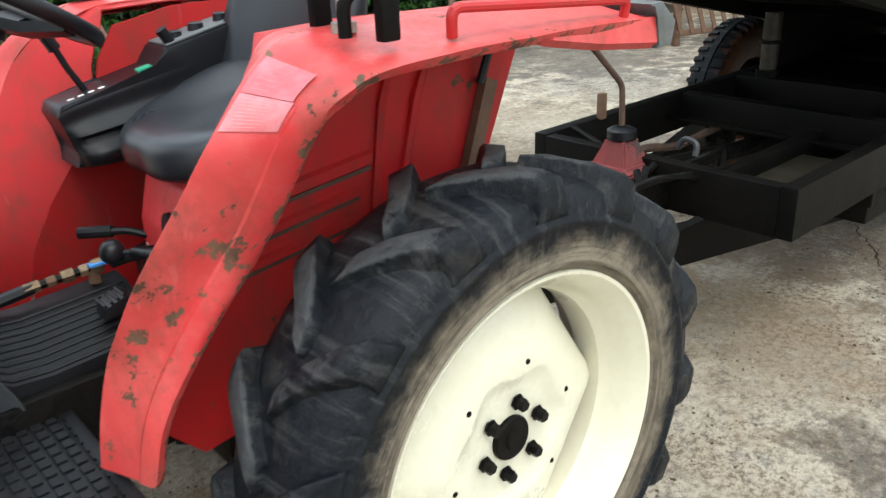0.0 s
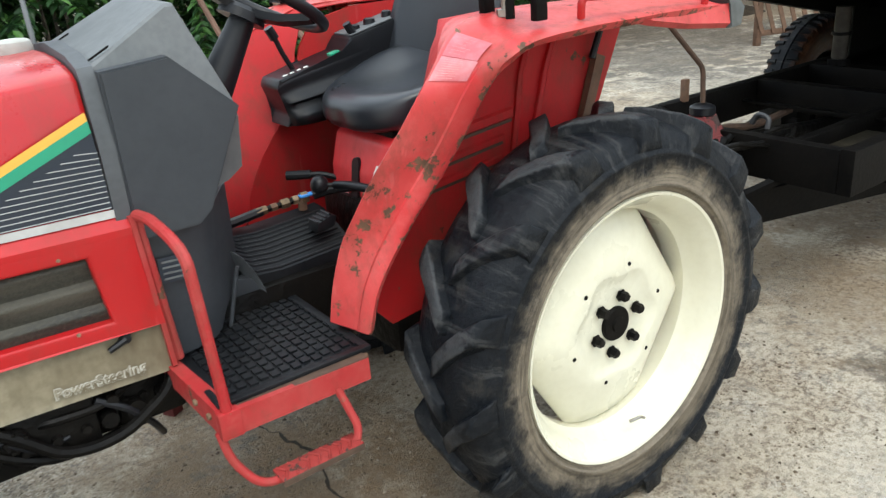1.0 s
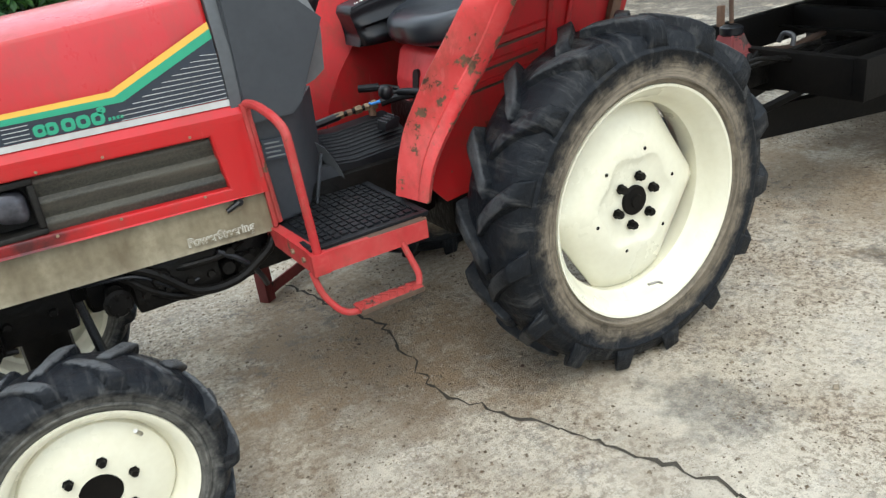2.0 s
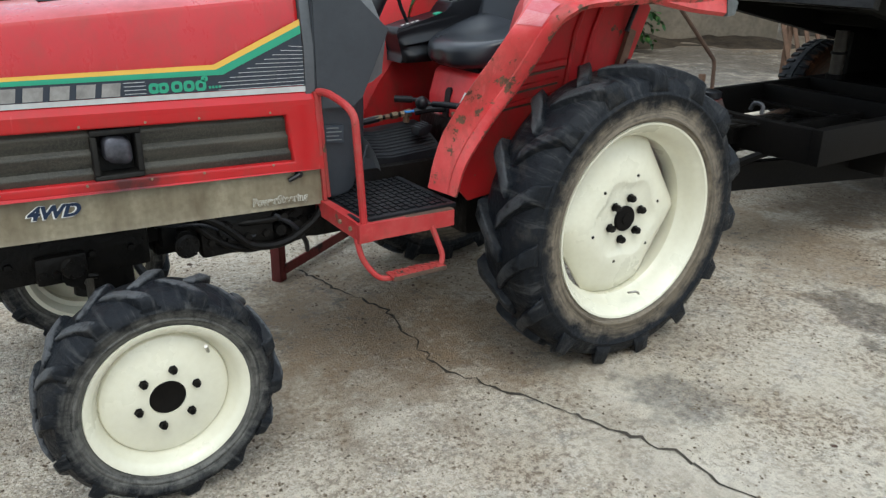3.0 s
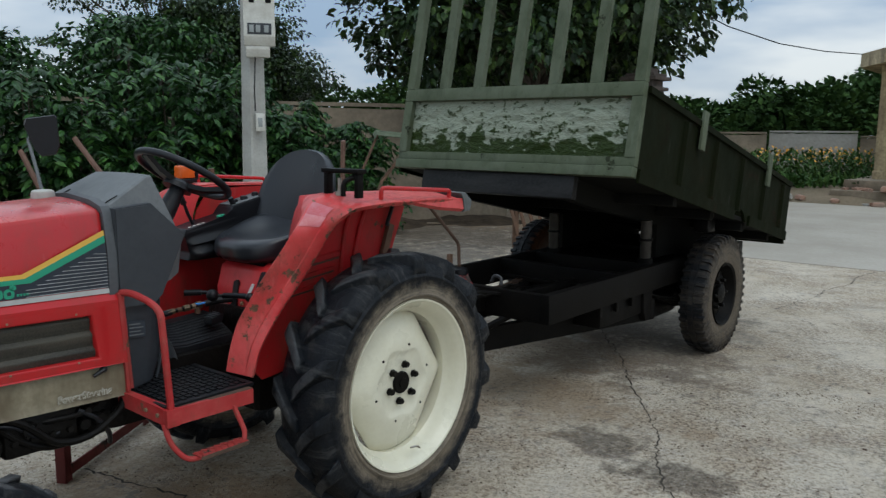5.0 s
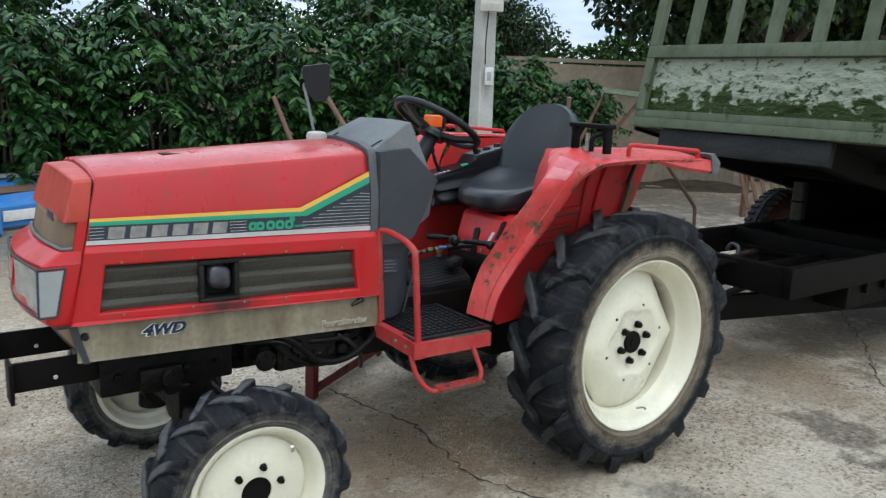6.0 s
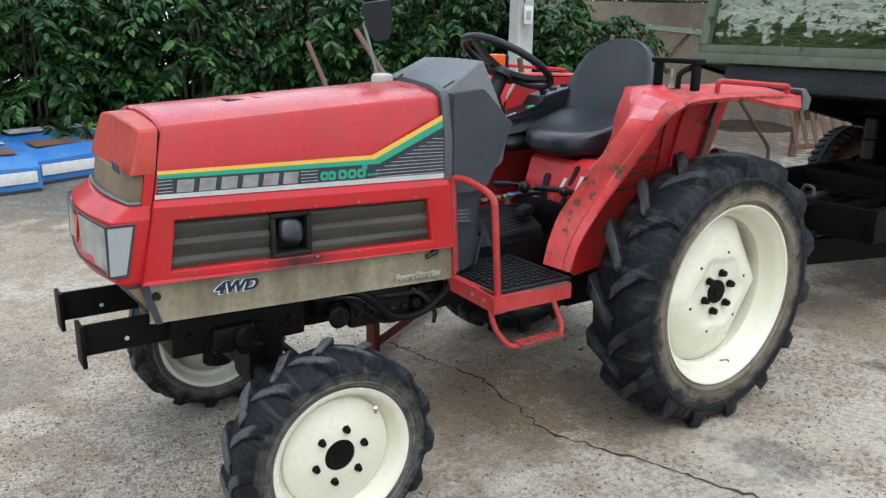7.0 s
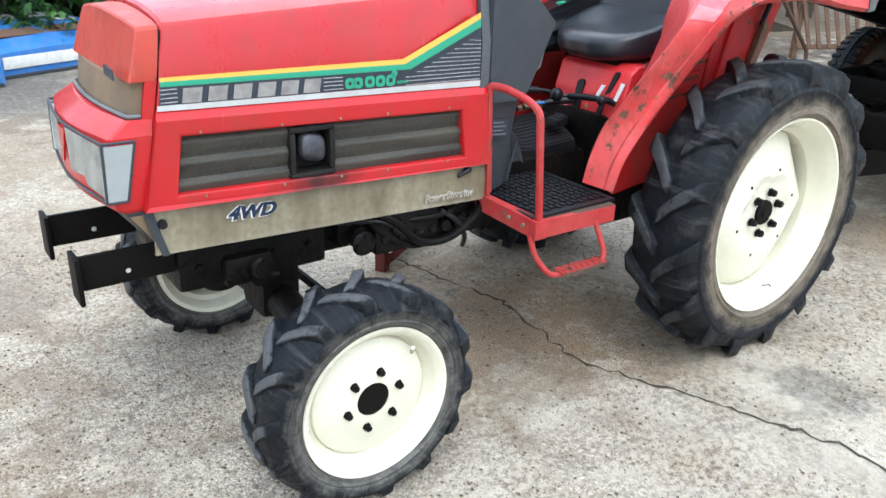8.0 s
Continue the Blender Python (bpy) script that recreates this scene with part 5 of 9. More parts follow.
LUG_SECTION = ((-1.75, 0.0), (-1.4, 0.1), (-1.16, 0.4), (-1.04, 0.82), (-0.95, 0.96), (-0.8, 1.0), (0.0, 1.0), (0.8, 1.0), (0.95, 0.96), (1.04, 0.82), (1.16, 0.4), (1.4, 0.1), (1.75, 0.0))


def lug_meshes(r_side, r_tread, r_lug, half, n_lugs, lead, hub_z, lug_w, phase):
    """The lugs one by one: rounded bars that run from the middle to the shoulder and down the sidewall."""
    rnd = random.Random(int(r_lug * 1000))
    for sy in (-1, 1):
        for i in range(n_lugs):
            bm = B()
            a0 = 2 * math.pi * (i + phase + (0.0 if sy < 0 else 0.5)) / n_lugs
            rings = []
            worn = rnd.uniform(-0.005, 0.002)
            for u, base, top, w in ((-0.115, r_tread - 0.012, r_tread - 0.004, 0.72), (-0.1, r_tread - 0.012, r_tread + 0.55 * (r_lug - r_tread), 0.82), (-0.07, r_tread - 0.012, r_tread + 0.8 * (r_lug - r_tread), 0.9), (0.06, r_tread - 0.012, r_lug, 0.94), (0.3, r_tread - 0.014, r_lug, 0.95), (0.55, r_tread - 0.018, r_lug, 0.98),
                                    (0.76, r_tread - 0.028, r_lug - 0.003, 1.02), (0.9, r_tread - 0.042, r_lug - 0.008, 1.06), (0.965, r_tread - 0.05, r_lug - 0.013, 1.1), (1.0, r_tread - 0.056, r_tread - 0.008, 1.2), (1.035, r_tread - 0.068, r_tread - 0.03, 1.35), (1.03, r_side - 0.014, r_side + 0.004, 1.5)):
                a = a0 - lead * (u ** 0.72 if u > 0 else 0) / r_lug
                top += worn if u < 0.9 else 0
                wt = lug_w * w * 0.62 / r_lug
                ring = []
                for q, k in LUG_SECTION:
                    r = base + (top - base) * k
                    yy = sy * half * u - sy * (0.012 * (1 - k) if u > 0.95 else 0.0)
                    p = Vector((math.cos(a + q * wt) * r, yy, math.sin(a + q * wt) * r))
                    ring.append(p + p.normalized() * k * (0.003 * noise.noise(p * 40) + 0.004 * noise.noise(p * 12)))
                rings.append(ring)
            loft(bm, rings)
            flatten(bm, hub_z)
            yield bm


def bolt_mesh(r, h):
    bm = B()
    lathe(bm, [(r * 1.25, 0), (r * 1.25, -0.004), (r, -0.004), (r, -h * 0.8), (r * 0.85, -h), (r * 0.5, -h)], 6)
    return bm


def mud_tyre(name, r_in, r_out, base_in, r_lug, mud_a=(0.11, 0.085, 0.06), mud_b=(0.28, 0.23, 0.17), scuff=0.95):
    """Rubber with dried mud on the sidewall, kept to the ring between two radii."""
    m, nt, b = shader(name, 0.55, 0.0, 0.16)
    tc = nt.nodes.new("ShaderNodeTexCoord")
    mul = nt.nodes.new("ShaderNodeVectorMath")
    mul.operation = "MULTIPLY"
    mul.inputs[1].default_value = (1, 0, 1)
    ln = nt.nodes.new("ShaderNodeVectorMath")
    ln.operation = "LENGTH"
    nt.links.new(tc.outputs["Object"], mul.inputs[0])
    nt.links.new(mul.outputs[0], ln.inputs[0])
    sep = nt.nodes.new("ShaderNodeSeparateXYZ")
    nt.links.new(tc.outputs["Object"], sep.inputs[0])
    ang = nt.nodes.new("ShaderNodeMath")
    ang.operation = "ARCTAN2"
    nt.links.new(sep.outputs["Z"], ang.inputs[0])
    nt.links.new(sep.outputs["X"], ang.inputs[1])
    polar = nt.nodes.new("ShaderNodeCombineXYZ")
    nt.links.new(ang.outputs[0], polar.inputs["X"])
    nt.links.new(ln.outputs["Value"], polar.inputs["Y"])
    pm = nt.nodes.new("ShaderNodeMapping")
    pm.inputs["Scale"].default_value = (5.5, 17.0, 1.0)
    nt.links.new(polar.outputs[0], pm.inputs["Vector"])
    n = nt.nodes.new("ShaderNodeTexNoise")
    n.inputs["Scale"].default_value, n.inputs["Detail"].default_value, n.inputs["Roughness"].default_value = 1.0, 8.0, 0.75
    nt.links.new(pm.outputs["Vector"], n.inputs["Vector"])
    fine = noise_node(nt, 45.0, 4.0, 0.7)
    rng = nt.nodes.new("ShaderNodeMapRange")
    rng.inputs["From Min"].default_value, rng.inputs["From Max"].default_value = r_out, r_in
    nt.links.new(ln.outputs["Value"], rng.inputs["Value"])
    add = nt.nodes.new("ShaderNodeMath")
    add.operation = "MULTIPLY"
    nt.links.new(rng.outputs["Result"], add.inputs[0])
    nt.links.new(n.outputs["Fac"], add.inputs[1])
    f = ramp_node(nt, add.outputs[0], 0.22, 0.4, rgb(0, 0, 0), rgb(base_in, base_in, base_in))
    f0 = ramp_node(nt, fine.outputs["Fac"], 0.42, 0.75, rgb(0, 0, 0), rgb(0.75, 0.75, 0.75))
    rubber = mix_node(nt, f0.outputs["Color"], rgb(0.0045, 0.006, 0.0085), rgb(0.015, 0.017, 0.02))
    big = noise_node(nt, 3.0, 5.0, 0.6)
    f1 = ramp_node(nt, big.outputs["Fac"], 0.5, 0.8, rgb(0, 0, 0), rgb(0.35, 0.35, 0.35))
    rubber = mix_node(nt, f1.outputs["Color"], rubber, rgb(0.03, 0.03, 0.03))
    wr = nt.nodes.new("ShaderNodeMapRange")
    wr.inputs["From Min"].default_value, wr.inputs["From Max"].default_value = r_lug - 0.024, r_lug - 0.006
    nt.links.new(ln.outputs["Value"], wr.inputs["Value"])
    wn = noise_node(nt, 45.0, 6.0, 0.8)
    wm = nt.nodes.new("ShaderNodeMath")
    wm.operation = "MULTIPLY"
    nt.links.new(wr.outputs["Result"], wm.inputs[0])
    nt.links.new(wn.outputs["Fac"], wm.inputs[1])
    f2 = ramp_node(nt, wm.outputs[0], 0.33, 0.46, rgb(0, 0, 0), rgb(scuff, scuff, scuff))
    rubber = mix_node(nt, f2.outputs["Color"], rubber, rgb(0.092, 0.095, 0.098))
    dust = noise_node(nt, 9.0, 8.0, 0.8)
    f3 = ramp_node(nt, dust.outputs["Fac"], 0.54, 0.66, rgb(0, 0, 0), rgb(0.4, 0.4, 0.4))
    rubber = mix_node(nt, f3.outputs["Color"], rubber, rgb(0.05, 0.045, 0.038))
    # dry streaks that run outwards over the shoulder
    pm2 = nt.nodes.new("ShaderNodeMapping")
    pm2.inputs["Scale"].default_value = (15.0, 7.0, 1.0)
    nt.links.new(polar.outputs[0], pm2.inputs["Vector"])
    ns = nt.nodes.new("ShaderNodeTexNoise")
    ns.inputs["Scale"].default_value, ns.inputs["Detail"].default_value, ns.inputs["Roughness"].default_value = 1.0, 6.0, 0.75
    nt.links.new(pm2.outputs["Vector"], ns.inputs["Vector"])
    f4 = ramp_node(nt, ns.outputs["Fac"], 0.53, 0.64, rgb(0, 0, 0), rgb(0.45, 0.45, 0.45))
    rubber = mix_node(nt, f4.outputs["Color"], rubber, rgb(0.075, 0.075, 0.073))
    mud = mix_node(nt, fine.outputs["Fac"], rgb(*mud_a), rgb(*mud_b))
    # rings scuffed bare by kerbs and by the rim
    pm3 = nt.nodes.new("ShaderNodeMapping")
    pm3.inputs["Scale"].default_value = (1.6, 95.0, 1.0)
    nt.links.new(polar.outputs[0], pm3.inputs["Vector"])
    nr = nt.nodes.new("ShaderNodeTexNoise")
    nr.inputs["Scale"].default_value, nr.inputs["Detail"].default_value, nr.inputs["Roughness"].default_value = 1.0, 5.0, 0.7
    nt.links.new(pm3.outputs["Vector"], nr.inputs["Vector"])
    f5 = ramp_node(nt, nr.outputs["Fac"], 0.45, 0.64, rgb(0, 0, 0), rgb(0.7, 0.7, 0.7))
    mud = mix_node(nt, f5.outputs["Color"], mud, rgb(*[x * 0.45 for x in mud_a]))
    nt.links.new(mix_node(nt, f.outputs["Color"], rubber, mud), b.inputs["Base Color"])
    r = ramp_node(nt, fine.outputs["Fac"], 0.3, 0.7, rgb(0.3, 0.3, 0.3), rgb(0.65, 0.65, 0.65))
    nt.links.new(r.outputs["Color"], b.inputs["Roughness"])
    h = mix_node(nt, 0.5, fine.outputs["Fac"], wn.outputs["Fac"])
    bump_node(nt, b, h, 0.8, 0.006)
    return m


M_TYRE_REAR = mud_tyre("rear_tyre_rubber", 0.34, 0.47, 0.85, 0.521, (0.095, 0.078, 0.058), (0.33, 0.275, 0.205), 0.42)
M_TYRE_FRONT = mud_tyre("front_tyre_rubber", 0.195, 0.305, 0.85, 0.303, (0.05, 0.05, 0.046), (0.24, 0.23, 0.205), 0.75)
M_TYRE_RUSTY = mud_tyre("orange_mud_tyre_rubber", 0.36, 0.42, 0.95, 0.44, (0.09, 0.035, 0.018), (0.26, 0.11, 0.05))
M_TYRE_TRAILER = mud_tyre("trailer_tyre_rubber", 0.2, 0.6, 0.75, 0.44, (0.07, 0.055, 0.04), (0.22, 0.175, 0.125))


def rear_wheel(s):
    hub = (0.0, YC + s * 0.555, 0.5)
    wheel = place("rear_wheel", None, tractor, "large rear wheel with a cream rim", hub, None)
    def sub(name, bm, mat, label="", sharp=32):
        if s > 0:
            bmesh.ops.scale(bm, vec=(1, -1, 1), verts=bm.verts)
        return part(name, bm, mat, wheel, label, at=hub, sharp=sharp)
    sub("tyre", tyre_mesh(0.325, 0.44, 0.492, 0.122, 0.5), M_TYRE_REAR, "black lugged tyre with dried mud on the sidewall", 60)
    for bm in lug_meshes(0.44, 0.49, 0.516, 0.122, 15, 0.128, 0.5, 0.044, 0.22):
        sub("lug", bm, M_TYRE_REAR, sharp=60)
    bm = B()
    # rim: outer flange, bead seat, well, inner flange
    prof = [(0.318, -0.095), (0.33, -0.112), (0.337, -0.114), (0.338, -0.107), (0.33, -0.1), (0.326, -0.085), (0.312, -0.08), (0.306, -0.05), (0.292, -0.03), (0.288, 0.03), (0.306, 0.05), (0.312, 0.08),
            (0.33, 0.1), (0.338, 0.107), (0.33, 0.112), (0.302, 0.08), (0.296, 0.052), (0.279, 0.03), (0.28, -0.03), (0.297, -0.054), (0.303, -0.08)]
    lathe(bm, prof, 72, closed=True)
    sub("rim", bm, M_CREAM, "cream painted steel rim")
    # disc: dished plate whose edge is cut off straight in four places
    bm = B()
    segs = 96
    cuts = [radians(a) for a in (33, 147, 213, 327)]
    def edge(a):
        r = 0.284
        for c in cuts:
            d = math.cos(a - c)
            if d > 0.1:
                r = min(r, 0.243 / d)
        return r
    rings = []
    for k, y in ((0.0, -0.045), (0.2, -0.045), (0.36, -0.047), (0.43, -0.05), (0.47, -0.056), (0.5, -0.058), (0.62, -0.052), (0.8, -0.038), (0.93, -0.02), (1.0, 0.0)):
        ring = []
        for i in range(segs):
            a = 2 * math.pi * i / segs
            r = edge(a) * k if k > 0.7 else 0.28 * k
            if 0.4 < k < 0.55:
                r *= 1 + 0.07 * math.cos(6 * a + 0.5)
            ring.append((r * math.cos(a), y, r * math.sin(a)) if k else (0.0005 * math.cos(a), y, 0.0005 * math.sin(a)))
        rings.append(ring)
    back = [[(x, y + 0.009, z) for x, y, z in ring] for ring in rings[::-1]]
    loft(bm, rings + back)
    disc = sub("wheel_disc", bm, M_CREAM, "cream dished wheel disc")
    for i in range(6):
        a = radians(75.0 + 60 * i)
        bm = B()
        lathe_at(bm, 0.151 * math.cos(a), -0.0552, 0.151 * math.sin(a), 0.006, 0.002, -1, 12)
        sub("disc_hole", bm, M_BLACK_IRON, "small dark hole")
    for i in range(6):
        a = radians(77.0 + 60 * i)
        bm = bolt_mesh(0.0125, 0.022)
        bmesh.ops.translate(bm, verts=bm.verts, vec=(0.072 * math.cos(a), -0.05, 0.072 * math.sin(a)))
        sub("wheel_nut", bm, M_GREASE, "dark greasy wheel nut")
    bm = B()
    lathe(bm, [(0.044, 0.0), (0.044, -0.052), (0.041, -0.056), (0.02, -0.057), (0.018, -0.062), (0.01, -0.062)], 28)
    sub("hub_cap", bm, M_BLACK_IRON, "black hub")
    bm = B()
    tube(bm, rounded([(0.06, -0.095, -0.275), (0.04, -0.1, -0.26), (0.0, -0.1, -0.255)], 0.01), 0.004, 6)
    sub("valve", bm, M_STEEL, "bent valve stem")
    return wheel


def front_wheel(s):
    hub = (-1.537, YC + s * 0.53, 0.294)
    wheel = place("front_wheel", None, tractor, "small front wheel with a cream rim", hub, None)
    def sub(name, bm, mat, label="", sharp=32):
        if s > 0:
            bmesh.ops.scale(bm, vec=(1, -1, 1), verts=bm.verts)
        return part(name, bm, mat, wheel, label, at=hub, sharp=sharp)
    sub("tyre", tyre_mesh(0.192, 0.262, 0.288, 0.085, 0.294, 64), M_TYRE_FRONT, "black lugged front tyre", 60)
    for bm in lug_meshes(0.262, 0.287, 0.3, 0.085, 14, 0.08, 0.294, 0.028, 0.28):
        sub("lug", bm, M_TYRE_FRONT, sharp=60)
    bm = B()
    prof = [(0.185, -0.07), (0.197, -0.08), (0.203, -0.081), (0.204, -0.076), (0.197, -0.066), (0.186, -0.06), (0.182, -0.04), (0.17, -0.025), (0.168, 0.03), (0.182, 0.04), (0.186, 0.06), (0.197, 0.066), (0.204, 0.076),
            (0.203, 0.081), (0.19, 0.078), (0.178, 0.056), (0.174, 0.04), (0.16, 0.03), (0.162, -0.028), (0.174, -0.044), (0.178, -0.06)]
    lathe(bm, prof, 64, closed=True)
    sub("rim", bm, M_CREAM, "cream painted steel rim")
    bm = B()
    prof = [(0.164, -0.022), (0.158, -0.036), (0.14, -0.046), (0.11, -0.048), (0.1, -0.052), (0.0455, -0.054), (0.0455, -0.042), (0.1, -0.042), (0.14, -0.036), (0.152, -0.026), (0.16, -0.012)]
    lathe(bm, prof, 64, closed=True)
    sub("wheel_disc", bm, M_CREAM, "cream flat wheel disc")
    for i in range(6):
        a = radians(75 + 60 * i)
        bm = bolt_mesh(0.0095, 0.016)
        bmesh.ops.translate(bm, verts=bm.verts, vec=(0.0755 * math.cos(a), -0.052, 0.0755 * math.sin(a)))
        sub("wheel_nut", bm, M_GREASE, "dark wheel nut")
    bm = B()
    lathe(bm, [(0.045, 0.01), (0.045, -0.05), (0.04, -0.052), (0.02, -0.048)], 28)
    sub("hub_cap", bm, M_BLACK_IRON, "black hub")
    bm = B()
    tube(bm, [(0.11, -0.055, 0.1), (0.1, -0.075, 0.125)], 0.005, 6)
    sub("valve", bm, M_STEEL, "valve stem")
    return wheel


for s in (-1, 1):
    rear_wheel(s)
    front_wheel(s)


# ---- fenders ----
def fender(s):
    """A bent sheet over the rear wheel with a rolled lip and an inner wall."""
    # rows of inner, front and outer edge points on the near side; the far one is its mirror image
    line = [((-0.6, -0.275, 0.63), (-0.622, -0.29, 0.635), (-0.57, -0.375, 0.618)), ((-0.585, -0.278, 0.7), (-0.612, -0.295, 0.7), (-0.552, -0.385, 0.7)), ((-0.57, -0.285, 0.76), (-0.6, -0.305, 0.76), (-0.525, -0.395, 0.76)),
            ((-0.555, -0.3, 0.82), (-0.588, -0.325, 0.82), (-0.485, -0.402, 0.82)), ((-0.535, -0.335, 0.88), (-0.575, -0.36, 0.88), (-0.44, -0.412, 0.88)), ((-0.515, -0.365, 0.94), (-0.555, -0.39, 0.94), (-0.39, -0.422, 0.94)),
            ((-0.485, -0.39, 1.0), (-0.525, -0.415, 1.0), (-0.355, -0.445, 1.0)), ((-0.45, -0.412, 1.06), (-0.49, -0.438, 1.06), (-0.34, -0.477, 1.06)), ((-0.41, -0.425, 1.12), (-0.455, -0.456, 1.12), (-0.33, -0.51, 1.115)),
            ((-0.36, -0.4, 1.175), (-0.4, -0.448, 1.175), (-0.315, -0.535, 1.155)), ((-0.312, -0.348, 1.2), (-0.335, -0.418, 1.215), (-0.285, -0.55, 1.18)), ((-0.248, -0.312, 1.233), (-0.26, -0.4, 1.241), (-0.235, -0.558, 1.2)),
            ((-0.1, -0.315, 1.238), (-0.1, -0.42, 1.239), (-0.1, -0.562, 1.208)), ((0.1, -0.3, 1.232), (0.1, -0.42, 1.233), (0.1, -0.562, 1.207)), ((0.21, -0.27, 1.23), (0.21, -0.42, 1.23), (0.21, -0.56, 1.206)),
            ((0.29, -0.26, 1.226), (0.29, -0.42, 1.226), (0.29, -0.556, 1.203)), ((0.35, -0.26, 1.222), (0.35, -0.42, 1.222), (0.35, -0.552, 1.2))]
    mirror = (lambda v: v) if s < 0 else (lambda v: Vector((v.x, 2 * YC - v.y, v.z)))
    bm = B()
    rows = []
    rnd = random.Random(5)
    core = Vector((0.0, -0.3, 0.62))
    for i, (inner, front, outer) in enumerate(line):
        i_, f_, o_ = Vector(inner), Vector(front), Vector(outer)
        back = (core - o_)
        back.y = 0
        back = back.normalized() * 0.012 + Vector((0, 0.004, 0)) 
        if outer[0] > 0.2:
            back = Vector((0, 0.004, -0.02))
        ragged = rnd.uniform(-0.006, 0.006)
        row = [i_, i_.lerp(f_, 0.5), f_.lerp(i_, 0.18), f_.lerp(i_, 0.05).lerp(f_.lerp(o_, 0.05), 0.5), f_.lerp(o_, 0.12), f_.lerp(o_, 0.24), f_.lerp(o_, 0.36), f_.lerp(o_, 0.47), f_.lerp(o_, 0.58), f_.lerp(o_, 0.68), f_.lerp(o_, 0.73) + Vector((-0.004, -0.004, 0.002)),
               f_.lerp(o_, 0.82) + Vector((-0.004, -0.005, 0.002)), f_.lerp(o_, 0.92) + Vector((-0.004, -0.005, 0.002)), o_ + Vector((-0.002, -0.002, 0)), o_ + back * (0.5 + 20 * ragged), o_ + back * (1.4 + 25 * ragged) + Vector((0, 0.008, 0))]
        rows.append(row)
    fine = []
    n_r = len(rows)
    for i in range(n_r - 1):
        p0, p1_, p2_, p3_ = rows[max(i - 1, 0)], rows[i], rows[i + 1], rows[min(i + 2, n_r - 1)]
        for t in (0, 0.25, 0.5, 0.75):
            row = []
            for a, b, c, d in zip(p0, p1_, p2_, p3_):
                v = 0.5 * ((2 * b) + (c - a) * t + (2 * a - 5 * b + 4 * c - d) * t * t + (3 * b - a - 3 * c + d) * t ** 3)
                k = noise.noise(v * 11)
                row.append(mirror(v + Vector((0.0012 * k, 0.0018 * k, 0.0012 * k))))
            fine.append(row)
    fine.append([mirror(v) for v in rows[-1]])
    wear = bm.verts.layers.float.new("wear")
    sheet(bm, fine, 0.003)
    # bare patches: row, column, spread and strength; the edges wear everywhere
    bare = ((9.0, 12.5, 1.0, 2.0, 1.0), (8.0, 14, 1.4, 1.6, 0.9), (5.3, 7.0, 0.45, 3.4, 0.85), (5.1, 11.0, 0.6, 2.0, 0.95), (2.6, 6.0, 1.3, 1.2, 0.95), (6.0, 9.0, 1.0, 4.0, 0.55), (4.4, 7.0, 1.0, 5.0, 0.6), (1.5, 9.0, 1.5, 4.0, 0.4), (0.6, 5.0, 0.4, 1.6, 1.0), (4.0, 4.5, 0.8, 1.2, 0.7), (13.0, 13.0, 1.2, 2.0, 0.8), (3.2, 12.5, 0.8, 1.4, 0.6), (6.6, 7.5, 0.4, 1.5, 0.6))
    edge = {2: 0.35, 3: 0.5, 4: 0.3, 12: 0.35, 13: 0.65, 14: 0.8, 15: 0.8}
    n_c = len(fine[0])
    bm.verts.ensure_lookup_table()
    for k, v in enumerate(bm.verts):
        r, c = (k % (len(fine) * n_c)) // n_c / 4, k % n_c
        v[wear] = max([edge.get(c, 0.0)] + [q * math.exp(-((r - r0) / dr) ** 2 - ((c - c0) / dc) ** 2) for r0, c0, dr, dc, q in bare])
    fen = part("fender", bm, M_RED_FENDER, tractor, "red fender with chipped, rusting paint", sharp=40)
    # inner wall between the fender and the seat
    bm = B()
    pts = [(-0.52, 0.64), (-0.5, 0.74), (-0.44, 0.85), (-0.35, 0.96), (-0.3, 1.06), (-0.28, 1.13), (-0.235, 1.195), (-0.1, 1.222), (0.1, 1.224), (0.28, 1.22)] + [(0.33, 1.15), (0.2, 0.86), (0.12, 0.7), (-0.1, 0.6), (-0.45, 0.56)]
    a = [bm.verts.new((x, flip(0.322, s), z)) for x, z in pts]
    b = [bm.verts.new((x, flip(0.312, s), z)) for x, z in pts]
    bm.faces.new(a)
    bm.faces.new(b[::-1])
    for i in range(len(pts)):
        j = (i + 1) % len(pts)
        bm.faces.new((a[i], b[i], b[j], a[j]))
    wall = part("inner_wall", bm, M_RED_DULL, fen, "dull red inner fender wall")
    # web from the front leg back to the inner wall
    front_edge = ((0.6, -0.55), (0.64, -0.52), (0.74, -0.5), (0.85, -0.44), (0.96, -0.35), (1.06, -0.3), (1.15, -0.29), (1.22, -0.245))
    bm = B()
    rows = []
    for k, (inner, front, _) in enumerate(line):
        x = float(np.interp(inner[2], [q[0] for q in front_edge], [q[1] for q in front_edge])) if k < 11 else inner[0]
        a, b = mirror(Vector(inner).lerp(Vector(front), 0.12) + Vector((0.003, 0.002, -0.002))), Vector((x - 0.004, flip(0.316, s), inner[2] - 0.004))
        rows.append([a, a.lerp(b, 0.5), b])
    sheet(bm, rows, 0.003)
    part("fender_web", bm, M_RED_DULL, fen, "dull red web behind the front leg", sharp=50)
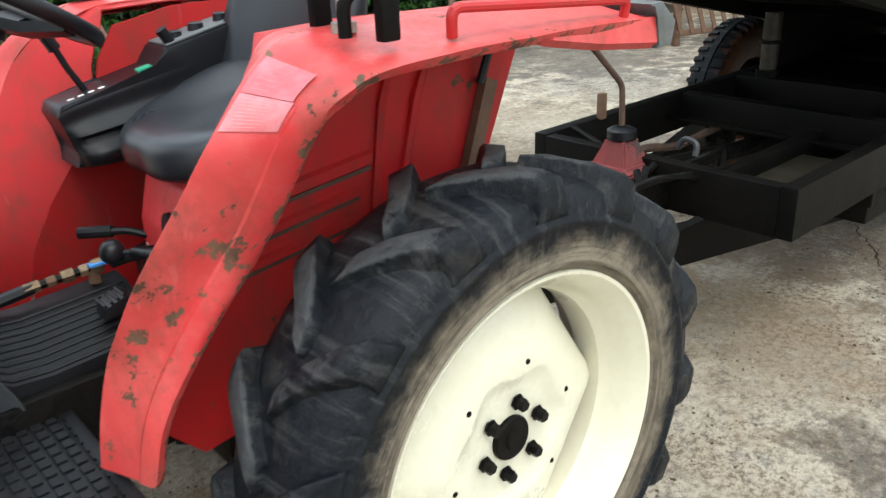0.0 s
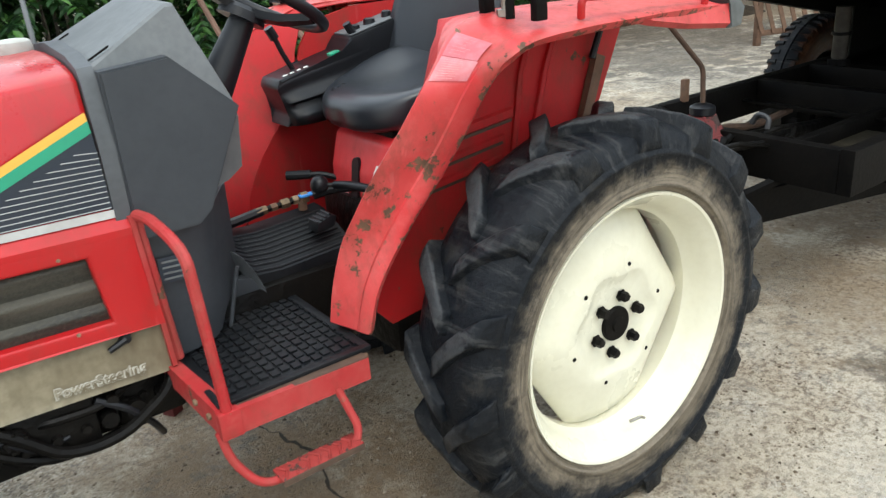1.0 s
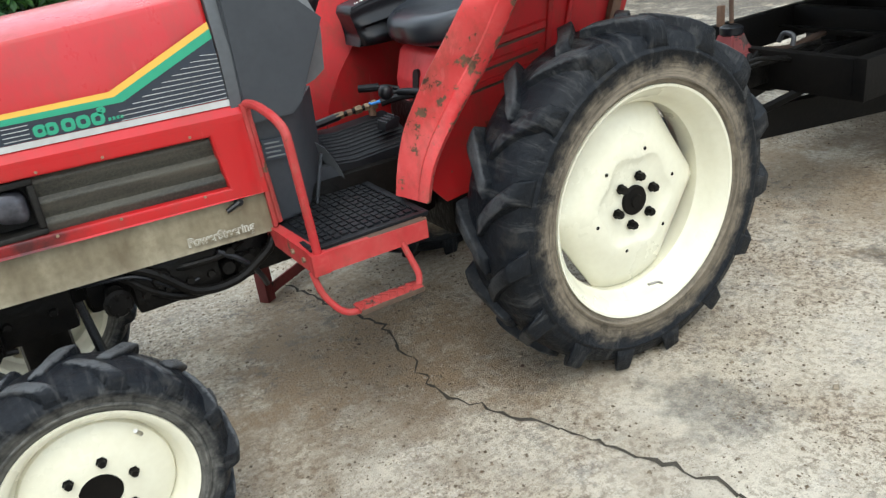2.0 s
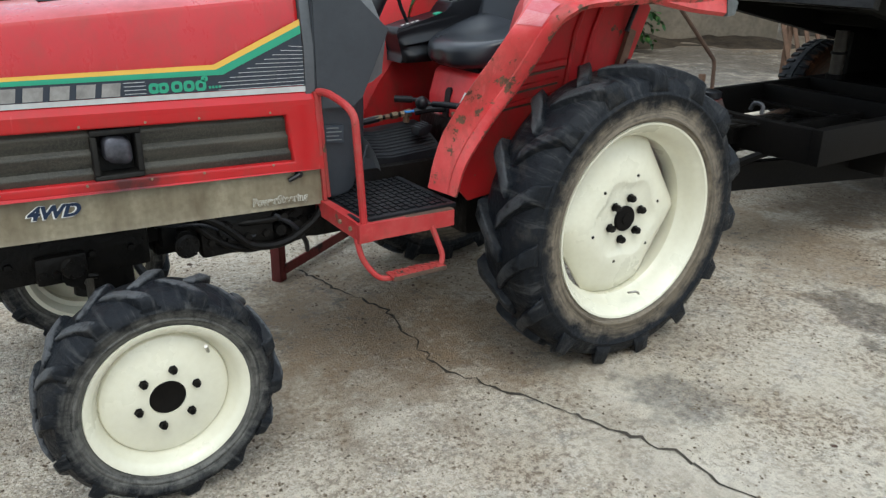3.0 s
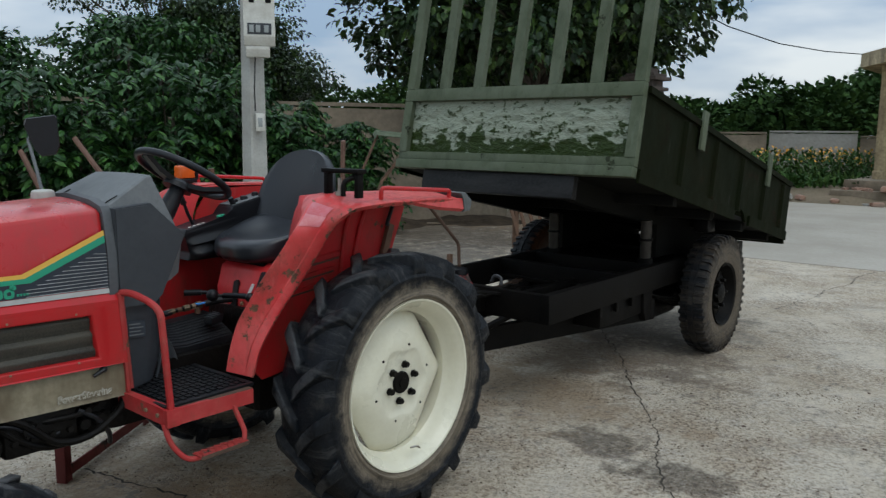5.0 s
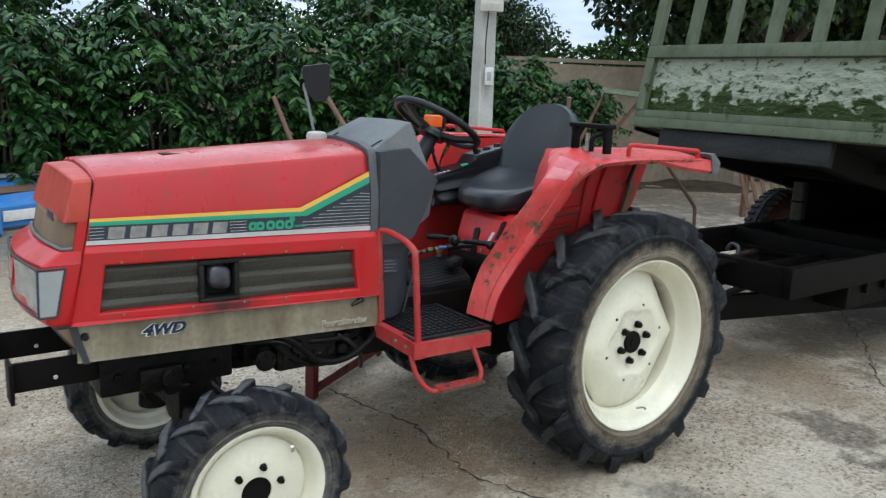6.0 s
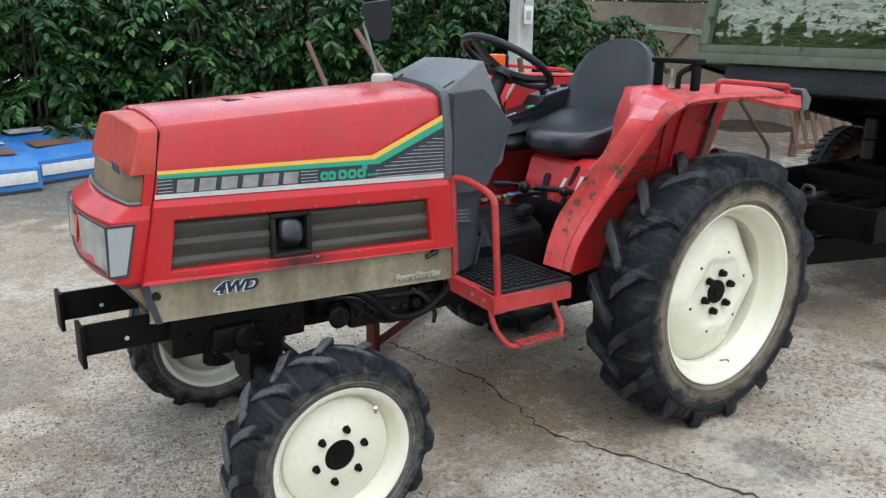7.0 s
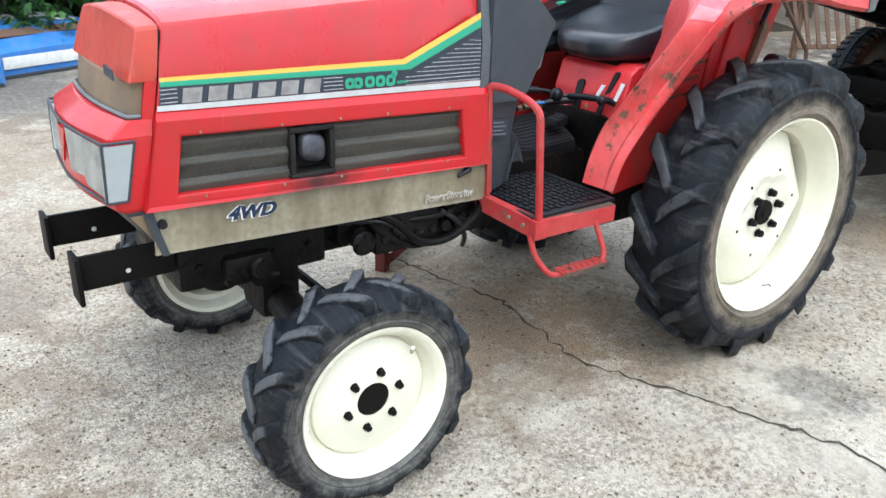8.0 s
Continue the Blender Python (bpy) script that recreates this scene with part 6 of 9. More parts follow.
    for x0, z0, x1, z1, w in ((-0.36, 0.945, -0.06, 0.975, 0.03), (-0.36, 0.895, -0.09, 0.925, 0.02), (-0.34, 0.85, -0.1, 0.875, 0.02)):
        bm = B()
        loft(bm, [[(x0, flip(0.321, s), z0), (x0, flip(0.331, s), z0 + w * 0.2), (x0, flip(0.331, s), z0 + w * 0.8), (x0, flip(0.321, s), z0 + w)], [(x1, flip(0.321, s), z1), (x1, flip(0.331, s), z1 + w * 0.2), (x1, flip(0.331, s), z1 + w * 0.8), (x1, flip(0.321, s), z1 + w)]])
        part("pressed_rib", bm, M_RED_DULL, fen)
        bm = B()
        loft(bm, [[(x0 - 0.004, flip(0.3225, s), z0 - 0.004), (x0 - 0.004, flip(0.3245, s), z0 - 0.007), (x0 - 0.004, flip(0.3245, s), z0), (x0 - 0.004, flip(0.3225, s), z0)], [(x1, flip(0.3225, s), z1 - 0.007), (x1, flip(0.3245, s), z1 - 0.007), (x1, flip(0.3235, s), z1), (x1, flip(0.3225, s), z1)]])
        part("rust_seam", bm, M_RUST_DARK, fen, "dark rusty seam")
    bm = B()
    box(bm, -0.368, -0.36, min(flip(0.322, s), flip(0.3255, s)), max(flip(0.322, s), flip(0.3255, s)), 0.845, 0.985)
    part("rust_seam", bm, M_RUST_DARK, fen, "dark rusty seam")
    bm = B()
    lathe_at(bm, -0.35, flip(0.331, s), 0.963, 0.007, 0.006, s, 10)
    part("bolt", bm, M_DULL_BOLT, fen, "rusty panel bolt")
    for pts in ([(0.02, 0.33, 1.2), (-0.03, 0.332, 1.08), (-0.06, 0.33, 0.9), (-0.05, 0.33, 0.8)], [(0.1, 0.33, 1.19), (0.05, 0.332, 1.08), (0.0, 0.33, 0.9)]):
        bm = B()
        tube(bm, [(x, flip(d - 0.004, s), z) for x, d, z in pts], 0.009, 6)
        part("fold", bm, M_RED_DULL, fen)
    bm = B()
    tube(bm, [(0.25, flip(0.34, s), 1.19), (0.2, flip(0.34, s), 1.08)], 0.009, 8)
    part("cable", bm, M_BLACK_PLASTIC, fen)
    bm = B()
    d0, d1 = Vector((0.215, 0, 1.09)), Vector((0.12, 0, 0.82))
    w = Vector((0.03, 0, -0.012))
    loft(bm, [[(p.x, flip(0.325, s), p.z), (p.x, flip(0.345, s), p.z), (p.x + w.x, flip(0.345, s), p.z + w.z), (p.x + w.x, flip(0.325, s), p.z + w.z)] for p in (d0, d1)])
    part("strap", bm, M_RUST, fen, "rusty brown strap")
    # hand rail
    bm = B()
    tube(bm, rounded([(-0.085, flip(0.58, s), 1.222), (-0.092, flip(0.588, s), 1.264), (0.305, flip(0.597, s), 1.236), (0.3, flip(0.59, s), 1.195)], 0.02), 0.0085, 10)
    part("hand_rail", bm, M_RED, fen, "red tube hand rail")
    # boxed lip below the rear end
    bm = B()
    loft(bm, [[(x, flip(0.604, s), zt), (x, flip(0.61, s), zb + 0.012), (x, flip(0.596, s), zb), (x, flip(0.5, s), zb + 0.008), (x, flip(0.5, s), zt)] for x, zt, zb in ((0.05, 1.207, 1.198), (0.1, 1.205, 1.184), (0.22, 1.203, 1.162), (0.384, 1.2, 1.143))])
    part("rear_lip", bm, M_RED_FENDER, fen, "boxed red lip with chipped edges")
    # rear lamp
    bm = B()
    prism(bm, [(0.352, 1.224), (0.388, 1.226), (0.434, 1.188), (0.424, 1.146), (0.38, 1.143), (0.38, 1.2)], flip(0.612, s), flip(0.49, s), 0.005)
    part("tail_lamp", bm, M_LAMP_HOUSING, fen, "grey tail lamp housing")
    # faded label on the broad outer face
    def on(u, k):
        i = min(int(k), len(line) - 3)
        t = k - i
        q = [Vector(line[n][1]).lerp(Vector(line[n][2]), u) for n in (i - 1, i, i + 1, i + 2)]
        return 0.5 * ((2 * q[1]) + (q[2] - q[0]) * t + (2 * q[0] - 5 * q[1] + 4 * q[2] - q[3]) * t * t + (3 * q[1] - q[0] - 3 * q[2] + q[3]) * t ** 3)
    def off(u, k, d):
        n = (on(u, k + 0.1) - on(u, k - 0.1)).cross(on(u + 0.1, k) - on(u - 0.1, k)).normalized()
        return mirror(on(u, k) + (n if n.y < 0 else -n) * d)
    def patch(u0, u1, v0, v1, d, n=6):
        bm = B()
        vs = [[bm.verts.new(off(u0 + (u1 - u0) * i / n, v0 + (v1 - v0) * j / n, d)) for i in range(n + 1)] for j in range(n + 1)]
        for j in range(n):
            for i in range(n):
                bm.faces.new((vs[j][i], vs[j][i + 1], vs[j + 1][i + 1], vs[j + 1][i]))
        return bm
    if s < 0:
        part("label", patch(0.06, 0.62, 9.22, 10.15, 0.0026, 12), M_MAUVE_LABEL, fen, "worn mauve warning label")
        part("label", patch(0.06, 0.64, 8.42, 9.2, 0.0026, 12), M_PINK_LABEL, fen, "faded pink warning label")
        for j in range(9):
            v0 = 8.5 + 0.075 * j
            part("label_bar", patch(0.13, 0.4 + 0.03 * (j % 3), v0, v0 + 0.016, 0.0029, 3), M_PALE_PINK, fen, "pale unreadable label line")
        for j in range(6):
            v0 = 9.34 + 0.13 * j
            part("label_bar", patch(0.14, 0.32 + 0.05 * (j % 3), v0, v0 + 0.016, 0.0029, 3), M_MAUVE_PRINT, fen, "faint unreadable label line")
    else:
        part("label", patch(0.15, 0.6, 7.4, 8.2, 0.0045), M_MAUVE_LABEL, fen, "worn greyish label")
    return fen


for s in (-1, 1):
    fender(s)

# amber lamp on the far fender
bm = B()
box(bm, -0.27, -0.2, 0.47, 0.54, 1.245, 1.262, 0.004)
box(bm, -0.205, -0.19, 0.475, 0.535, 1.255, 1.315, 0.004)
mount = part("indicator_mount", bm, M_BLACK_PLASTIC, tractor, "black indicator mount")
bm = B()
box(bm, -0.275, -0.206, 0.475, 0.535, 1.262, 1.318, 0.008, 3)
part("indicator_lens", bm, M_AMBER, mount, "orange indicator lens")

bm = B()
tube(bm, rounded([(-0.07, 0.5, 1.17), (-0.085, 0.5, 1.2), (-0.1, 0.5, 1.25), (-0.11, 0.5, 1.3)], 0.02), 0.013, 8)
part("frame_pin", bm, M_RUST, tractor, "rusty pin of the folded frame")

# black folding-frame foot on the near fender
bm = B()
for y in (-0.36, -0.52):
    box(bm, -0.208, -0.178, y - 0.012, y + 0.008, 1.23, 1.325, 0.004)
box(bm, -0.216, -0.17, -0.54, -0.345, 1.318, 1.335, 0.005)
foot = part("frame_foot", bm, M_BLACK_IRON, tractor, "black iron frame foot bolted on the fender")
bm = B()
tube(bm, [(-0.2, -0.43, 1.235), (-0.2, -0.43, 1.3)], 0.009, 10)
lathe(bm, [(0.02, 1.236), (0.02, 1.25), (0.014, 1.25)], 6, "z")
for v in bm.verts[-18:]:
    v.co.x -= 0.2
    v.co.y -= 0.43
part("bolt", bm, M_STEEL, foot, "steel bolt")
bm = B()
tube(bm, rounded([(-0.24, -0.49, 1.238), (-0.24, -0.49, 1.29), (-0.19, -0.51, 1.31)], 0.02), 0.0095, 10)
part("pin", bm, M_BLACK_IRON, foot)


# ---- footplate, steps and guard rail ----
bm = B()
box(bm, -0.925, -0.6, -0.41, -0.01, 0.585, 0.598, 0.003)
part("footplate", bm, M_RUST, tractor, "rusty footplate edge")
bm = B()
box(bm, -0.945, -0.45, 0.16, 0.515, 0.585, 0.598, 0.003)
part("footplate", bm, M_RUST, tractor)


def mat():
    bm = B()
    prism(bm, [(-0.93, 0.6), (-0.59, 0.6), (-0.59, 0.607), (-0.93, 0.607)], -0.405, -0.02, 0.002)
    mat_ob = part("rubber_mat", bm, M_RUBBER_MAT, tractor, "black studded rubber mat")
    bm = B()
    rnd = random.Random(2)
    for i in range(13):
        for j in range(12):
            x, y = -0.895 + i * 0.0235, -0.375 + j * 0.0295 + (0.006 if i % 2 else 0)
            k = rnd.uniform(-0.0008, 0.0008)
            box(bm, x, x + 0.0165, y, y + 0.021, 0.6065, 0.612 + k, 0.0)
    for x0, x1, y0, y1 in ((-0.93, -0.59, -0.407, -0.39), (-0.61, -0.59, -0.39, -0.02), (-0.93, -0.915, -0.39, -0.02)):
        box(bm, x0, x1, y0, y1, 0.6065, 0.613, 0.002)
    tagged(part("mat_stud", bm, M_RUBBER_MAT, mat_ob), kind="stuff")
    # raised tunnel with a ribbed mat over it
    bm = B()
    prof = [(-0.025, 0.605), (-0.032, 0.64), (-0.028, 0.672), (-0.012, 0.684), (0.05, 0.712), (0.11, 0.735), (0.16, 0.738), (0.19, 0.72), (0.205, 0.69), (0.215, 0.605)]
    loft(bm, [[(x, y, z + dz) for y, z in prof] for x, dz in ((-0.7, 0.03), (-0.66, 0.006), (-0.6, 0.0), (-0.4, 0.012))])
    tun = part("tunnel_mat", bm, M_RUBBER_MAT, tractor, "black ribbed rubber tunnel mat")
    bm = B()
    for k in range(9):
        y = -0.02 + k * 0.0155
        z = np.interp(y, [p[0] for p in prof], [p[1] for p in prof])
        tube(bm, [(-0.698, y, z + 0.03), (-0.66, y, z + 0.006), (-0.6, y, z), (-0.41, y, z + 0.012)], 0.0036, 6)
    tagged(part("mat_rib", bm, M_RUBBER_MAT, tun), kind="stuff")
    bm = B()
    prism(bm, [(-0.795, 0.608), (-0.652, 0.608), (-0.66, 0.655), (-0.695, 0.69), (-0.74, 0.69), (-0.8, 0.73)], -0.045, -0.02, 0.004)
    part("pedal_bracket", bm, M_GREY_PLASTIC, tractor, "dark grey panel in front of the tunnel", sharp=50)
    bm = B()
    rows = [[(x, y, z) for y in (-0.052, -0.045, -0.03)] for x, z in ((-0.735, 0.775), (-0.705, 0.745), (-0.682, 0.705), (-0.665, 0.665), (-0.652, 0.612))]
    rows = [[(x - 0.009 * k, y, z - 0.006 * k) for k, (x, y, z) in enumerate(r)] for r in rows]
    sheet(bm, rows, 0.003)
    part("torn_flap", bm, M_GREY_BAND, tractor, "torn grey edge of the panel", sharp=60)
    bm = B()
    tube(bm, [(-0.735, -0.1, 0.747), (-0.752, -0.1, 0.69), (-0.775, -0.102, 0.612)], 0.005, 8)
    part("pedal_arm", bm, M_GREY_PLASTIC, tractor, "worn grey pedal arm")
    bm = B()
    prism(bm, [(-0.49, 0.732), (-0.44, 0.738), (-0.43, 0.764), (-0.445, 0.77), (-0.485, 0.756)], -0.02, 0.03, 0.004)
    for k in range(4):
        tube(bm, [(-0.484 + k * 0.012, -0.018, 0.759 + k * 0.004), (-0.484 + k * 0.012, 0.028, 0.759 + k * 0.004)], 0.003, 6)
    part("foot_pedal", bm, M_BLACK_PLASTIC, tractor, "ribbed black foot pedal")


mat()


def step_frame():
    bm = B()
    loft(bm, [[(-0.955, -0.165, 0.575), (-0.93, -0.165, 0.575), (-0.93, -0.165, 0.625), (-0.955, -0.165, 0.625)], [(-0.935, -0.43, 0.553), (-0.9, -0.43, 0.553), (-0.9, -0.43, 0.606), (-0.935, -0.43, 0.606)]])
    loft(bm, [[(-0.9, -0.43, 0.553), (-0.9, -0.43, 0.606), (-0.9, -0.415, 0.606), (-0.9, -0.415, 0.553)], [(-0.612, -0.43, 0.55), (-0.612, -0.43, 0.6), (-0.612, -0.415, 0.6), (-0.612, -0.415, 0.55)]])
    box(bm, -0.94, -0.896, -0.433, -0.41, 0.551, 0.608, 0.003)
    fr = part("step_frame", bm, M_RED_STEP, tractor, "red step frame with chipped paint")
    bm = B()
    box(bm, -0.9, -0.612, -0.428, -0.392, 0.5985, 0.6035, 0.002)
    part("step_flange", bm, M_RUST_DARK, fr, "bare rusty flange")
    for y, z in ((-0.32, 0.589), (-0.378, 0.583)):
        bm = B()
        x = -0.955 + (-0.165 - y) * 0.0755
        loft(bm, [[(x + dx, y + r * math.cos(a), z + r * math.sin(a)) for a in [math.pi / 4 * k for k in range(8)]] for dx, r in ((0.001, 0.0075), (-0.005, 0.0075), (-0.0062, 0.006))])
        part("bolt", bm, M_DULL_BOLT, fr, "dull rusty bolt")
    # guard rail: flat bar up, bent tube over and down
    bm = B()
    tube(bm, rounded([(-0.925, -0.195, 0.63), (-0.948, -0.203, 0.93), (-0.95, -0.21, 0.955), (-0.94, -0.26, 0.957), (-0.933, -0.35, 0.941), (-0.929, -0.402, 0.917), (-0.918, -0.42, 0.6)], 0.034, 5), 0.0112, 10)
    part("guard_rail", bm, M_RED_STEP, tractor, "red tube guard rail")
    bm = B()
    loft(bm, [[(-0.945, -0.185, 0.625), (-0.945, -0.215, 0.625), (-0.935, -0.215, 0.625), (-0.935, -0.185, 0.625)], [(-0.965, -0.19, 0.955), (-0.965, -0.222, 0.955), (-0.955, -0.222, 0.955), (-0.955, -0.19, 0.955)]])
    part("rail_post", bm, M_RED_STEP, tractor, "flat red rail post")
    # lower step
    bm = B()
    tube(bm, rounded([(-0.937, -0.408, 0.56), (-0.93, -0.425, 0.5), (-0.89, -0.455, 0.437), (-0.68, -0.46, 0.436), (-0.668, -0.455, 0.47), (-0.69, -0.425, 0.56)], 0.035, 5), 0.0088, 10)
    lower = part("step_hoop", bm, M_RED_STEP, tractor, "bent red tube of the lower step")
    bm = B()
    box(bm, -0.858, -0.675, -0.484, -0.434, 0.444, 0.449, 0.002)
    tread = part("step_tread", bm, M_RED_TREAD, lower, "worn red step tread")
    bm = B()
    box(bm, -0.858, -0.675, -0.4865, -0.4842, 0.436, 0.449, 0.0006)
    part("tread_edge", bm, M_RUST_DARK, tread, "dark worn tread edge")
    for k in range(7):
        x = -0.85 + k * 0.024
        bm = B()
        tube(bm, [(x, -0.482, 0.4495), (x + 0.012, -0.459, 0.4505), (x, -0.437, 0.4495)], 0.0032, 6)
        part("chevron", bm, M_RED_TREAD, tread)


step_frame()


# ---- driver's place ----
def seat():
    base = place("seat", None, tractor, "black vinyl bucket seat", (-0.2, YC, 1.0))
    bm = B()
    rings = []
    n_t, n_p = 64, 22
    for i in range(n_p + 1):
        f = radians(-86 + 172 * i / n_p)
        ring = []
        for j in range(n_t):
            t = 2 * math.pi * j / n_t
            c, q = math.cos(t), math.sin(t)
            k = (abs(c) ** 2.6 + abs(q) ** 2.6) ** (-1 / 2.6)
            rad = math.cos(f) ** 0.42
            x, y = 0.21 * c * k * rad, 0.208 * q * k * rad * (1.0 - 0.1 * max(0, -c))
            z = 0.058 * math.copysign(abs(math.sin(f)) ** 0.75, math.sin(f))
            edge = (y / 0.208) ** 2
            if z > 0:
                z += 0.036 * edge * edge - 0.026 * (1 - edge) * (1 - (x / 0.21) ** 2)
            # the front rolls down, with a soft crease in the middle
            z -= 0.012 * max(0.0, -x / 0.21) ** 3
            x += 0.009 * max(0.0, -x / 0.21) ** 2 * math.exp(-(y / 0.03) ** 2) * (0.3 if z > 0 else 1.0)
            ring.append((-0.15 + x, YC + y, 1.006 + z + (0.06 + 0.07 * min(1.0, edge)) * max(0.0, (x + 0.07) / 0.28) ** 1.6))
        rings.append(ring)
    loft(bm, rings)
    part("cushion", bm, M_VINYL, base, "black vinyl seat cushion", sharp=80)
    bm = B()
    rings = []
    for t, w in ((0.0, 0.14), (0.08, 0.165), (0.2, 0.188), (0.35, 0.202), (0.5, 0.206), (0.62, 0.2), (0.73, 0.186), (0.82, 0.165), (0.89, 0.138), (0.94, 0.108), (0.975, 0.075), (0.995, 0.035), (1.0, 0.012)):
        z, x = 1.012 + 0.38 * t, -0.028 + 0.085 * t
        wrap = 0.06 * (1 - t ** 2.5)
        thick = 0.075 * (1 - t ** 3) ** 0.5 + 0.012
        front = [(q, -wrap * abs(q) ** 2.6 + 0.02 * (1 - t) * (1 - q * q)) for q in (-0.96, -0.85, -0.68, -0.48, -0.25, 0.0, 0.25, 0.48, 0.68, 0.85, 0.96)]
        back = [(q, -wrap * abs(q) ** 2.6 + thick * (1 - q ** 4) ** 0.5 + 0.012) for q in (1.0, 0.93, 0.7, 0.35, 0.0, -0.35, -0.7, -0.93, -1.0)]
        rings.append([(x + dx, YC + q * w * 1.1, z - 0.02 * (1 - t) * q * q) for q, dx in front + back])
    loft(bm, rings)
    part("backrest", bm, M_VINYL, base, "curved black vinyl backrest", sharp=70)
    bm = B()
    box(bm, -0.28, -0.05, YC - 0.13, YC + 0.13, 0.93, 0.955, 0.006)
    part("seat_base", bm, M_BLACK_IRON, base)
    bm = B()
    tube(bm, [(-0.06, -0.12, 1.06), (-0.04, -0.13, 1.09)], 0.01, 8)
    tube(bm, rounded([(-0.06, -0.12, 1.06), (-0.08, -0.135, 1.085), (-0.05, -0.14, 1.1)], 0.01), 0.004, 6)
    part("adjuster", bm, M_STEEL, base, "small steel adjuster")


seat()


def cockpit():
    bm = B()
    prism(bm, [(-0.33, 0.68), (-0.325, 0.84), (-0.3, 0.925), (-0.265, 0.95), (-0.1, 0.945), (0.1, 0.93), (0.1, 0.68)], -0.165, 0.175, 0.012, 3)
    house = part("gearbox_cover", bm, M_RED_COVER_LIT, tractor, "red gearbox cover under the seat")
    face = lambda z: -0.33 + max(0.0, z - 0.68) * 0.03 + max(0.0, z - 0.84) * 0.26
    for (ya, za), (yb, zb), k in (((0.042, 0.862), (0.05, 0.778), 0.0165), ((-0.108, 0.915), (-0.06, 0.776), 0.0105)):
        bm = B()
        ring = []
        for j in range(20):
            a = 2 * math.pi * (j + 0.5) / 20
            cy, cz = (ya, za) if math.sin(a) > 0 else (yb, zb)
            ring.append((cy + k * math.cos(a), cz + k * math.sin(a)))
        loft(bm, [[(face(z) + d, y, z) for y, z in ring] for d in (0.006, -0.0085)])
        part("lever_slot", bm, M_BLACK_PLASTIC, house, "dark lever slot")
    for y0, y1, z0, z1 in ((-0.036, -0.06, 0.832, 0.874), (-0.122, -0.142, 0.832, 0.892)):
        bm = B()
        plate(bm, [(face(z0) - 0.0035, y0, z0), (face(z0) - 0.0035, y0 - 0.016, z0), (face(z1) - 0.0035, y1 - 0.012, z1), (face(z1) - 0.0035, y1 + 0.006, z1)], -0.002, "x")
        part("decal", bm, M_WHITE, house, "small white decal")
    bm = B()
    plate(bm, [(face(0.76) - 0.003, 0.155, 0.776), (face(0.76) - 0.003, 0.09, 0.758), (face(0.76) - 0.003, 0.085, 0.774), (face(0.77) - 0.003, 0.15, 0.792)], -0.002, "x")
    part("decal", bm, M_PALE_PINK, house, "torn pale label")
    bm = B()
    lathe_at(bm, face(0.79) - 0.004, 0.0, 0.79, 0.009, 0.006, -1, 10)
    part("bolt", bm, M_DULL_BOLT, house, "dull bolt")
    # a lever that lies across both slots, with a round knob
    bm = B()
    tube(bm, [(-0.428, 0.045, 0.83), (-0.4, 0.022, 0.828)], 0.006, 8)
    tube(bm, [(-0.402, 0.022, 0.828), (-0.385, -0.02, 0.832), (-0.375, -0.1, 0.838)], 0.011, 12)
    tube(bm, [(-0.375, -0.095, 0.838), (-0.34, -0.115, 0.83), (-0.32, -0.12, 0.82)], 0.012, 10)
    lever = part("gear_lever", bm, M_BLACK_PLASTIC, tractor, "short black gear lever")
    for p, r in (((-0.432, 0.05, 0.831), 0.024), ((-0.372, -0.108, 0.834), 0.018)):
        bm = B()
        lathe(bm, [(r * math.cos(a), r * math.sin(a)) for a in [math.pi * (k / 10 - 0.5) for k in range(1, 10)]], 18, "z")
        part("knob", bm, M_BLACK_PLASTIC, lever, "round black knob", at=p)
    bm = B()
    tube(bm, rounded([(-0.32, 0.16, 0.8), (-0.35, 0.19, 0.812), (-0.38, 0.21, 0.813)], 0.03), 0.008, 8)
    tube(bm, [(-0.375, 0.208, 0.813), (-0.428, 0.25, 0.813)], 0.013, 10)
    part("side_lever", bm, M_BLACK_PLASTIC, tractor, "black-gripped side lever")
    # hydraulic line with a small blue-handled valve
    bm = B()
    tube(bm, rounded([(-0.8, 0.1, 0.775), (-0.66, 0.14, 0.76), (-0.56, 0.14, 0.772)], 0.04), 0.013, 8)
    part("hose", bm, M_BLACK_PLASTIC, tractor, "black hydraulic hose")
    bm = B()
    tube(bm, rounded([(-0.42, 0.12, 0.785), (-0.38, 0.1, 0.795), (-0.33, 0.06, 0.8)], 0.04), 0.013, 8)
    part("hose", bm, M_BLACK_PLASTIC, tractor, "black hydraulic hose")
    bm = B()
    tube(bm, [(-0.57, 0.14, 0.772), (-0.43, 0.125, 0.784)], 0.0085, 8)
    valve = part("pipe_fitting", bm, M_GREASE, tractor, "dirty pipe with brass fittings")
    for x, r, w, m_ in ((-0.575, 0.0125, 0.028, M_BRASS), (-0.535, 0.011, 0.016, M_RUST), (-0.508, 0.014, 0.022, M_BRASS), (-0.475, 0.0125, 0.014, M_DULL_BOLT), (-0.452, 0.016, 0.018, M_BRASS)):
        bm = B()
        y, z = 0.14 - (x + 0.57) * 0.107, 0.772 + (x + 0.57) * 0.086
        tube(bm, [(x, y, z), (x + w, y - w * 0.107, z + w * 0.086)], r, 6)
        part("pipe_nut", bm, m_, valve, "aged pipe nut")
    bm = B()
    tube(bm, [(-0.45, 0.128, 0.75), (-0.45, 0.128, 0.79)], 0.012, 8)
    part("valve_body", bm, M_RUST, valve, "rusty valve body")
    bm = B()
    box(bm, -0.46, -0.4, 0.11, 0.13, 0.786, 0.793, 0.003)
    part("valve_handle", bm, M_BLUE_HANDLE, valve, "bright blue valve handle")
    # control console on the far side
    bm = B()
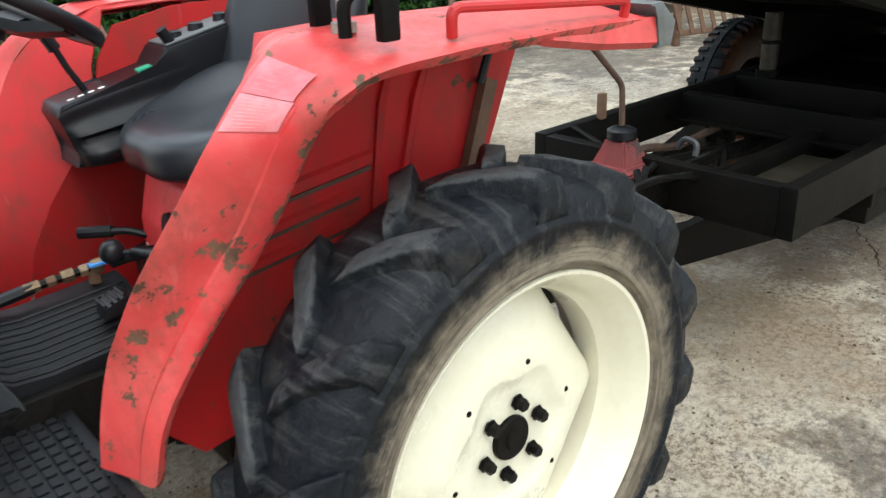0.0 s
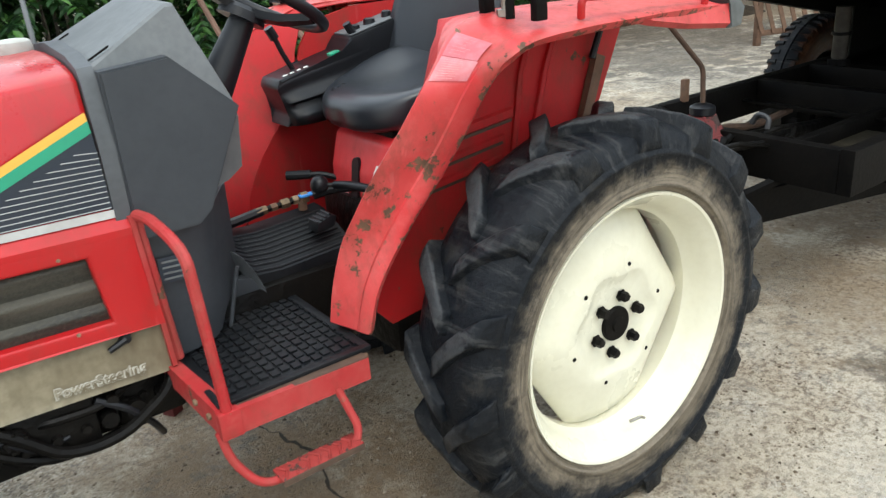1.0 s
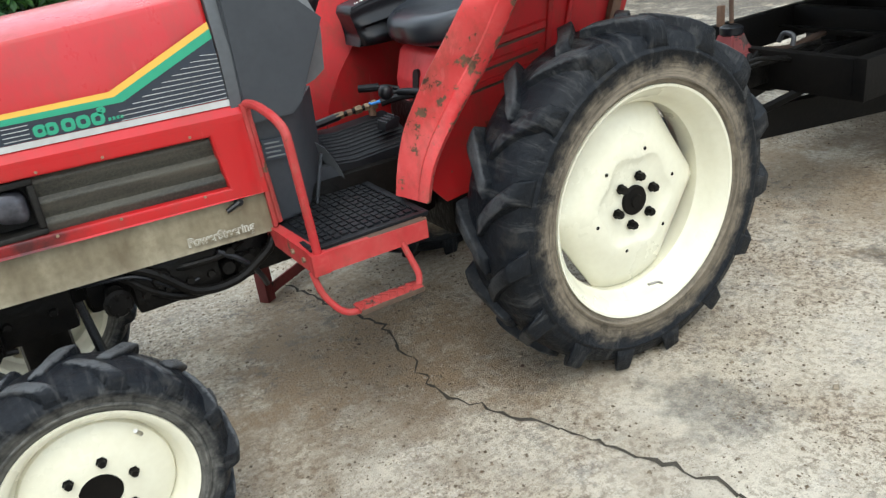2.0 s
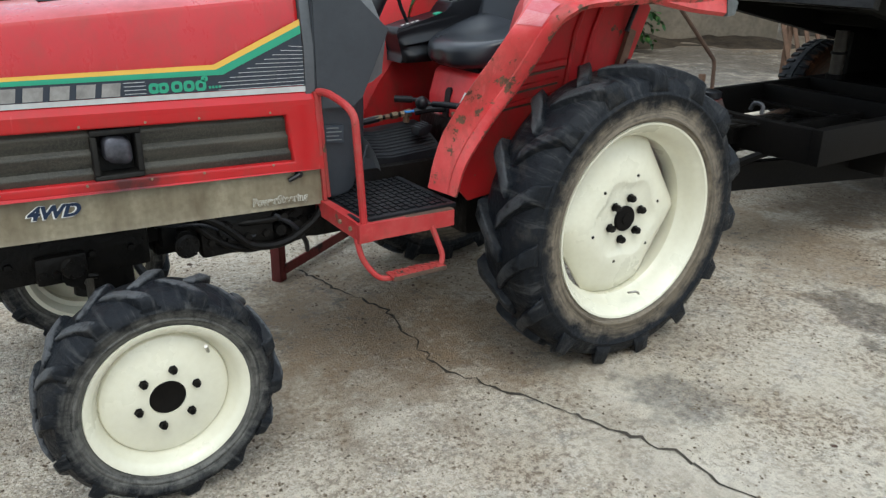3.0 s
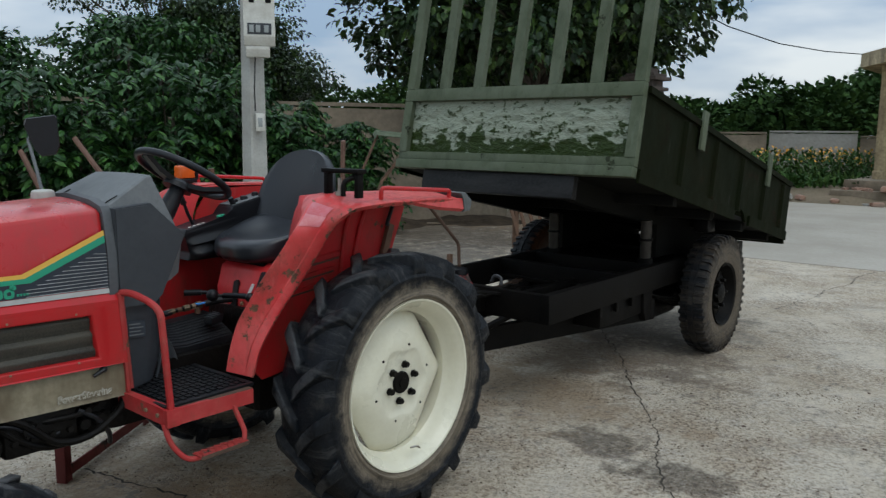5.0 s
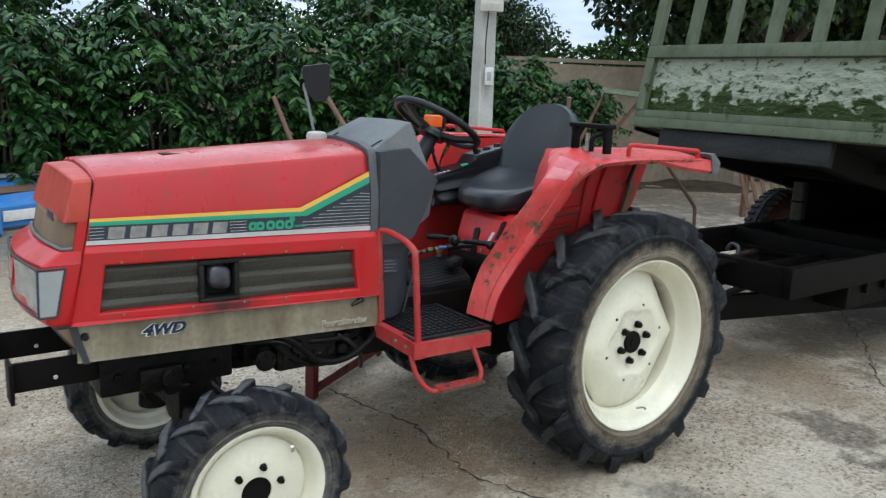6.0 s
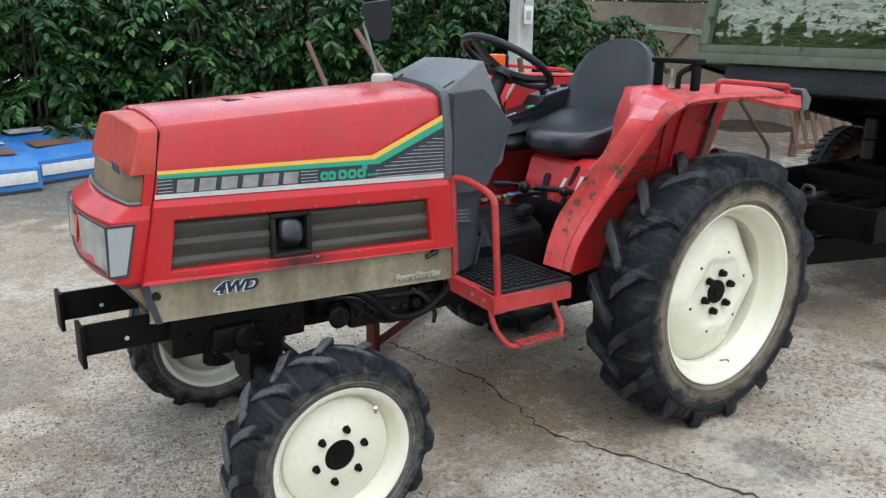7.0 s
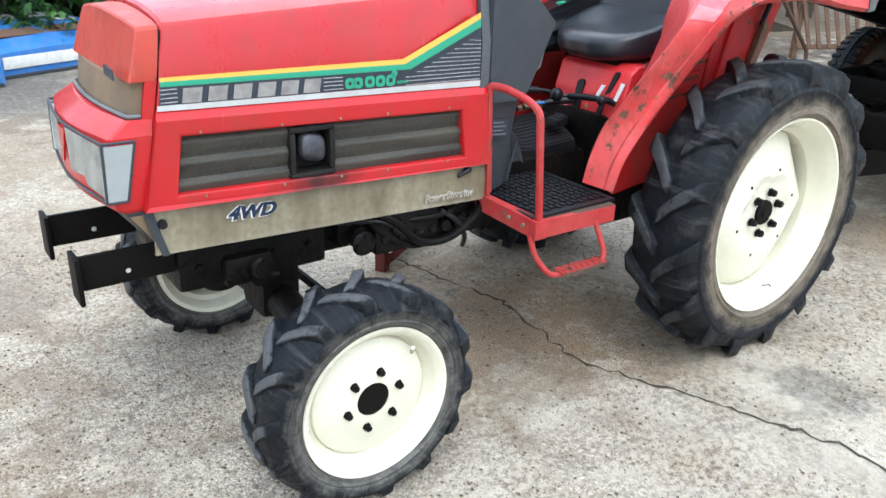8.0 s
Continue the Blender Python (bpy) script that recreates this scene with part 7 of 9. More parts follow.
    prism(bm, [(-0.385, 0.975), (-0.415, 1.048), (-0.405, 1.07), (-0.2, 1.112), (-0.175, 1.15), (0.02, 1.19), (0.07, 1.0), (-0.1, 0.95), (-0.4, 0.94)], 0.255, 0.365, 0.008)
    cons = part("console", bm, M_BLACK_PLASTIC, tractor, "black control console beside the seat")
    bm = B()
    rows = []
    for x, top, out in ((-0.415, 1.054, 0.0), (-0.407, 1.062, 0.6), (-0.38, 1.071, 1.0), (-0.3, 1.086, 0.9), (-0.22, 1.1, 0.7), (-0.12, 1.118, 0.4)):
        h = top - 0.945
        rows.append([(x + (1 - f) * 0.03, 0.2545 - d * out, top - 0.006 - h * (1 - f) * 0.97) for f, d in ((1.0, 0.0), (0.93, 0.004), (0.85, -0.001), (0.72, 0.004), (0.62, 0.022), (0.56, 0.026), (0.48, 0.014), (0.36, 0.018), (0.27, 0.038), (0.2, 0.041), (0.08, 0.036), (0.0, 0.02))])
    fine = [[Vector(a).lerp(Vector(b), t) for a, b in zip(r0, r1)] for r0, r1 in zip(rows, rows[1:]) for t in (0, 0.33, 0.66)] + [[Vector(a) for a in rows[-1]]]
    sheet(bm, fine, 0.003)
    part("console_skirt", bm, M_BLACK_PLASTIC, cons, "moulded and grooved console side", sharp=55)
    bm = B()
    prism(bm, [(-0.168, 1.1525), (0.0, 1.1885), (0.0, 1.1915), (-0.168, 1.1555)], 0.262, 0.36)
    part("top_plate", bm, M_GREY_TOP, cons, "scuffed pale control plate")
    bm = B()
    prism(bm, [(-0.232, 1.104), (-0.202, 1.11), (-0.202, 1.118), (-0.232, 1.112)], 0.275, 0.3, 0.003)
    part("switch", bm, M_GREEN, cons, "green rocker switch")
    for x, z, r in ((-0.13, 1.152, 0.016), (-0.08, 1.164, 0.018), (-0.02, 1.178, 0.016)):
        bm = B()
        lathe(bm, [(r * 1.1, 0), (r, 0.006), (r * 0.9, 0.022), (r * 0.6, 0.025)], 14, "z")
        part("knob", bm, M_BLACK_PLASTIC, cons, "round black knob", at=(x, 0.305, z))
    for k in range(4):
        bm = B()
        prism(bm, [(-0.385 + k * 0.021, 1.0745 + k * 0.0043), (-0.373 + k * 0.021, 1.077 + k * 0.0043), (-0.373 + k * 0.021, 1.0788 + k * 0.0043), (-0.385 + k * 0.021, 1.0763 + k * 0.0043)], 0.267, 0.275)
        part("scale_mark", bm, M_WHITE, cons, "white scale mark")
    bm = B()
    tube(bm, [(-0.33, 0.31, 1.07), (-0.36, 0.31, 1.13), (-0.375, 0.31, 1.17)], 0.007, 8)
    tube(bm, [(-0.375, 0.31, 1.17), (-0.39, 0.31, 1.2)], 0.013, 10)
    part("console_lever", bm, M_BLACK_PLASTIC, cons, "black throttle lever")
    bm = B()
    tube(bm, [(-0.15, 0.28, 1.15), (-0.17, 0.28, 1.185)], 0.012, 10)
    part("toggle", bm, M_BLACK_PLASTIC, cons)
    # steering wheel
    tilt = Euler((0, radians(31), 0)).to_matrix().to_4x4()
    centre = Vector((-0.54, YC, 1.305))
    m = Matrix.Translation(centre) @ tilt
    bm = B()
    n = 48
    rings = [[((0.175 + 0.0135 * math.cos(b)) * math.cos(a), (0.175 + 0.0135 * math.cos(b)) * math.sin(a), 0.0135 * math.sin(b)) for b in [2 * math.pi * j / 10 for j in range(10)]] for a in [2 * math.pi * i / n for i in range(n + 1)]]
    loft(bm, rings, caps=False)
    bmesh.ops.remove_doubles(bm, verts=bm.verts, dist=1e-5)
    rim = part("steering_wheel", bm, M_BLACK_PLASTIC, tractor, "black three-spoke steering wheel", at=centre, rot=tilt, sharp=60)
    bm = B()
    for a in (radians(180), radians(55), radians(-55)):
        d, q = Vector((math.cos(a), math.sin(a), 0)), Vector((-math.sin(a), math.cos(a), 0))
        loft(bm, [[d * r + q * w + Vector((0, 0, z)), d * r - q * w + Vector((0, 0, z)), d * r - q * w * 0.8 + Vector((0, 0, z - 0.016)), d * r + q * w * 0.8 + Vector((0, 0, z - 0.016))] for r, w, z in ((0.02, 0.03, -0.035), (0.1, 0.022, -0.025), (0.17, 0.017, 0.0))])
    lathe(bm, [(0.055, -0.06), (0.052, -0.04), (0.042, -0.03), (0.02, -0.028)], 20, "z")
    part("spokes", bm, M_BLACK_PLASTIC, rim, "moulded spokes and hub", at=centre, rot=tilt)
    bm = B()
    tube(bm, [(-0.565, YC, 1.255), (-0.68, YC, 1.08)], 0.028, 14, 0.045)
    part("steering_column", bm, M_BLACK_PLASTIC, tractor, "black steering column")
    # floor of the cab between the fenders, behind the seat
    bm = B()
    box(bm, -0.1, 0.3, -0.262, 0.362, 0.7, 0.9, 0.01)
    part("rear_deck", bm, M_RED_DULL, tractor, "dull red rear deck")


cockpit()


# ---- tipping trailer ----
YT = 0.06


def trailer():
    tr = thing("trailer", (3.05, YT, 0), "dark green tipping farm trailer, bed raised, on a black chassis", "trailer")
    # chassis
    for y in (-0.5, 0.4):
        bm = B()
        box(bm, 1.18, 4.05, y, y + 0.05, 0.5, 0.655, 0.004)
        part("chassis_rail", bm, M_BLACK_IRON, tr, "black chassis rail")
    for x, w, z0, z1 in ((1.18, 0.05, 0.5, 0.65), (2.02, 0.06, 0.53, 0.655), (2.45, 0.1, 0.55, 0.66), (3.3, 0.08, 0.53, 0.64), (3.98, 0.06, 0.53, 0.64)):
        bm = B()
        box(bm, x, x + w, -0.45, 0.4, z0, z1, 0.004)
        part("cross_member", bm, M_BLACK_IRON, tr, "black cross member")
    bm = B()
    box(bm, 1.24, 1.86, -0.45, -0.2, 0.535, 0.543, 0.002)
    part("tray_floor", bm, M_TRAY_DIRT, tr, "dirty tray floor")
    bm = B()
    box(bm, 2.62, 3.98, -0.45, 0.4, 0.6, 0.615, 0.002)
    part("deck_plate", bm, M_BLACK_IRON, tr, "black deck plate")
    for x in (1.75, 1.95, 2.15):
        bm = B()
        box(bm, x, x + 0.025, -0.49, -0.47, 0.44, 0.65, 0.003)
        part("bracket", bm, M_BLACK_IRON, tr)
    bm = B()
    box(bm, 1.8, 2.35, -0.465, -0.15, 0.36, 0.5, 0.01)
    part("tank", bm, M_BLACK_IRON, tr, "black side tank")
    bm = B()
    tube(bm, [(1.3, 0.05, 0.56), (1.45, 0.08, 0.54), (1.9, 0.06, 0.5), (3.0, YT, 0.42)], 0.035, 10)
    box(bm, 1.25, 1.4, -0.06, 0.16, 0.46, 0.56, 0.02)
    tube(bm, rounded([(1.25, -0.05, 0.6), (1.4, -0.1, 0.63), (1.55, -0.06, 0.6)], 0.04), 0.01, 8)
    part("drive_shaft", bm, M_GREASE, tr, "greasy drive shaft and gear housing")
    bm = B()
    tube(bm, rounded([(1.32, -0.1, 0.64), (1.33, -0.1, 0.68), (1.33, -0.05, 0.69), (1.33, -0.03, 0.65)], 0.02), 0.01, 8)
    part("shackle", bm, M_TYRE, tr, "dull steel shackle")
    # rusty linkage and loose hoses that lie in the tray
    for p, q, r, m_ in (((1.24, 0.26, 0.53), (1.5, 0.3, 0.5), 0.012, M_RUST_DARK), ((1.3, 0.2, 0.6), (1.3, 0.38, 0.66), 0.014, M_GREASE)):
        bm = B()
        tube(bm, [p, q], r, 8)
        part("linkage_rod", bm, m_, tr, "rusty linkage rod")
    bm = B()
    tube(bm, rounded([(1.45, 0.3, 0.5), (1.62, 0.3, 0.53), (1.78, 0.26, 0.5), (1.98, 0.2, 0.55)], 0.08), 0.016, 8)
    part("bent_pipe", bm, M_RUST_DARK, tr, "bent rusty pipe inside the frame")
    for x in (1.9, 2.12):
        bm = B()
        box(bm, x, x + 0.03, 0.12, 0.16, 0.42, 0.53, 0.004)
        part("hanger", bm, M_BLACK_IRON, tr, "black hanger plate")
    for k in range(3):
        bm = B()
        tube(bm, rounded([(0.95 + 0.08 * k, -0.08, 0.6), (1.02 + 0.1 * k, -0.16, 0.66 - 0.02 * k), (1.2 + 0.06 * k, -0.2, 0.62), (1.4 + 0.12 * k, -0.12 + 0.05 * k, 0.57)], 0.05), 0.009, 7)
        part("loose_hose", bm, M_GREASE, tr, "greasy loose hose")
    # drawbar arms in a V
    for s in (-1, 1):
        bm = B()
        p, q = Vector((0.66, YC + s * 0.03, 0)), Vector((2.5, YT + s * 0.54, 0))
        loft(bm, [[(a.x, a.y, 0.3), (a.x, a.y + s * -0.05, 0.3), (a.x, a.y + s * -0.05, 0.43), (a.x, a.y, 0.43)] for a in (p, q)])
        part("drawbar_arm", bm, M_BLACK_IRON, tr, "long black drawbar arm")
        bm = B()
        tube(bm, [(1.22, s * 0.3 + YT, 0.51), (1.05, YC + s * 0.14, 0.4)], 0.02, 6)
        part("brace", bm, M_BLACK_IRON, tr)
    bm = B()
    box(bm, 0.6, 0.74, YC - 0.05, YC + 0.05, 0.35, 0.44, 0.01)
    box(bm, 0.85, 1.25, -0.1, 0.2, 0.52, 0.6, 0.01)
    for k in range(7):
        tube(bm, [(0.9 + 0.05 * k, -0.09 + 0.03 * (k % 3), 0.6), (0.93 + 0.05 * k, -0.05, 0.64)], 0.012, 6)
    box(bm, 0.78, 0.86, -0.12, 0.0, 0.42, 0.56, 0.01)
    part("hitch", bm, M_GREASE, tr, "black hitch block")
    # red gear selector with a bent lever
    bm = B()
    loft(bm, [[(1.15 + sx * a, 0.06 + sy * a, z) for sx, sy in ((-1, -1), (1, -1), (1, 1), (-1, 1))] for a, z in ((0.095, 0.6), (0.095, 0.62), (0.066, 0.628), (0.054, 0.66), (0.042, 0.69), (0.038, 0.71))])
    bmesh.ops.bevel(bm, geom=bm.edges[:], offset=0.006, segments=2, affect="EDGES")
    sel = part("selector_housing", bm, M_SELECTOR, tr, "dusty red gear selector housing")
    bm = B()
    lathe(bm, [(0.042, 0.705), (0.046, 0.71), (0.046, 0.735), (0.034, 0.742), (0.014, 0.746)], 20, "z")
    bmesh.ops.translate(bm, verts=bm.verts, vec=(1.15, 0.06, 0))
    part("selector_cap", bm, M_BLACK_PLASTIC, sel, "dark grey cap")
    bm = B()
    tube(bm, rounded([(1.15, 0.06, 0.75), (1.142, 0.06, 0.876), (0.82, 0.06, 1.16)], 0.025), 0.0095, 8)
    part("selector_lever", bm, M_RUST_DARK, sel, "bent brown lever")
    bm = B()
    box(bm, 1.475, 1.505, 0.385, 0.41, 0.65, 0.745, 0.003)
    part("stub_post", bm, M_RUST, tr, "rusty stub post")
    bm = B()
    box(bm, 1.24, 2.0, -0.2, -0.16, 0.5, 0.6, 0.004)
    part("tray_wall", bm, M_BLACK_IRON, tr, "black tray wall")
    bm = B()
    loft(bm, [[(1.95, y, 0.57), (1.915, y, 0.57), (1.915, y, 0.578), (1.95, y, 0.578)] for y in (-0.45, 0.4)])
    part("angle_bar", bm, M_GREASE, tr, "worn steel angle bar")
    # rams
    for y in (0.28, -0.4):
        bm = B()
        tube(bm, [(2.5, y, 0.66), (2.5, y, 0.93)], 0.036, 16)
        ram = part("ram", bm, M_RAM, tr, "worn steel tipping ram")
        bm = B()
        tube(bm, [(2.5, y, 0.655), (2.5, y, 0.69)], 0.05, 16)
        part("ram_collar", bm, M_BLACK_IRON, ram)
        bm = B()
        tube(bm, [(2.5, y, 0.8), (2.5, y, 0.815)], 0.045, 16)
        part("ram_collar", bm, M_BLACK_IRON, ram)
    # leaf springs, their hangers and the brake reservoir
    for y in (-0.47, 0.38):
        for k in range(5):
            half, drop = 0.66 - 0.1 * k, 0.46 - 0.013 * k
            bm = B()
            loft(bm, [[(3.12 + half * u, y + dy, drop - 0.1 * (1 - (half * u / 0.66) ** 2) + dz) for dy, dz in ((0, 0), (0.06, 0), (0.06, 0.011), (0, 0.011))] for u in (-1, -0.75, -0.5, -0.25, 0, 0.25, 0.5, 0.75, 1)])
            part("spring_leaf", bm, M_GREASE, tr, "greasy leaf of the road spring")
        for x, z in ((2.33, 0.31), (3.74, 0.4)):
            bm = B()
            prism(bm, [(x, 0.498), (x + 0.13, 0.498), (x + 0.12, z + 0.06), (x + 0.09, z), (x + 0.04, z), (x + 0.01, z + 0.06)], y - 0.012, y + 0.072, 0.004)
            part("spring_hanger", bm, M_BLACK_IRON, tr, "black spring hanger")
        for dx in (-0.06, 0.06):
            bm = B()
            tube(bm, rounded([(3.12 + dx, y - 0.008, 0.3), (3.12 + dx, y - 0.008, 0.47), (3.12 + dx, y + 0.068, 0.47), (3.12 + dx, y + 0.068, 0.3)], 0.02), 0.008, 8)
            part("spring_clamp", bm, M_GREASE, tr, "rusty clamp bolt of the spring")
    bm = B()
    tube(bm, [(2.58, -0.34, 0.33), (2.6, -0.34, 0.33), (2.96, -0.34, 0.33), (2.98, -0.34, 0.33)], 0.085, 20)
    part("brake_reservoir", bm, M_GREASE, tr, "black brake reservoir under the chassis")
    bm = B()
    box(bm, 2.4, 3.0, -0.16, 0.24, 0.3, 0.49, 0.02)
    part("gear_housing", bm, M_GREASE, tr, "greasy housing in front of the axle")
    # axle and wheels
    bm = B()
    tube(bm, [(3.12, -0.5, 0.4), (3.12, 0.62, 0.4)], 0.05, 14)
    lathe(bm, [(0.03, -0.12), (0.13, -0.06), (0.14, 0.0), (0.13, 0.06), (0.03, 0.12)], 20)
    bm.verts.ensure_lookup_table()
    for v in bm.verts[-100:]:
        v.co = v.co + Vector((3.12, YT, 0.4))
    part("axle", bm, M_GREASE, tr, "greasy drive axle")
    for s in (-1, 1):
        hub = (3.12, YT + s * 0.685, 0.398)
        wheel = place("trailer_wheel", None, tr, "worn road wheel", hub)
        bm = B()
        h = 0.088
        prof = [(0.2, -h * 0.6), (0.215, -h * 0.85), (0.25, -h * 0.98), (0.31, -h * 1.02), (0.36, -h * 0.95), (0.385, -h * 0.85), (0.395, -h * 0.5), (0.397, 0), (0.395, h * 0.5), (0.385, h * 0.85), (0.36, h * 0.95), (0.31, h * 1.02), (0.25, h * 0.98), (0.215, h * 0.85), (0.2, h * 0.6)]
        lathe(bm, prof, 64, closed=True)
        n = 44
        for i in range(n):
            for sy in (-1, 1):
                a = 2 * math.pi * (i + (0 if sy < 0 else 0.5)) / n
                rings = []
                for y, r0, r1 in ((0.32, 0.392, 0.406), (0.8, 0.386, 0.402), (0.97, 0.37, 0.392), (1.02, 0.345, 0.352)):
                    w0 = 0.022
                    rings.append([(math.cos(a + dw) * r, sy * h * y, math.sin(a + dw) * r) for dw, r in ((-w0 * 1.9, r0), (-w0 * 1.5, r1), (w0 * 0.7, r1), (w0 * 1.1, r0))])
                loft(bm, rings)
        rings = []
        for k in range(65):
            a = 2 * math.pi * k / 64
            rings.append([(math.cos(a) * r, y, math.sin(a) * r) for y, r in ((-0.018, 0.39), (-0.016, 0.405), (0.016, 0.405), (0.018, 0.39))])
        loft(bm, rings, caps=False, close=False)
        for v in bm.verts:
            if v.co.z < -hub[2]:
                v.co.z = -hub[2] + 0.0005
        part("tyre", bm, M_TYRE_TRAILER if s < 0 else M_TYRE_RUSTY, wheel, "muddy block-tread truck tyre" if s < 0 else "block-tread truck tyre stained with orange mud", at=hub)
        bm = B()
        prof = [(0.06, -0.03), (0.12, -0.035), (0.15, -0.02), (0.17, -0.01), (0.19, -0.05), (0.2, -0.075), (0.215, -0.085), (0.21, -0.07), (0.2, 0.07), (0.18, 0.0), (0.15, 0.0), (0.06, -0.01)]
        if s > 0:
            prof = [(r, -y) for r, y in prof]
        lathe(bm, prof, 48, closed=True)
        part("rim", bm, M_BLACK_IRON, wheel, "black steel rim", at=hub)
        bm = B()
        lathe(bm, [(0.05, 0.03), (0.07, -0.02 * -s), (0.065, -0.06 * -s), (0.03, -0.075 * -s)], 20)
        part("hub_cap", bm, M_GREASE, wheel, "greasy hub", at=hub)
        for i in range(6):
            a = 2 * math.pi * i / 6
            bm = B()
            lathe(bm, [(0.013, 0.0), (0.013, s * 0.03), (0.008, s * 0.035)], 6)
            bmesh.ops.translate(bm, verts=bm.verts, vec=(0.1 * math.cos(a), s * 0.03, 0.1 * math.sin(a)))
            part("wheel_nut", bm, M_GREASE, wheel, at=hub)
    # tipped bed, in its own frame
    turn = Euler((0, radians(11.9), 0)).to_matrix().to_4x4()
    at = (1.55, YT, 1.25)
    bed = place("bed", None, tr, "raised green cargo bed", at, turn)
    def sub(name, bm, mat, label=""):
        return part(name, bm, mat, bed, label, at=at, rot=turn)
    W, L = 0.815, 2.72
    # floor, beams and ribs take the black that carries the shade
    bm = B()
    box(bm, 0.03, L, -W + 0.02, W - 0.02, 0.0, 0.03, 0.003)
    sub("bed_floor", bm, M_SHADE_BLACK, "bed floor with deep shade put into its black")
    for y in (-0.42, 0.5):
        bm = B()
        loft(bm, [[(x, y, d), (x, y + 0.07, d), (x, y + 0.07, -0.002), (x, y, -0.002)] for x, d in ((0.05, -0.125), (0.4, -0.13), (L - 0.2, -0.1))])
        sub("bed_beam", bm, M_SHADE_BLACK, "black beam under the bed")
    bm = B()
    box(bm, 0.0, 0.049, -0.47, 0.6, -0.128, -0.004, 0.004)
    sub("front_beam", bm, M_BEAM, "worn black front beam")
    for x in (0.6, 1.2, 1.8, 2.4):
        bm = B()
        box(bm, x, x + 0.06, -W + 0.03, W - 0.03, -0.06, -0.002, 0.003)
        sub("bed_rib", bm, M_SHADE_BLACK)
    # front board: frame, crumpled sheet, uprights
    bm = B()
    rows = []
    for j in range(25):
        z = 0.1 + j * (0.33 / 24)
        row = []
        for i in range(81):
            y = -W + 0.06 + i * ((2 * W - 0.12) / 80)
            q = Vector((y * 7, z * 11, 1.7))
            e = min(1.0, 4 * min(j, 24 - j) / 24) * min(1.0, 10 * min(i, 80 - i) / 80)
            row.append((0.022 - 0.026 * e * abs(noise.noise(q)) - 0.012 * e * noise.noise(q * 2.3), y, z))
        rows.append(row)
    sheet(bm, rows, 0.002)
    sub("front_sheet", bm, M_CRUMPLE, "crumpled, peeling pale green front sheet")
    for z0, z1, x0, mat in ((0.0, 0.055, -0.03, M_TRAILER), (0.058, 0.105, -0.012, M_TRAILER), (0.425, 0.5, -0.02, M_TRAILER)):
        bm = B()
        box(bm, x0, 0.03, -W, W, z0, z1, 0.004)
        sub("front_bar", bm, mat, "pale green front bar")
    for i in range(7):
        y = -W + 0.03 + i * (2 * W - 0.06) / 6
        bm = B()
        w = 0.03
        end = i in (0, 6)
        loft(bm, [[(x, y + dy, z) for x, dy in ((-0.018 if end else -0.012, -w), (0.028, -w), (0.028, w), (-0.018 if end else -0.012, w))] for z in ((0.105 if end else 0.502), (0.4235 if end else 1.4))])
        if end:
            loft(bm, [[(x, y + dy, z) for x, dy in ((-0.018, -w), (0.028, -w), (0.028, w), (-0.018, w))] for z in (0.502, 1.4)])
        sub("upright", bm, M_TRAILER, "weathered pale green upright")
    bm = B()
    box(bm, -0.015, 0.03, -W, W, 1.4, 1.46, 0.004)
    sub("top_rail", bm, M_TRAILER, "pale green top rail")
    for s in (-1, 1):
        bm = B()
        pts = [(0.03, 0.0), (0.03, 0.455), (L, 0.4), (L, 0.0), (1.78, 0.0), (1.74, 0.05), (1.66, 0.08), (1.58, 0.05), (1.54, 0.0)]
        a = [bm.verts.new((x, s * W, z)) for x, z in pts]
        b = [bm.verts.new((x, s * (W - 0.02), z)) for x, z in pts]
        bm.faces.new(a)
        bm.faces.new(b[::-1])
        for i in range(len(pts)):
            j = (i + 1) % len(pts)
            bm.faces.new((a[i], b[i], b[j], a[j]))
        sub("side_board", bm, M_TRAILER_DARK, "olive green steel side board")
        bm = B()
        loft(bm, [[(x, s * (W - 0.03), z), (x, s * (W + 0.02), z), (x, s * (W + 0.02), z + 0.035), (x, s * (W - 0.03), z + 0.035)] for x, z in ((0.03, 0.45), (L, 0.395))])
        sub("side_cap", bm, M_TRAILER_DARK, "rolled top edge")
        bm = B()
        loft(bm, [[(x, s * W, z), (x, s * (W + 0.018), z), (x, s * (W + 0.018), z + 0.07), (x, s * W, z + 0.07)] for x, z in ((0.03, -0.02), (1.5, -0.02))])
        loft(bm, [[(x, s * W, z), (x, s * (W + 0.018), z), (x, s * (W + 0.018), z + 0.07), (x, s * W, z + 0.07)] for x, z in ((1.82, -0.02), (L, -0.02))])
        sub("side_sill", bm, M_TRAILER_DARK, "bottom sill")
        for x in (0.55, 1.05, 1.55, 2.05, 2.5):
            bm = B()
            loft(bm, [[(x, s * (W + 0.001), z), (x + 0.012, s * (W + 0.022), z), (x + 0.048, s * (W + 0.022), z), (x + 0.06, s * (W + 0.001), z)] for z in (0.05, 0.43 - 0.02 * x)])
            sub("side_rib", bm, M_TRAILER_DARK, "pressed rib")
        for x in (0.75, 2.05):
            bm = B()
            box(bm, x, x + 0.07, s * (W + 0.024) - 0.008, s * (W + 0.024) + 0.01, 0.3, 0.53, 0.003)
            sub("stake_pocket", bm, M_TRAILER, "pale green stake pocket")
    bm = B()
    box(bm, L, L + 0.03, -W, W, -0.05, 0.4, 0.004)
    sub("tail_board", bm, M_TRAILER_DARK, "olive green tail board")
    bm = B()
    box(bm, L - 0.35, L - 0.28, -0.42, 0.5, -0.2, -0.15, 0.004)
    sub("hinge_bar", bm, M_BLACK_IRON)
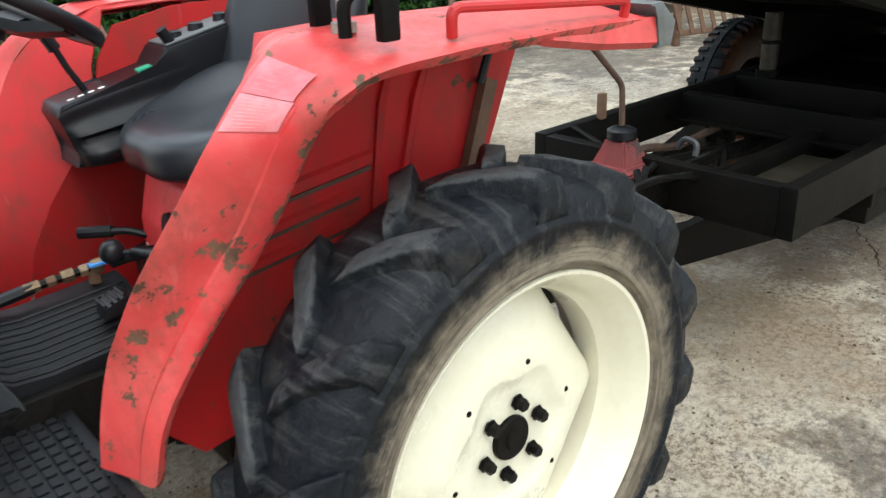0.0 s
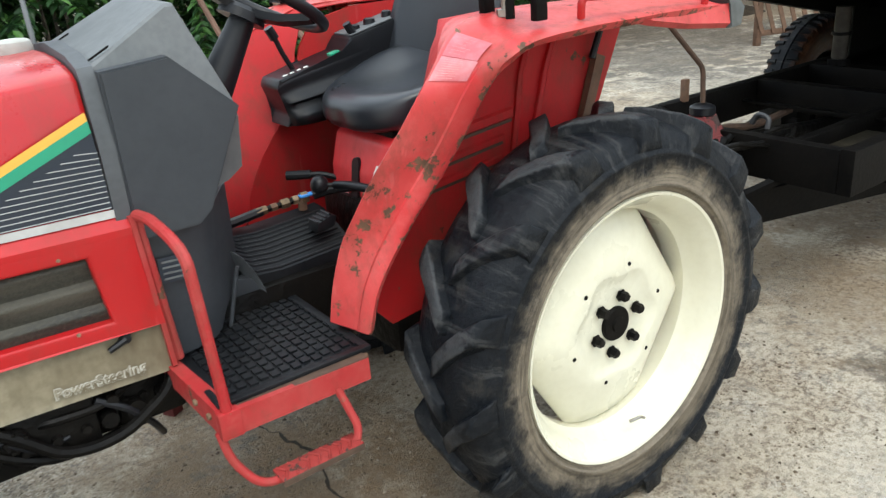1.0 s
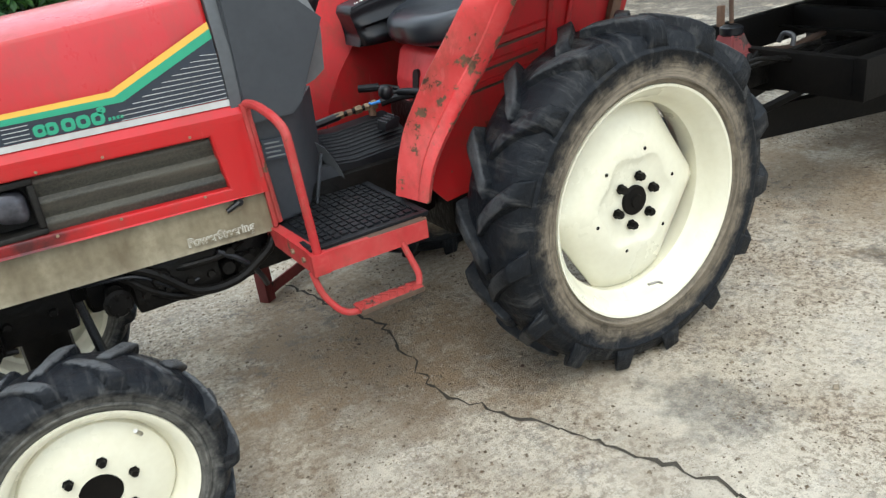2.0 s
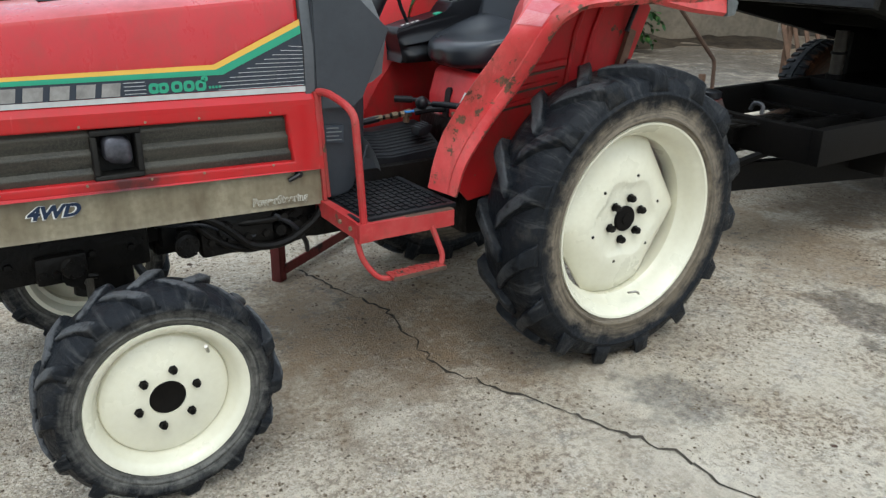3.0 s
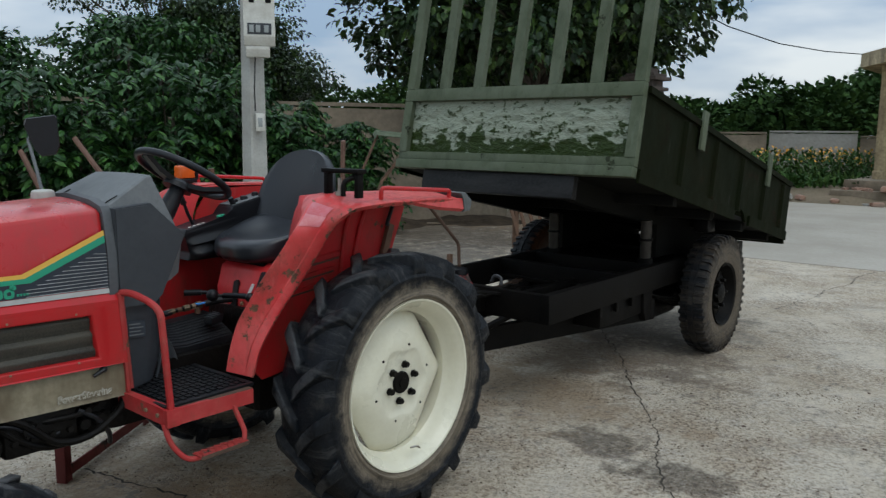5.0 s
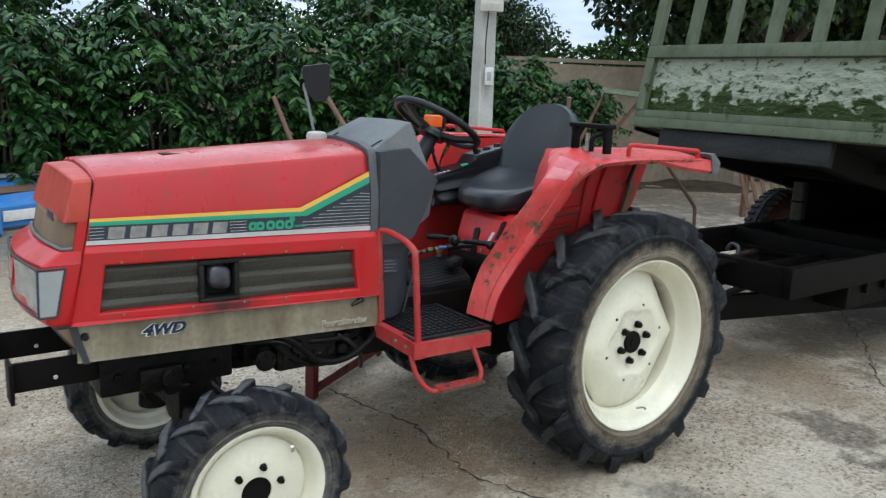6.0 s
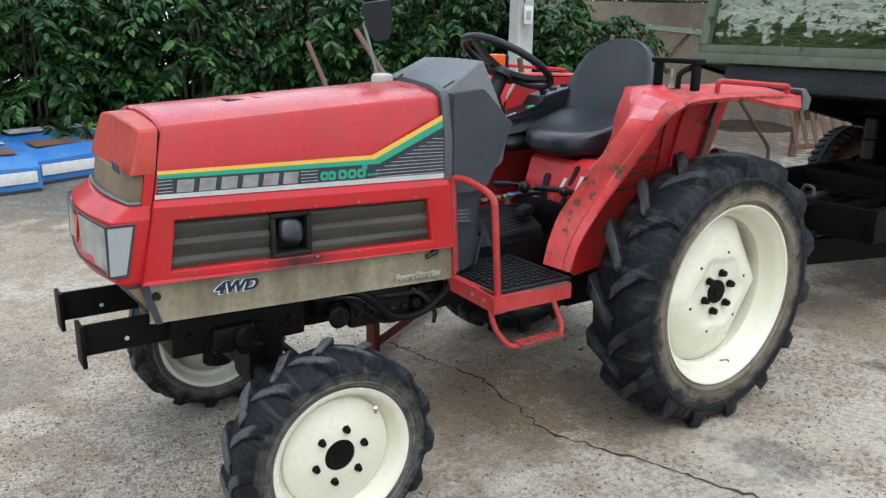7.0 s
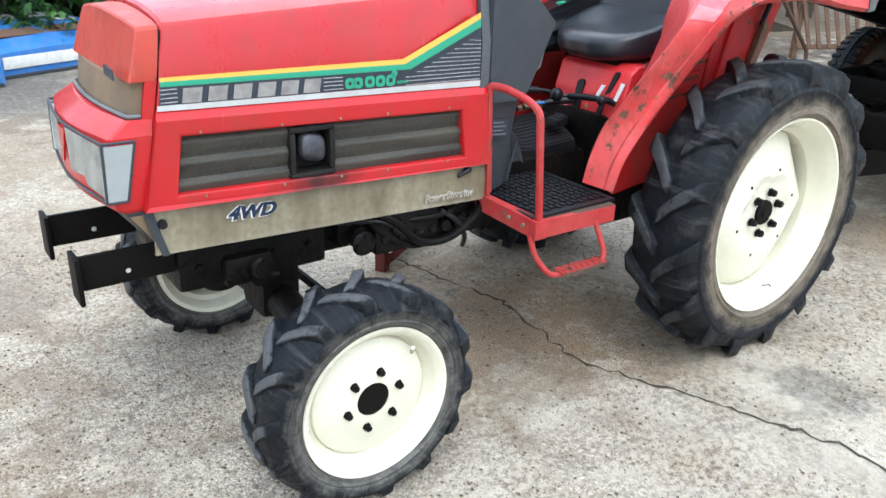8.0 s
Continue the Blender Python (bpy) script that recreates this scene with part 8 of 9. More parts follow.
    for y in (-0.44, 0.37):
        bm = B()
        box(bm, 3.88, 4.04, y, y + 0.06, 0.6, 0.66, 0.004)
        part("hinge", bm, M_BLACK_IRON, tr)
    # black plates added to close the bright gap below the bed
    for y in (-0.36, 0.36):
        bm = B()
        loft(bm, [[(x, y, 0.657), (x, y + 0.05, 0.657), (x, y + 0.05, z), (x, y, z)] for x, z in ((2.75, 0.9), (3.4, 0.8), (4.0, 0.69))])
        part("hinge_frame", bm, M_SHADE_BLACK, tr, "black hinge frame added under the bed")
    # mudguard stays over the wheels
    for s in (-1, 1):
        bm = B()
        box(bm, 3.05, 3.19, YT + s * 0.6 - 0.05, YT + s * 0.6 + 0.05, 0.815, 0.9, 0.006)
        part("bump_block", bm, M_GREASE, tr, "dark bump block")
    return tr


def crumple_material():
    """Pale green paint peeling off an old dark green sheet, denser towards its foot."""
    m, nt, b = shader("crumpled_green_sheet", 0.42, 0.0, 0.18)
    n = noise_node(nt, 5.0, 7.0, 0.65, (1, 2.2, 3.2))
    tc = nt.nodes.new("ShaderNodeTexCoord")
    sep = nt.nodes.new("ShaderNodeSeparateXYZ")
    nt.links.new(tc.outputs["Object"], sep.inputs[0])
    rng = nt.nodes.new("ShaderNodeMapRange")
    rng.inputs["From Min"].default_value, rng.inputs["From Max"].default_value = 0.1, 0.3
    rng.inputs["To Min"].default_value, rng.inputs["To Max"].default_value = -0.2, 0.06
    nt.links.new(sep.outputs["Z"], rng.inputs["Value"])
    add = nt.nodes.new("ShaderNodeMath")
    nt.links.new(n.outputs["Fac"], add.inputs[0])
    nt.links.new(rng.outputs["Result"], add.inputs[1])
    f = ramp_node(nt, add.outputs[0], 0.42, 0.47)
    c = mix_node(nt, f.outputs["Color"], rgb(0.02, 0.036, 0.005), rgb(0.25, 0.28, 0.215))
    wr = noise_node(nt, 17.0, 4.0, 0.6, (1.0, 1.0, 1.9))
    f = ramp_node(nt, wr.outputs["Fac"], 0.58, 0.63, rgb(0, 0, 0), rgb(0.8, 0.8, 0.8))
    c = mix_node(nt, f.outputs["Color"], c, rgb(0.024, 0.036, 0.008))
    nt.links.new(c, b.inputs["Base Color"])
    bump_node(nt, b, wr.outputs["Fac"], 0.9, 0.03)
    return m


M_CRUMPLE = crumple_material()
trailer()


# ---- pole, meter box and switch box ----
PX, PY = 3.6, 5.0


def pole():
    p = thing("power_pole", (PX, PY, 0), "tapered grey concrete power pole", "power pole")
    bm = B()
    loft(bm, [[(PX + sx * w, PY + sy * w * 0.85, z) for sx, sy in ((-1, -0.86), (-0.86, -1), (0.86, -1), (1, -0.86), (1, 0.86), (0.86, 1), (-0.86, 1), (-1, 0.86))] for z, w in ((-0.2, 0.125), (2.5, 0.1), (7.5, 0.07))])
    part("shaft", bm, M_CONCRETE, p)
    turn = Euler((0, 0, radians(-38))).to_matrix().to_4x4()
    c = thing("switch_box", (PX - 0.07, PY - 0.15, 1.48), "small white switch box strapped to the pole", "switch box")
    bm = B()
    box(bm, -0.05, 0.05, -0.05, 0.03, 0.0, 0.2, 0.012, 3)
    body = part("box_body", bm, M_BOX_WHITE, c, at=(PX - 0.03, PY - 0.155, 1.48), rot=turn)
    bm = B()
    box(bm, -0.025, 0.025, -0.056, -0.049, 0.05, 0.15, 0.003)
    part("box_door", bm, M_LAMP_GREY, body, "glazed grey door", at=(PX - 0.03, PY - 0.155, 1.48), rot=turn)
    mb = thing("meter_box", (PX - 0.05, PY - 0.22, 2.4), "weathered metal meter box mounted on the pole", "meter box")
    at = (PX - 0.04, PY - 0.19, 2.4)
    bm = B()
    prism(bm, [(-0.09, 0.02), (-0.13, 0.12), (-0.11, 0.3), (-0.11, 0.72), (-0.14, 0.74), (0.05, 0.8), (0.05, 0.02)], -0.17, 0.17, 0.006)
    t2 = Euler((0, 0, radians(52))).to_matrix().to_4x4()
    case = part("meter_case", bm, M_BOX_WHITE, mb, at=at, rot=t2)
    bm = B()
    box(bm, -0.134, -0.118, -0.13, 0.13, 0.14, 0.26, 0.003)
    part("meter_window", bm, M_GREY_PLASTIC, case, "dark meter window", at=at, rot=t2)
    for y in (-0.07, 0.02, 0.09):
        bm = B()
        box(bm, -0.139, -0.13, y - 0.03, y + 0.02, 0.16, 0.24, 0.002)
        part("meter_dial", bm, M_LAMP_GREY, case, "pale meter dial", at=at, rot=t2)
    for y in (-0.1, 0.08):
        bm = B()
        box(bm, -0.114, -0.108, y - 0.03, y + 0.03, 0.48, 0.55)
        part("vent", bm, M_BLACK_IRON, case, "dark square vent", at=at, rot=t2)
    bm = B()
    prism(bm, [(-0.06, -0.1), (-0.085, -0.02), (-0.085, 0.018), (0.04, 0.018), (0.04, -0.1)], -0.11, 0.15, 0.004)
    part("lower_case", bm, M_BOX_WHITE, case, at=at, rot=t2)
    bm = B()
    tube(bm, rounded([(PX - 0.1, PY - 0.16, 1.71), (PX - 0.13, PY - 0.19, 1.95), (PX - 0.1, PY - 0.18, 2.3)], 0.08), 0.008, 6)
    part("cable", bm, M_BLACK_PLASTIC, p, "loose black cable")


pole()


# ---- plants ----
def leaf_rows(pts, dirs, length, width, seed, fold=0.25):
    """Folded oval leaves with a drooping point: seven points and six triangles each, as one mesh's lists."""
    rng = np.random.default_rng(seed)
    n = len(pts)
    d = dirs / np.linalg.norm(dirs, axis=1)[:, None]
    ref = np.tile([0.0, 0.0, 1.0], (n, 1)) + rng.normal(0, 0.35, (n, 3))
    side = np.cross(d, ref)
    side /= np.linalg.norm(side, axis=1)[:, None] + 1e-9
    up = np.cross(side, d)
    L = (length * rng.uniform(0.65, 1.2, n))[:, None]
    Wd = (width * rng.uniform(0.75, 1.2, n))[:, None]
    base, tip = pts, pts + d * L - up * L * 0.18
    mid = pts + d * L * 0.5
    near, far = pts + d * L * 0.28, pts + d * L * 0.66 - up * L * 0.05
    rise = up * Wd * fold
    verts = np.stack([base, near + side * Wd * 0.85 + rise, far + side * Wd * 0.88 + rise, tip, far - side * Wd * 0.88 + rise, near - side * Wd * 0.85 + rise, mid], 1).reshape(-1, 3)
    i = np.arange(n)[:, None] * 7
    faces = np.concatenate([i + [k, 6, (k + 1) % 6] for k in range(6)])
    return verts, faces


def leaf_mesh(name, verts, faces, mat):
    me = bpy.data.meshes.new(name)
    me.from_pydata(verts.tolist(), [], faces.tolist())
    me.materials.append(mat)
    return me


def coffee(seed, height, spread):
    """A coffee shrub: a thin trunk, drooping side branches and paired pointed leaves."""
    rng = np.random.default_rng(seed)
    root = thing("coffee_shrub", (0, 0, 0), "leafy dark green coffee shrub with drooping branches", "shrub", "coffee shrubs along the yard")
    bm = B()
    pts, dirs = [], []
    for st in range(3):
        lean = rng.normal(0, 0.12, 2)
        tube(bm, [(0.08 * st * math.cos(st * 2.1), 0.08 * st * math.sin(st * 2.1), -0.05), (lean[0] * 0.5 + 0.1 * st * math.cos(st * 2.1), lean[1] * 0.5 + 0.1 * st * math.sin(st * 2.1), height * 0.5), (lean[0], lean[1], height * 0.95)], 0.025, 6, 0.008)
        for k in range(31):
            z = height * (0.13 + 0.85 * (k + rng.uniform()) / 31)
            a = k * 2.4 + st * 0.8 + rng.normal(0, 0.3)
            reach = spread * (1.0 - 0.55 * max(0, z / height - 0.45)) * rng.uniform(0.55, 1.1)
            x0 = np.array([lean[0] * z / height, lean[1] * z / height, z])
            out = np.array([math.cos(a), math.sin(a), 0])
            m = 12
            for j in range(1, m + 1):
                t = 0.22 + 0.78 * j / m
                p = x0 + out * reach * t + np.array([0, 0, 0.2 * reach * t - 0.45 * reach * t * t])
                for sd in (-1, 1):
                    q = np.array([-out[1], out[0], 0]) * sd
                    pts.append(p + rng.normal(0, 0.015, 3))
                    dirs.append(q * 0.8 + out * 0.4 + np.array([0, 0, -0.42]) + rng.normal(0, 0.2, 3))
    part("trunk", bm, M_BARK, root)
    v, f = leaf_rows(np.array(pts), np.array(dirs), 0.165, 0.034, seed)
    place("crown", leaf_mesh("crown", v, f, M_LEAF), root)
    return root


rnd = random.Random(11)
shrubs = [coffee(31, 2.5, 0.95), coffee(32, 2.2, 1.0), coffee(33, 2.8, 0.9)]
spots = []
for row, (y0, step) in enumerate(((6.9, 1.0), (7.9, 1.15), (9.1, 1.3))):
    x = -4.5 + 0.4 * row
    while x < 4.6 + row * 0.5:
        spots.append((x + rnd.uniform(-0.2, 0.2), y0 - 0.16 * max(0, x) + rnd.uniform(-0.2, 0.2), 0.92 - 0.02 * row))
        x += step * rnd.uniform(0.8, 1.15)
spots += [(4.75, 5.75, 0.66), (5.2, 5.5, 0.66), (5.8, 5.7, 0.6), (4.1, 6.4, 0.78), (4.8, 6.2, 0.8), (5.4, 6.2, 0.72), (6.2, 5.8, 0.6), (5.9, 6.4, 0.55)]
for i, (x, y, k) in enumerate(spots):
    src = shrubs[i % 3]
    m = pose(x, y, 0, 0, 0, rnd.uniform(0, 360)) @ Matrix.Scale(k * rnd.uniform(0.9, 1.1), 4)
    if i < 3:
        src.matrix_basis = m
    else:
        ob = copy_thing(src, Matrix())
        ob.matrix_basis = m


def tree(seed, name, label, height, crown_r, base, leaf_len, clusters, per, mat, flat=0.6, trunk_r=0.16):
    rng = np.random.default_rng(seed)
    root = thing(name, (0, 0, 0), label, "tree")
    bm = B()
    fork = height * base
    tube(bm, [(0, 0, -0.1), (0.06, 0.03, fork * 0.5), (0.02, -0.05, fork), (0.1, 0.05, height * 0.8)], trunk_r, 10, trunk_r * 0.3)
    pts, dirs = [], []
    for c in range(clusters):
        a = c * 2.399 + rng.normal(0, 0.2)
        h = rng.uniform(0, 1)
        r = crown_r * math.sqrt(max(0.05, 1 - (2 * h - 0.9) ** 2 * 0.8)) * rng.uniform(0.35, 1.05)
        cen = np.array([math.cos(a) * r, math.sin(a) * r, fork + (height - fork) * h])
        if c % 3 == 0:
            s0 = Vector((0.04, 0, fork * rng.uniform(0.8, 1.2)))
            e = Vector(cen)
            tube(bm, [s0, s0.lerp(e, 0.5) + Vector((0, 0, 0.12 * r)), e], trunk_r * 0.32, 6, 0.015)
        cr = crown_r * rng.uniform(0.16, 0.3)
        q = rng.normal(0, 1, (per, 3))
        q /= np.linalg.norm(q, axis=1)[:, None]
        q *= (rng.uniform(0.25, 1, per) ** 0.5)[:, None] * cr
        q[:, 2] *= flat
        pts.append(cen + q)
        dirs.append(q / cr * 0.7 + rng.normal(0, 0.5, (per, 3)) + [0, 0, -0.45])
    part("trunk", bm, M_BARK, root)
    v, f = leaf_rows(np.concatenate(pts), np.concatenate(dirs), leaf_len, leaf_len * 0.3, seed)
    place("crown", leaf_mesh("crown", v, f, mat), root)
    return root


big = tree(5, "shade_tree", "broad dark shade tree behind the yard wall", 6.8, 3.6, 0.36, 0.17, 170, 270, M_LEAF_DARK, 0.55, 0.22)
big.matrix_basis = pose(10.65, 5.75, 0)
for x, y, k, r in ((8.3, 12.3, 0.58, 70), (14.5, 8.2, 0.62, 200)):
    copy_thing(big, Matrix()).matrix_basis = pose(x, y, 0, 0, 0, r) @ Matrix.Scale(k, 4)
light = tree(8, "feathery_tree", "tall feathery tree with sparse flat sprays", 7.5, 3.4, 0.4, 0.13, 110, 150, M_LEAF_DARK, 0.25, 0.16)
light.matrix_basis = pose(8.0, 13.6, 0) @ Matrix.Scale(0.76, 4)
green = tree(9, "yard_tree", "bright green leafy tree beyond the shrubs", 4.6, 2.2, 0.3, 0.17, 90, 130, M_LEAF, 0.6, 0.12)
green.matrix_basis = pose(-0.5, 12.2, 0) @ Matrix.Scale(0.66, 4)
for x, y, k, r in ((-4.5, 12.5, 0.66, 40), (2.9, 11.3, 0.66, 150), (5.6, 10.2, 0.74, 250)):
    copy_thing(green, Matrix()).matrix_basis = pose(x, y, 0, 0, 0, r) @ Matrix.Scale(k, 4)


def far_woods():
    rng = np.random.default_rng(4)
    pts, dirs = [], []
    for c in range(210):
        a = radians(rng.uniform(-35, 60))
        d = rng.uniform(40, 62)
        h = rng.uniform(1.0, 4.4) + 1.2 * math.sin(a * 9) + (1.5 if abs(a - radians(8)) < 0.07 else 0)
        cen = np.array([-2.2 + d * math.cos(a), -2.5 + d * math.sin(a), max(0.8, h * 0.75)])
        q = rng.normal(0, 1, (420, 3))
        q /= np.linalg.norm(q, axis=1)[:, None]
        q *= (rng.uniform(0.4, 1, 420) ** 0.5)[:, None] * rng.uniform(1.2, 2.1)
        pts.append(cen + q * [1, 1, 0.75])
        dirs.append(q + rng.normal(0, 0.6, (420, 3)))
    v, f = leaf_rows(np.concatenate(pts), np.concatenate(dirs), 0.4, 0.13, 4)
    ob = new("far_woods", leaf_mesh("far_woods", v, f, M_LEAF_FAR))
    return tagged(ob, "distant belt of hazy green woods", "woods", kind="stuff")


far_woods()


def weeds(name, spots_, n, size, seed, label):
    rng = np.random.default_rng(seed)
    pts, dirs = [], []
    for x0, x1, y0, y1, z, h in spots_:
        k = n
        p = np.stack([rng.uniform(x0, x1, k), rng.uniform(y0, y1, k), z + rng.uniform(0, 1, k) ** 2 * h], 1)
        pts.append(p)
        dirs.append(rng.normal(0, 0.6, (k, 3)) + [0, 0, 0.5])
    v, f = leaf_rows(np.concatenate(pts), np.concatenate(dirs), size, size * 0.16, seed)
    return tagged(new(name, leaf_mesh(name, v, f, M_WEED)), label, "weeds", kind="stuff")


weeds("weeds", [(21.5, 25.5, -3.0, 8.0, 0.3, 0.7), (17.6, 20.0, 1.5, 9.0, 0.25, 0.2), (22.0, 26.0, -14.0, -5.0, 0.3, 0.6)], 6500, 0.22, 6, "rank green weeds on the verge")


def flowers():
    rng = np.random.default_rng(15)
    k = 260
    pts = np.stack([rng.uniform(21.5, 25.0, k), rng.normal(3.6, 1.2, k), rng.uniform(0.75, 1.15, k)], 1)
    v, f = leaf_rows(pts, rng.normal(0, 0.7, (k, 3)) + [0, 0, 0.4], 0.1, 0.035, 15)
    return tagged(new("flowers", leaf_mesh("flowers", v, f, M_FLOWER)), "orange and yellow flowers among the weeds", "flowers", kind="stuff")


flowers()


# ---- walls, gate pillar, house ----
def wall(name, p, q, h, t, mat, label):
    d = (Vector(q) - Vector(p)).normalized()
    n = Vector((-d.y, d.x)) * t / 2
    bm = B()
    m = 12
    rows = []
    for i in range(m + 1):
        c = Vector(p).lerp(Vector(q), i / m)
        hh = h + 0.03 * noise.noise((i * 1.3, h, 0))
        rows.append([(c.x + n.x, c.y + n.y, -0.05), (c.x + n.x, c.y + n.y, hh), (c.x - n.x, c.y - n.y, hh), (c.x - n.x, c.y - n.y, -0.05)])
    loft(bm, rows)
    w = tagged(part(name, bm, mat), label, "wall", kind="structure")
    bm = B()
    loft(bm, [[(c.x + n.x * 1.3, c.y + n.y * 1.3, h + 0.03), (c.x + n.x * 1.3, c.y + n.y * 1.3, h + 0.09), (c.x - n.x * 1.3, c.y - n.y * 1.3, h + 0.09), (c.x - n.x * 1.3, c.y - n.y * 1.3, h + 0.03)] for c in (Vector(p), Vector(q))])
    part("coping", bm, mat, w)
    return w


wall("wall_yard", (2.0, 10.4), (9.6, 5.6), 1.88, 0.14, M_WALL, "stained brown rendered yard wall")
wall("wall_far", (26.4, 6.2), (27.2, 3.6), 1.6, 0.2, M_WALL_LIGHT, "pale grey rendered wall section")
wall("wall_far", (25.6, 10.6), (26.4, 6.3), 1.55, 0.2, M_WALL, "dark mossy boundary wall")
wall("wall_far", (27.2, 3.5), (29.0, -9.0), 1.45, 0.2, M_WALL, "dark mossy boundary wall")


def earth_bank():
    """A low bank of dark soil and litter along the foot of the yard wall."""
    p, q = Vector((4.6, 8.4)), Vector((9.5, 5.3))
    d = (q - p).normalized()
    n = Vector((d.y, -d.x))
    bm = B()
    rows = []
    for i in range(41):
        c = p + (q - p) * (i / 40)
        row = []
        for j in range(13):
            t = j / 12
            w = -0.25 + 2.1 * t
            h = 0.17 * math.exp(-((t - 0.25) / 0.3) ** 2) * (0.65 + 0.7 * noise.noise((c.x * 0.9, c.y * 0.9, 3.0)))
            h += 0.07 * noise.noise((c.x * 4 + n.x * w * 4, c.y * 4 + n.y * w * 4, 1.0)) * (1 - t)
            edge = min(1.0, i / 4, (40 - i) / 4)
            row.append((c.x + n.x * w, c.y + n.y * w, max(0.0, h * edge) - 0.02 * t - 0.012))
        rows.append(row)
    sheet(bm, rows, 0.02)
    return tagged(part("earth_bank", bm, M_SOIL, sharp=70), "low bank of dark soil and litter along the wall", "bank", kind="structure")


earth_bank()


def pillar():
    p = thing("gate_pillar", (9.75, 3.05, 0), "brown brick gate pillar with a stepped cap", "pillar")
    bm = B()
    box(bm, 9.58, 9.92, 2.88, 3.22, 0, 2.1, 0.01)
    part("shaft", bm, M_WALL, p)
    for z, w, h in ((2.1, 0.22, 0.07), (2.17, 0.27, 0.06), (2.23, 0.2, 0.1), (2.33, 0.3, 0.06), (2.39, 0.24, 0.05), (2.44, 0.14, 0.08)):
        bm = B()
        box(bm, 9.75 - w, 9.75 + w, 3.05 - w, 3.05 + w, z, z + h - 0.002, 0.012)
        part("cap_course", bm, M_CAP, p, "dark weathered cap course")


pillar()


def house():
    h = thing("porch_house", (20.0, 0.5, 0), "run-down cream house with a flat-roofed columned porch", "house")
    bm = B()
    box(bm, 17.2, 30, -12, 2.0, -0.1, 0.3, 0.03)
    box(bm, 17.6, 30, -12, 1.8, 0.3, 0.52, 0.03)
    part("plinth", bm, M_WALL, h, "broken grey plinth and step")
    for x, y in ((17.95, 0.62), (18.55, 1.22), (17.95, -4.2), (17.95, -8.4)):
        bm = B()
        loft(bm, [[(x + sx * w, y + sy * w, z) for sx, sy in ((-1, -1), (1, -1), (1, 1), (-1, 1))] for z, w in ((0.52, 0.165), (0.7, 0.165), (0.72, 0.14), (2.95, 0.135), (2.97, 0.15), (3.1, 0.15))])
        part("column", bm, M_HOUSE, h, "stained peeling column")
    bm = B()
    loft(bm, [[(x, y, z) for x, y in ((18.8, 1.9), (17.3, 1.0), (17.3, -12.0), (30.0, -12.0), (30.0, 1.9))] for z in (3.1, 3.42)])
    roof = part("porch_roof", bm, M_HOUSE, h, "stained flat concrete roof slab")
    bm = B()
    box(bm, 17.7, 30, -12, 0.9, 3.0, 3.098, 0.01)
    part("porch_ceiling", bm, M_HOUSE_WALL, roof)
    bm = B()
    for y0, y1, z0, z1 in ((-12, -0.4, 0.52, 3.0), (0.26, 0.45, 0.52, 3.0), (-0.4, 0.26, 0.52, 1.35), (-0.4, 0.26, 2.42, 3.0)):
        box(bm, 20.5, 20.75, y0, y1, z0, z1)
    box(bm, 20.75, 30, 0.2, 0.45, 0.52, 3.0)
    part("wall", bm, M_HOUSE_WALL, h, "pale cream rendered wall")
    bm = B()
    for y in (-0.4, -0.2, 0.0, 0.22):
        box(bm, 20.56, 20.6, y, y + 0.04, 1.35, 2.42)
    for z in (1.35, 1.7, 2.05, 2.38):
        box(bm, 20.565, 20.595, -0.4, 0.26, z, z + 0.04)
    win = part("window", bm, M_STICK, h, "brown barred window")
    bm = B()
    box(bm, 20.64, 20.65, -0.4, 0.26, 1.35, 2.42)
    part("pane", bm, M_NAVY, win, "dark window pane")


house()
rnd = random.Random(21)
for i in range(44):
    s = rnd.uniform(0.06, 0.17)
    bm = B()
    box(bm, -s, s, -s * 0.6, s * 0.6, 0, s * 0.9, s * 0.18, 1)
    for v in bm.verts:
        v.co += Vector((rnd.uniform(-1, 1), rnd.uniform(-1, 1), rnd.uniform(-0.6, 0.6))) * s * 0.14
    x, y = rnd.uniform(16.7, 17.6), rnd.uniform(-2.5, 3.6)
    z = 0.0 if x < 17.2 else 0.28
    tagged(part("rubble_stone", bm, M_RUBBLE if i % 3 else M_WALL_LIGHT, at=(x, y, z if y < 2.0 else 0.05), rot=Euler((0, 0, rnd.uniform(0, 6))).to_matrix().to_4x4()), "broken brick and concrete rubble beside the plinth", "rubble", "rubble heap")


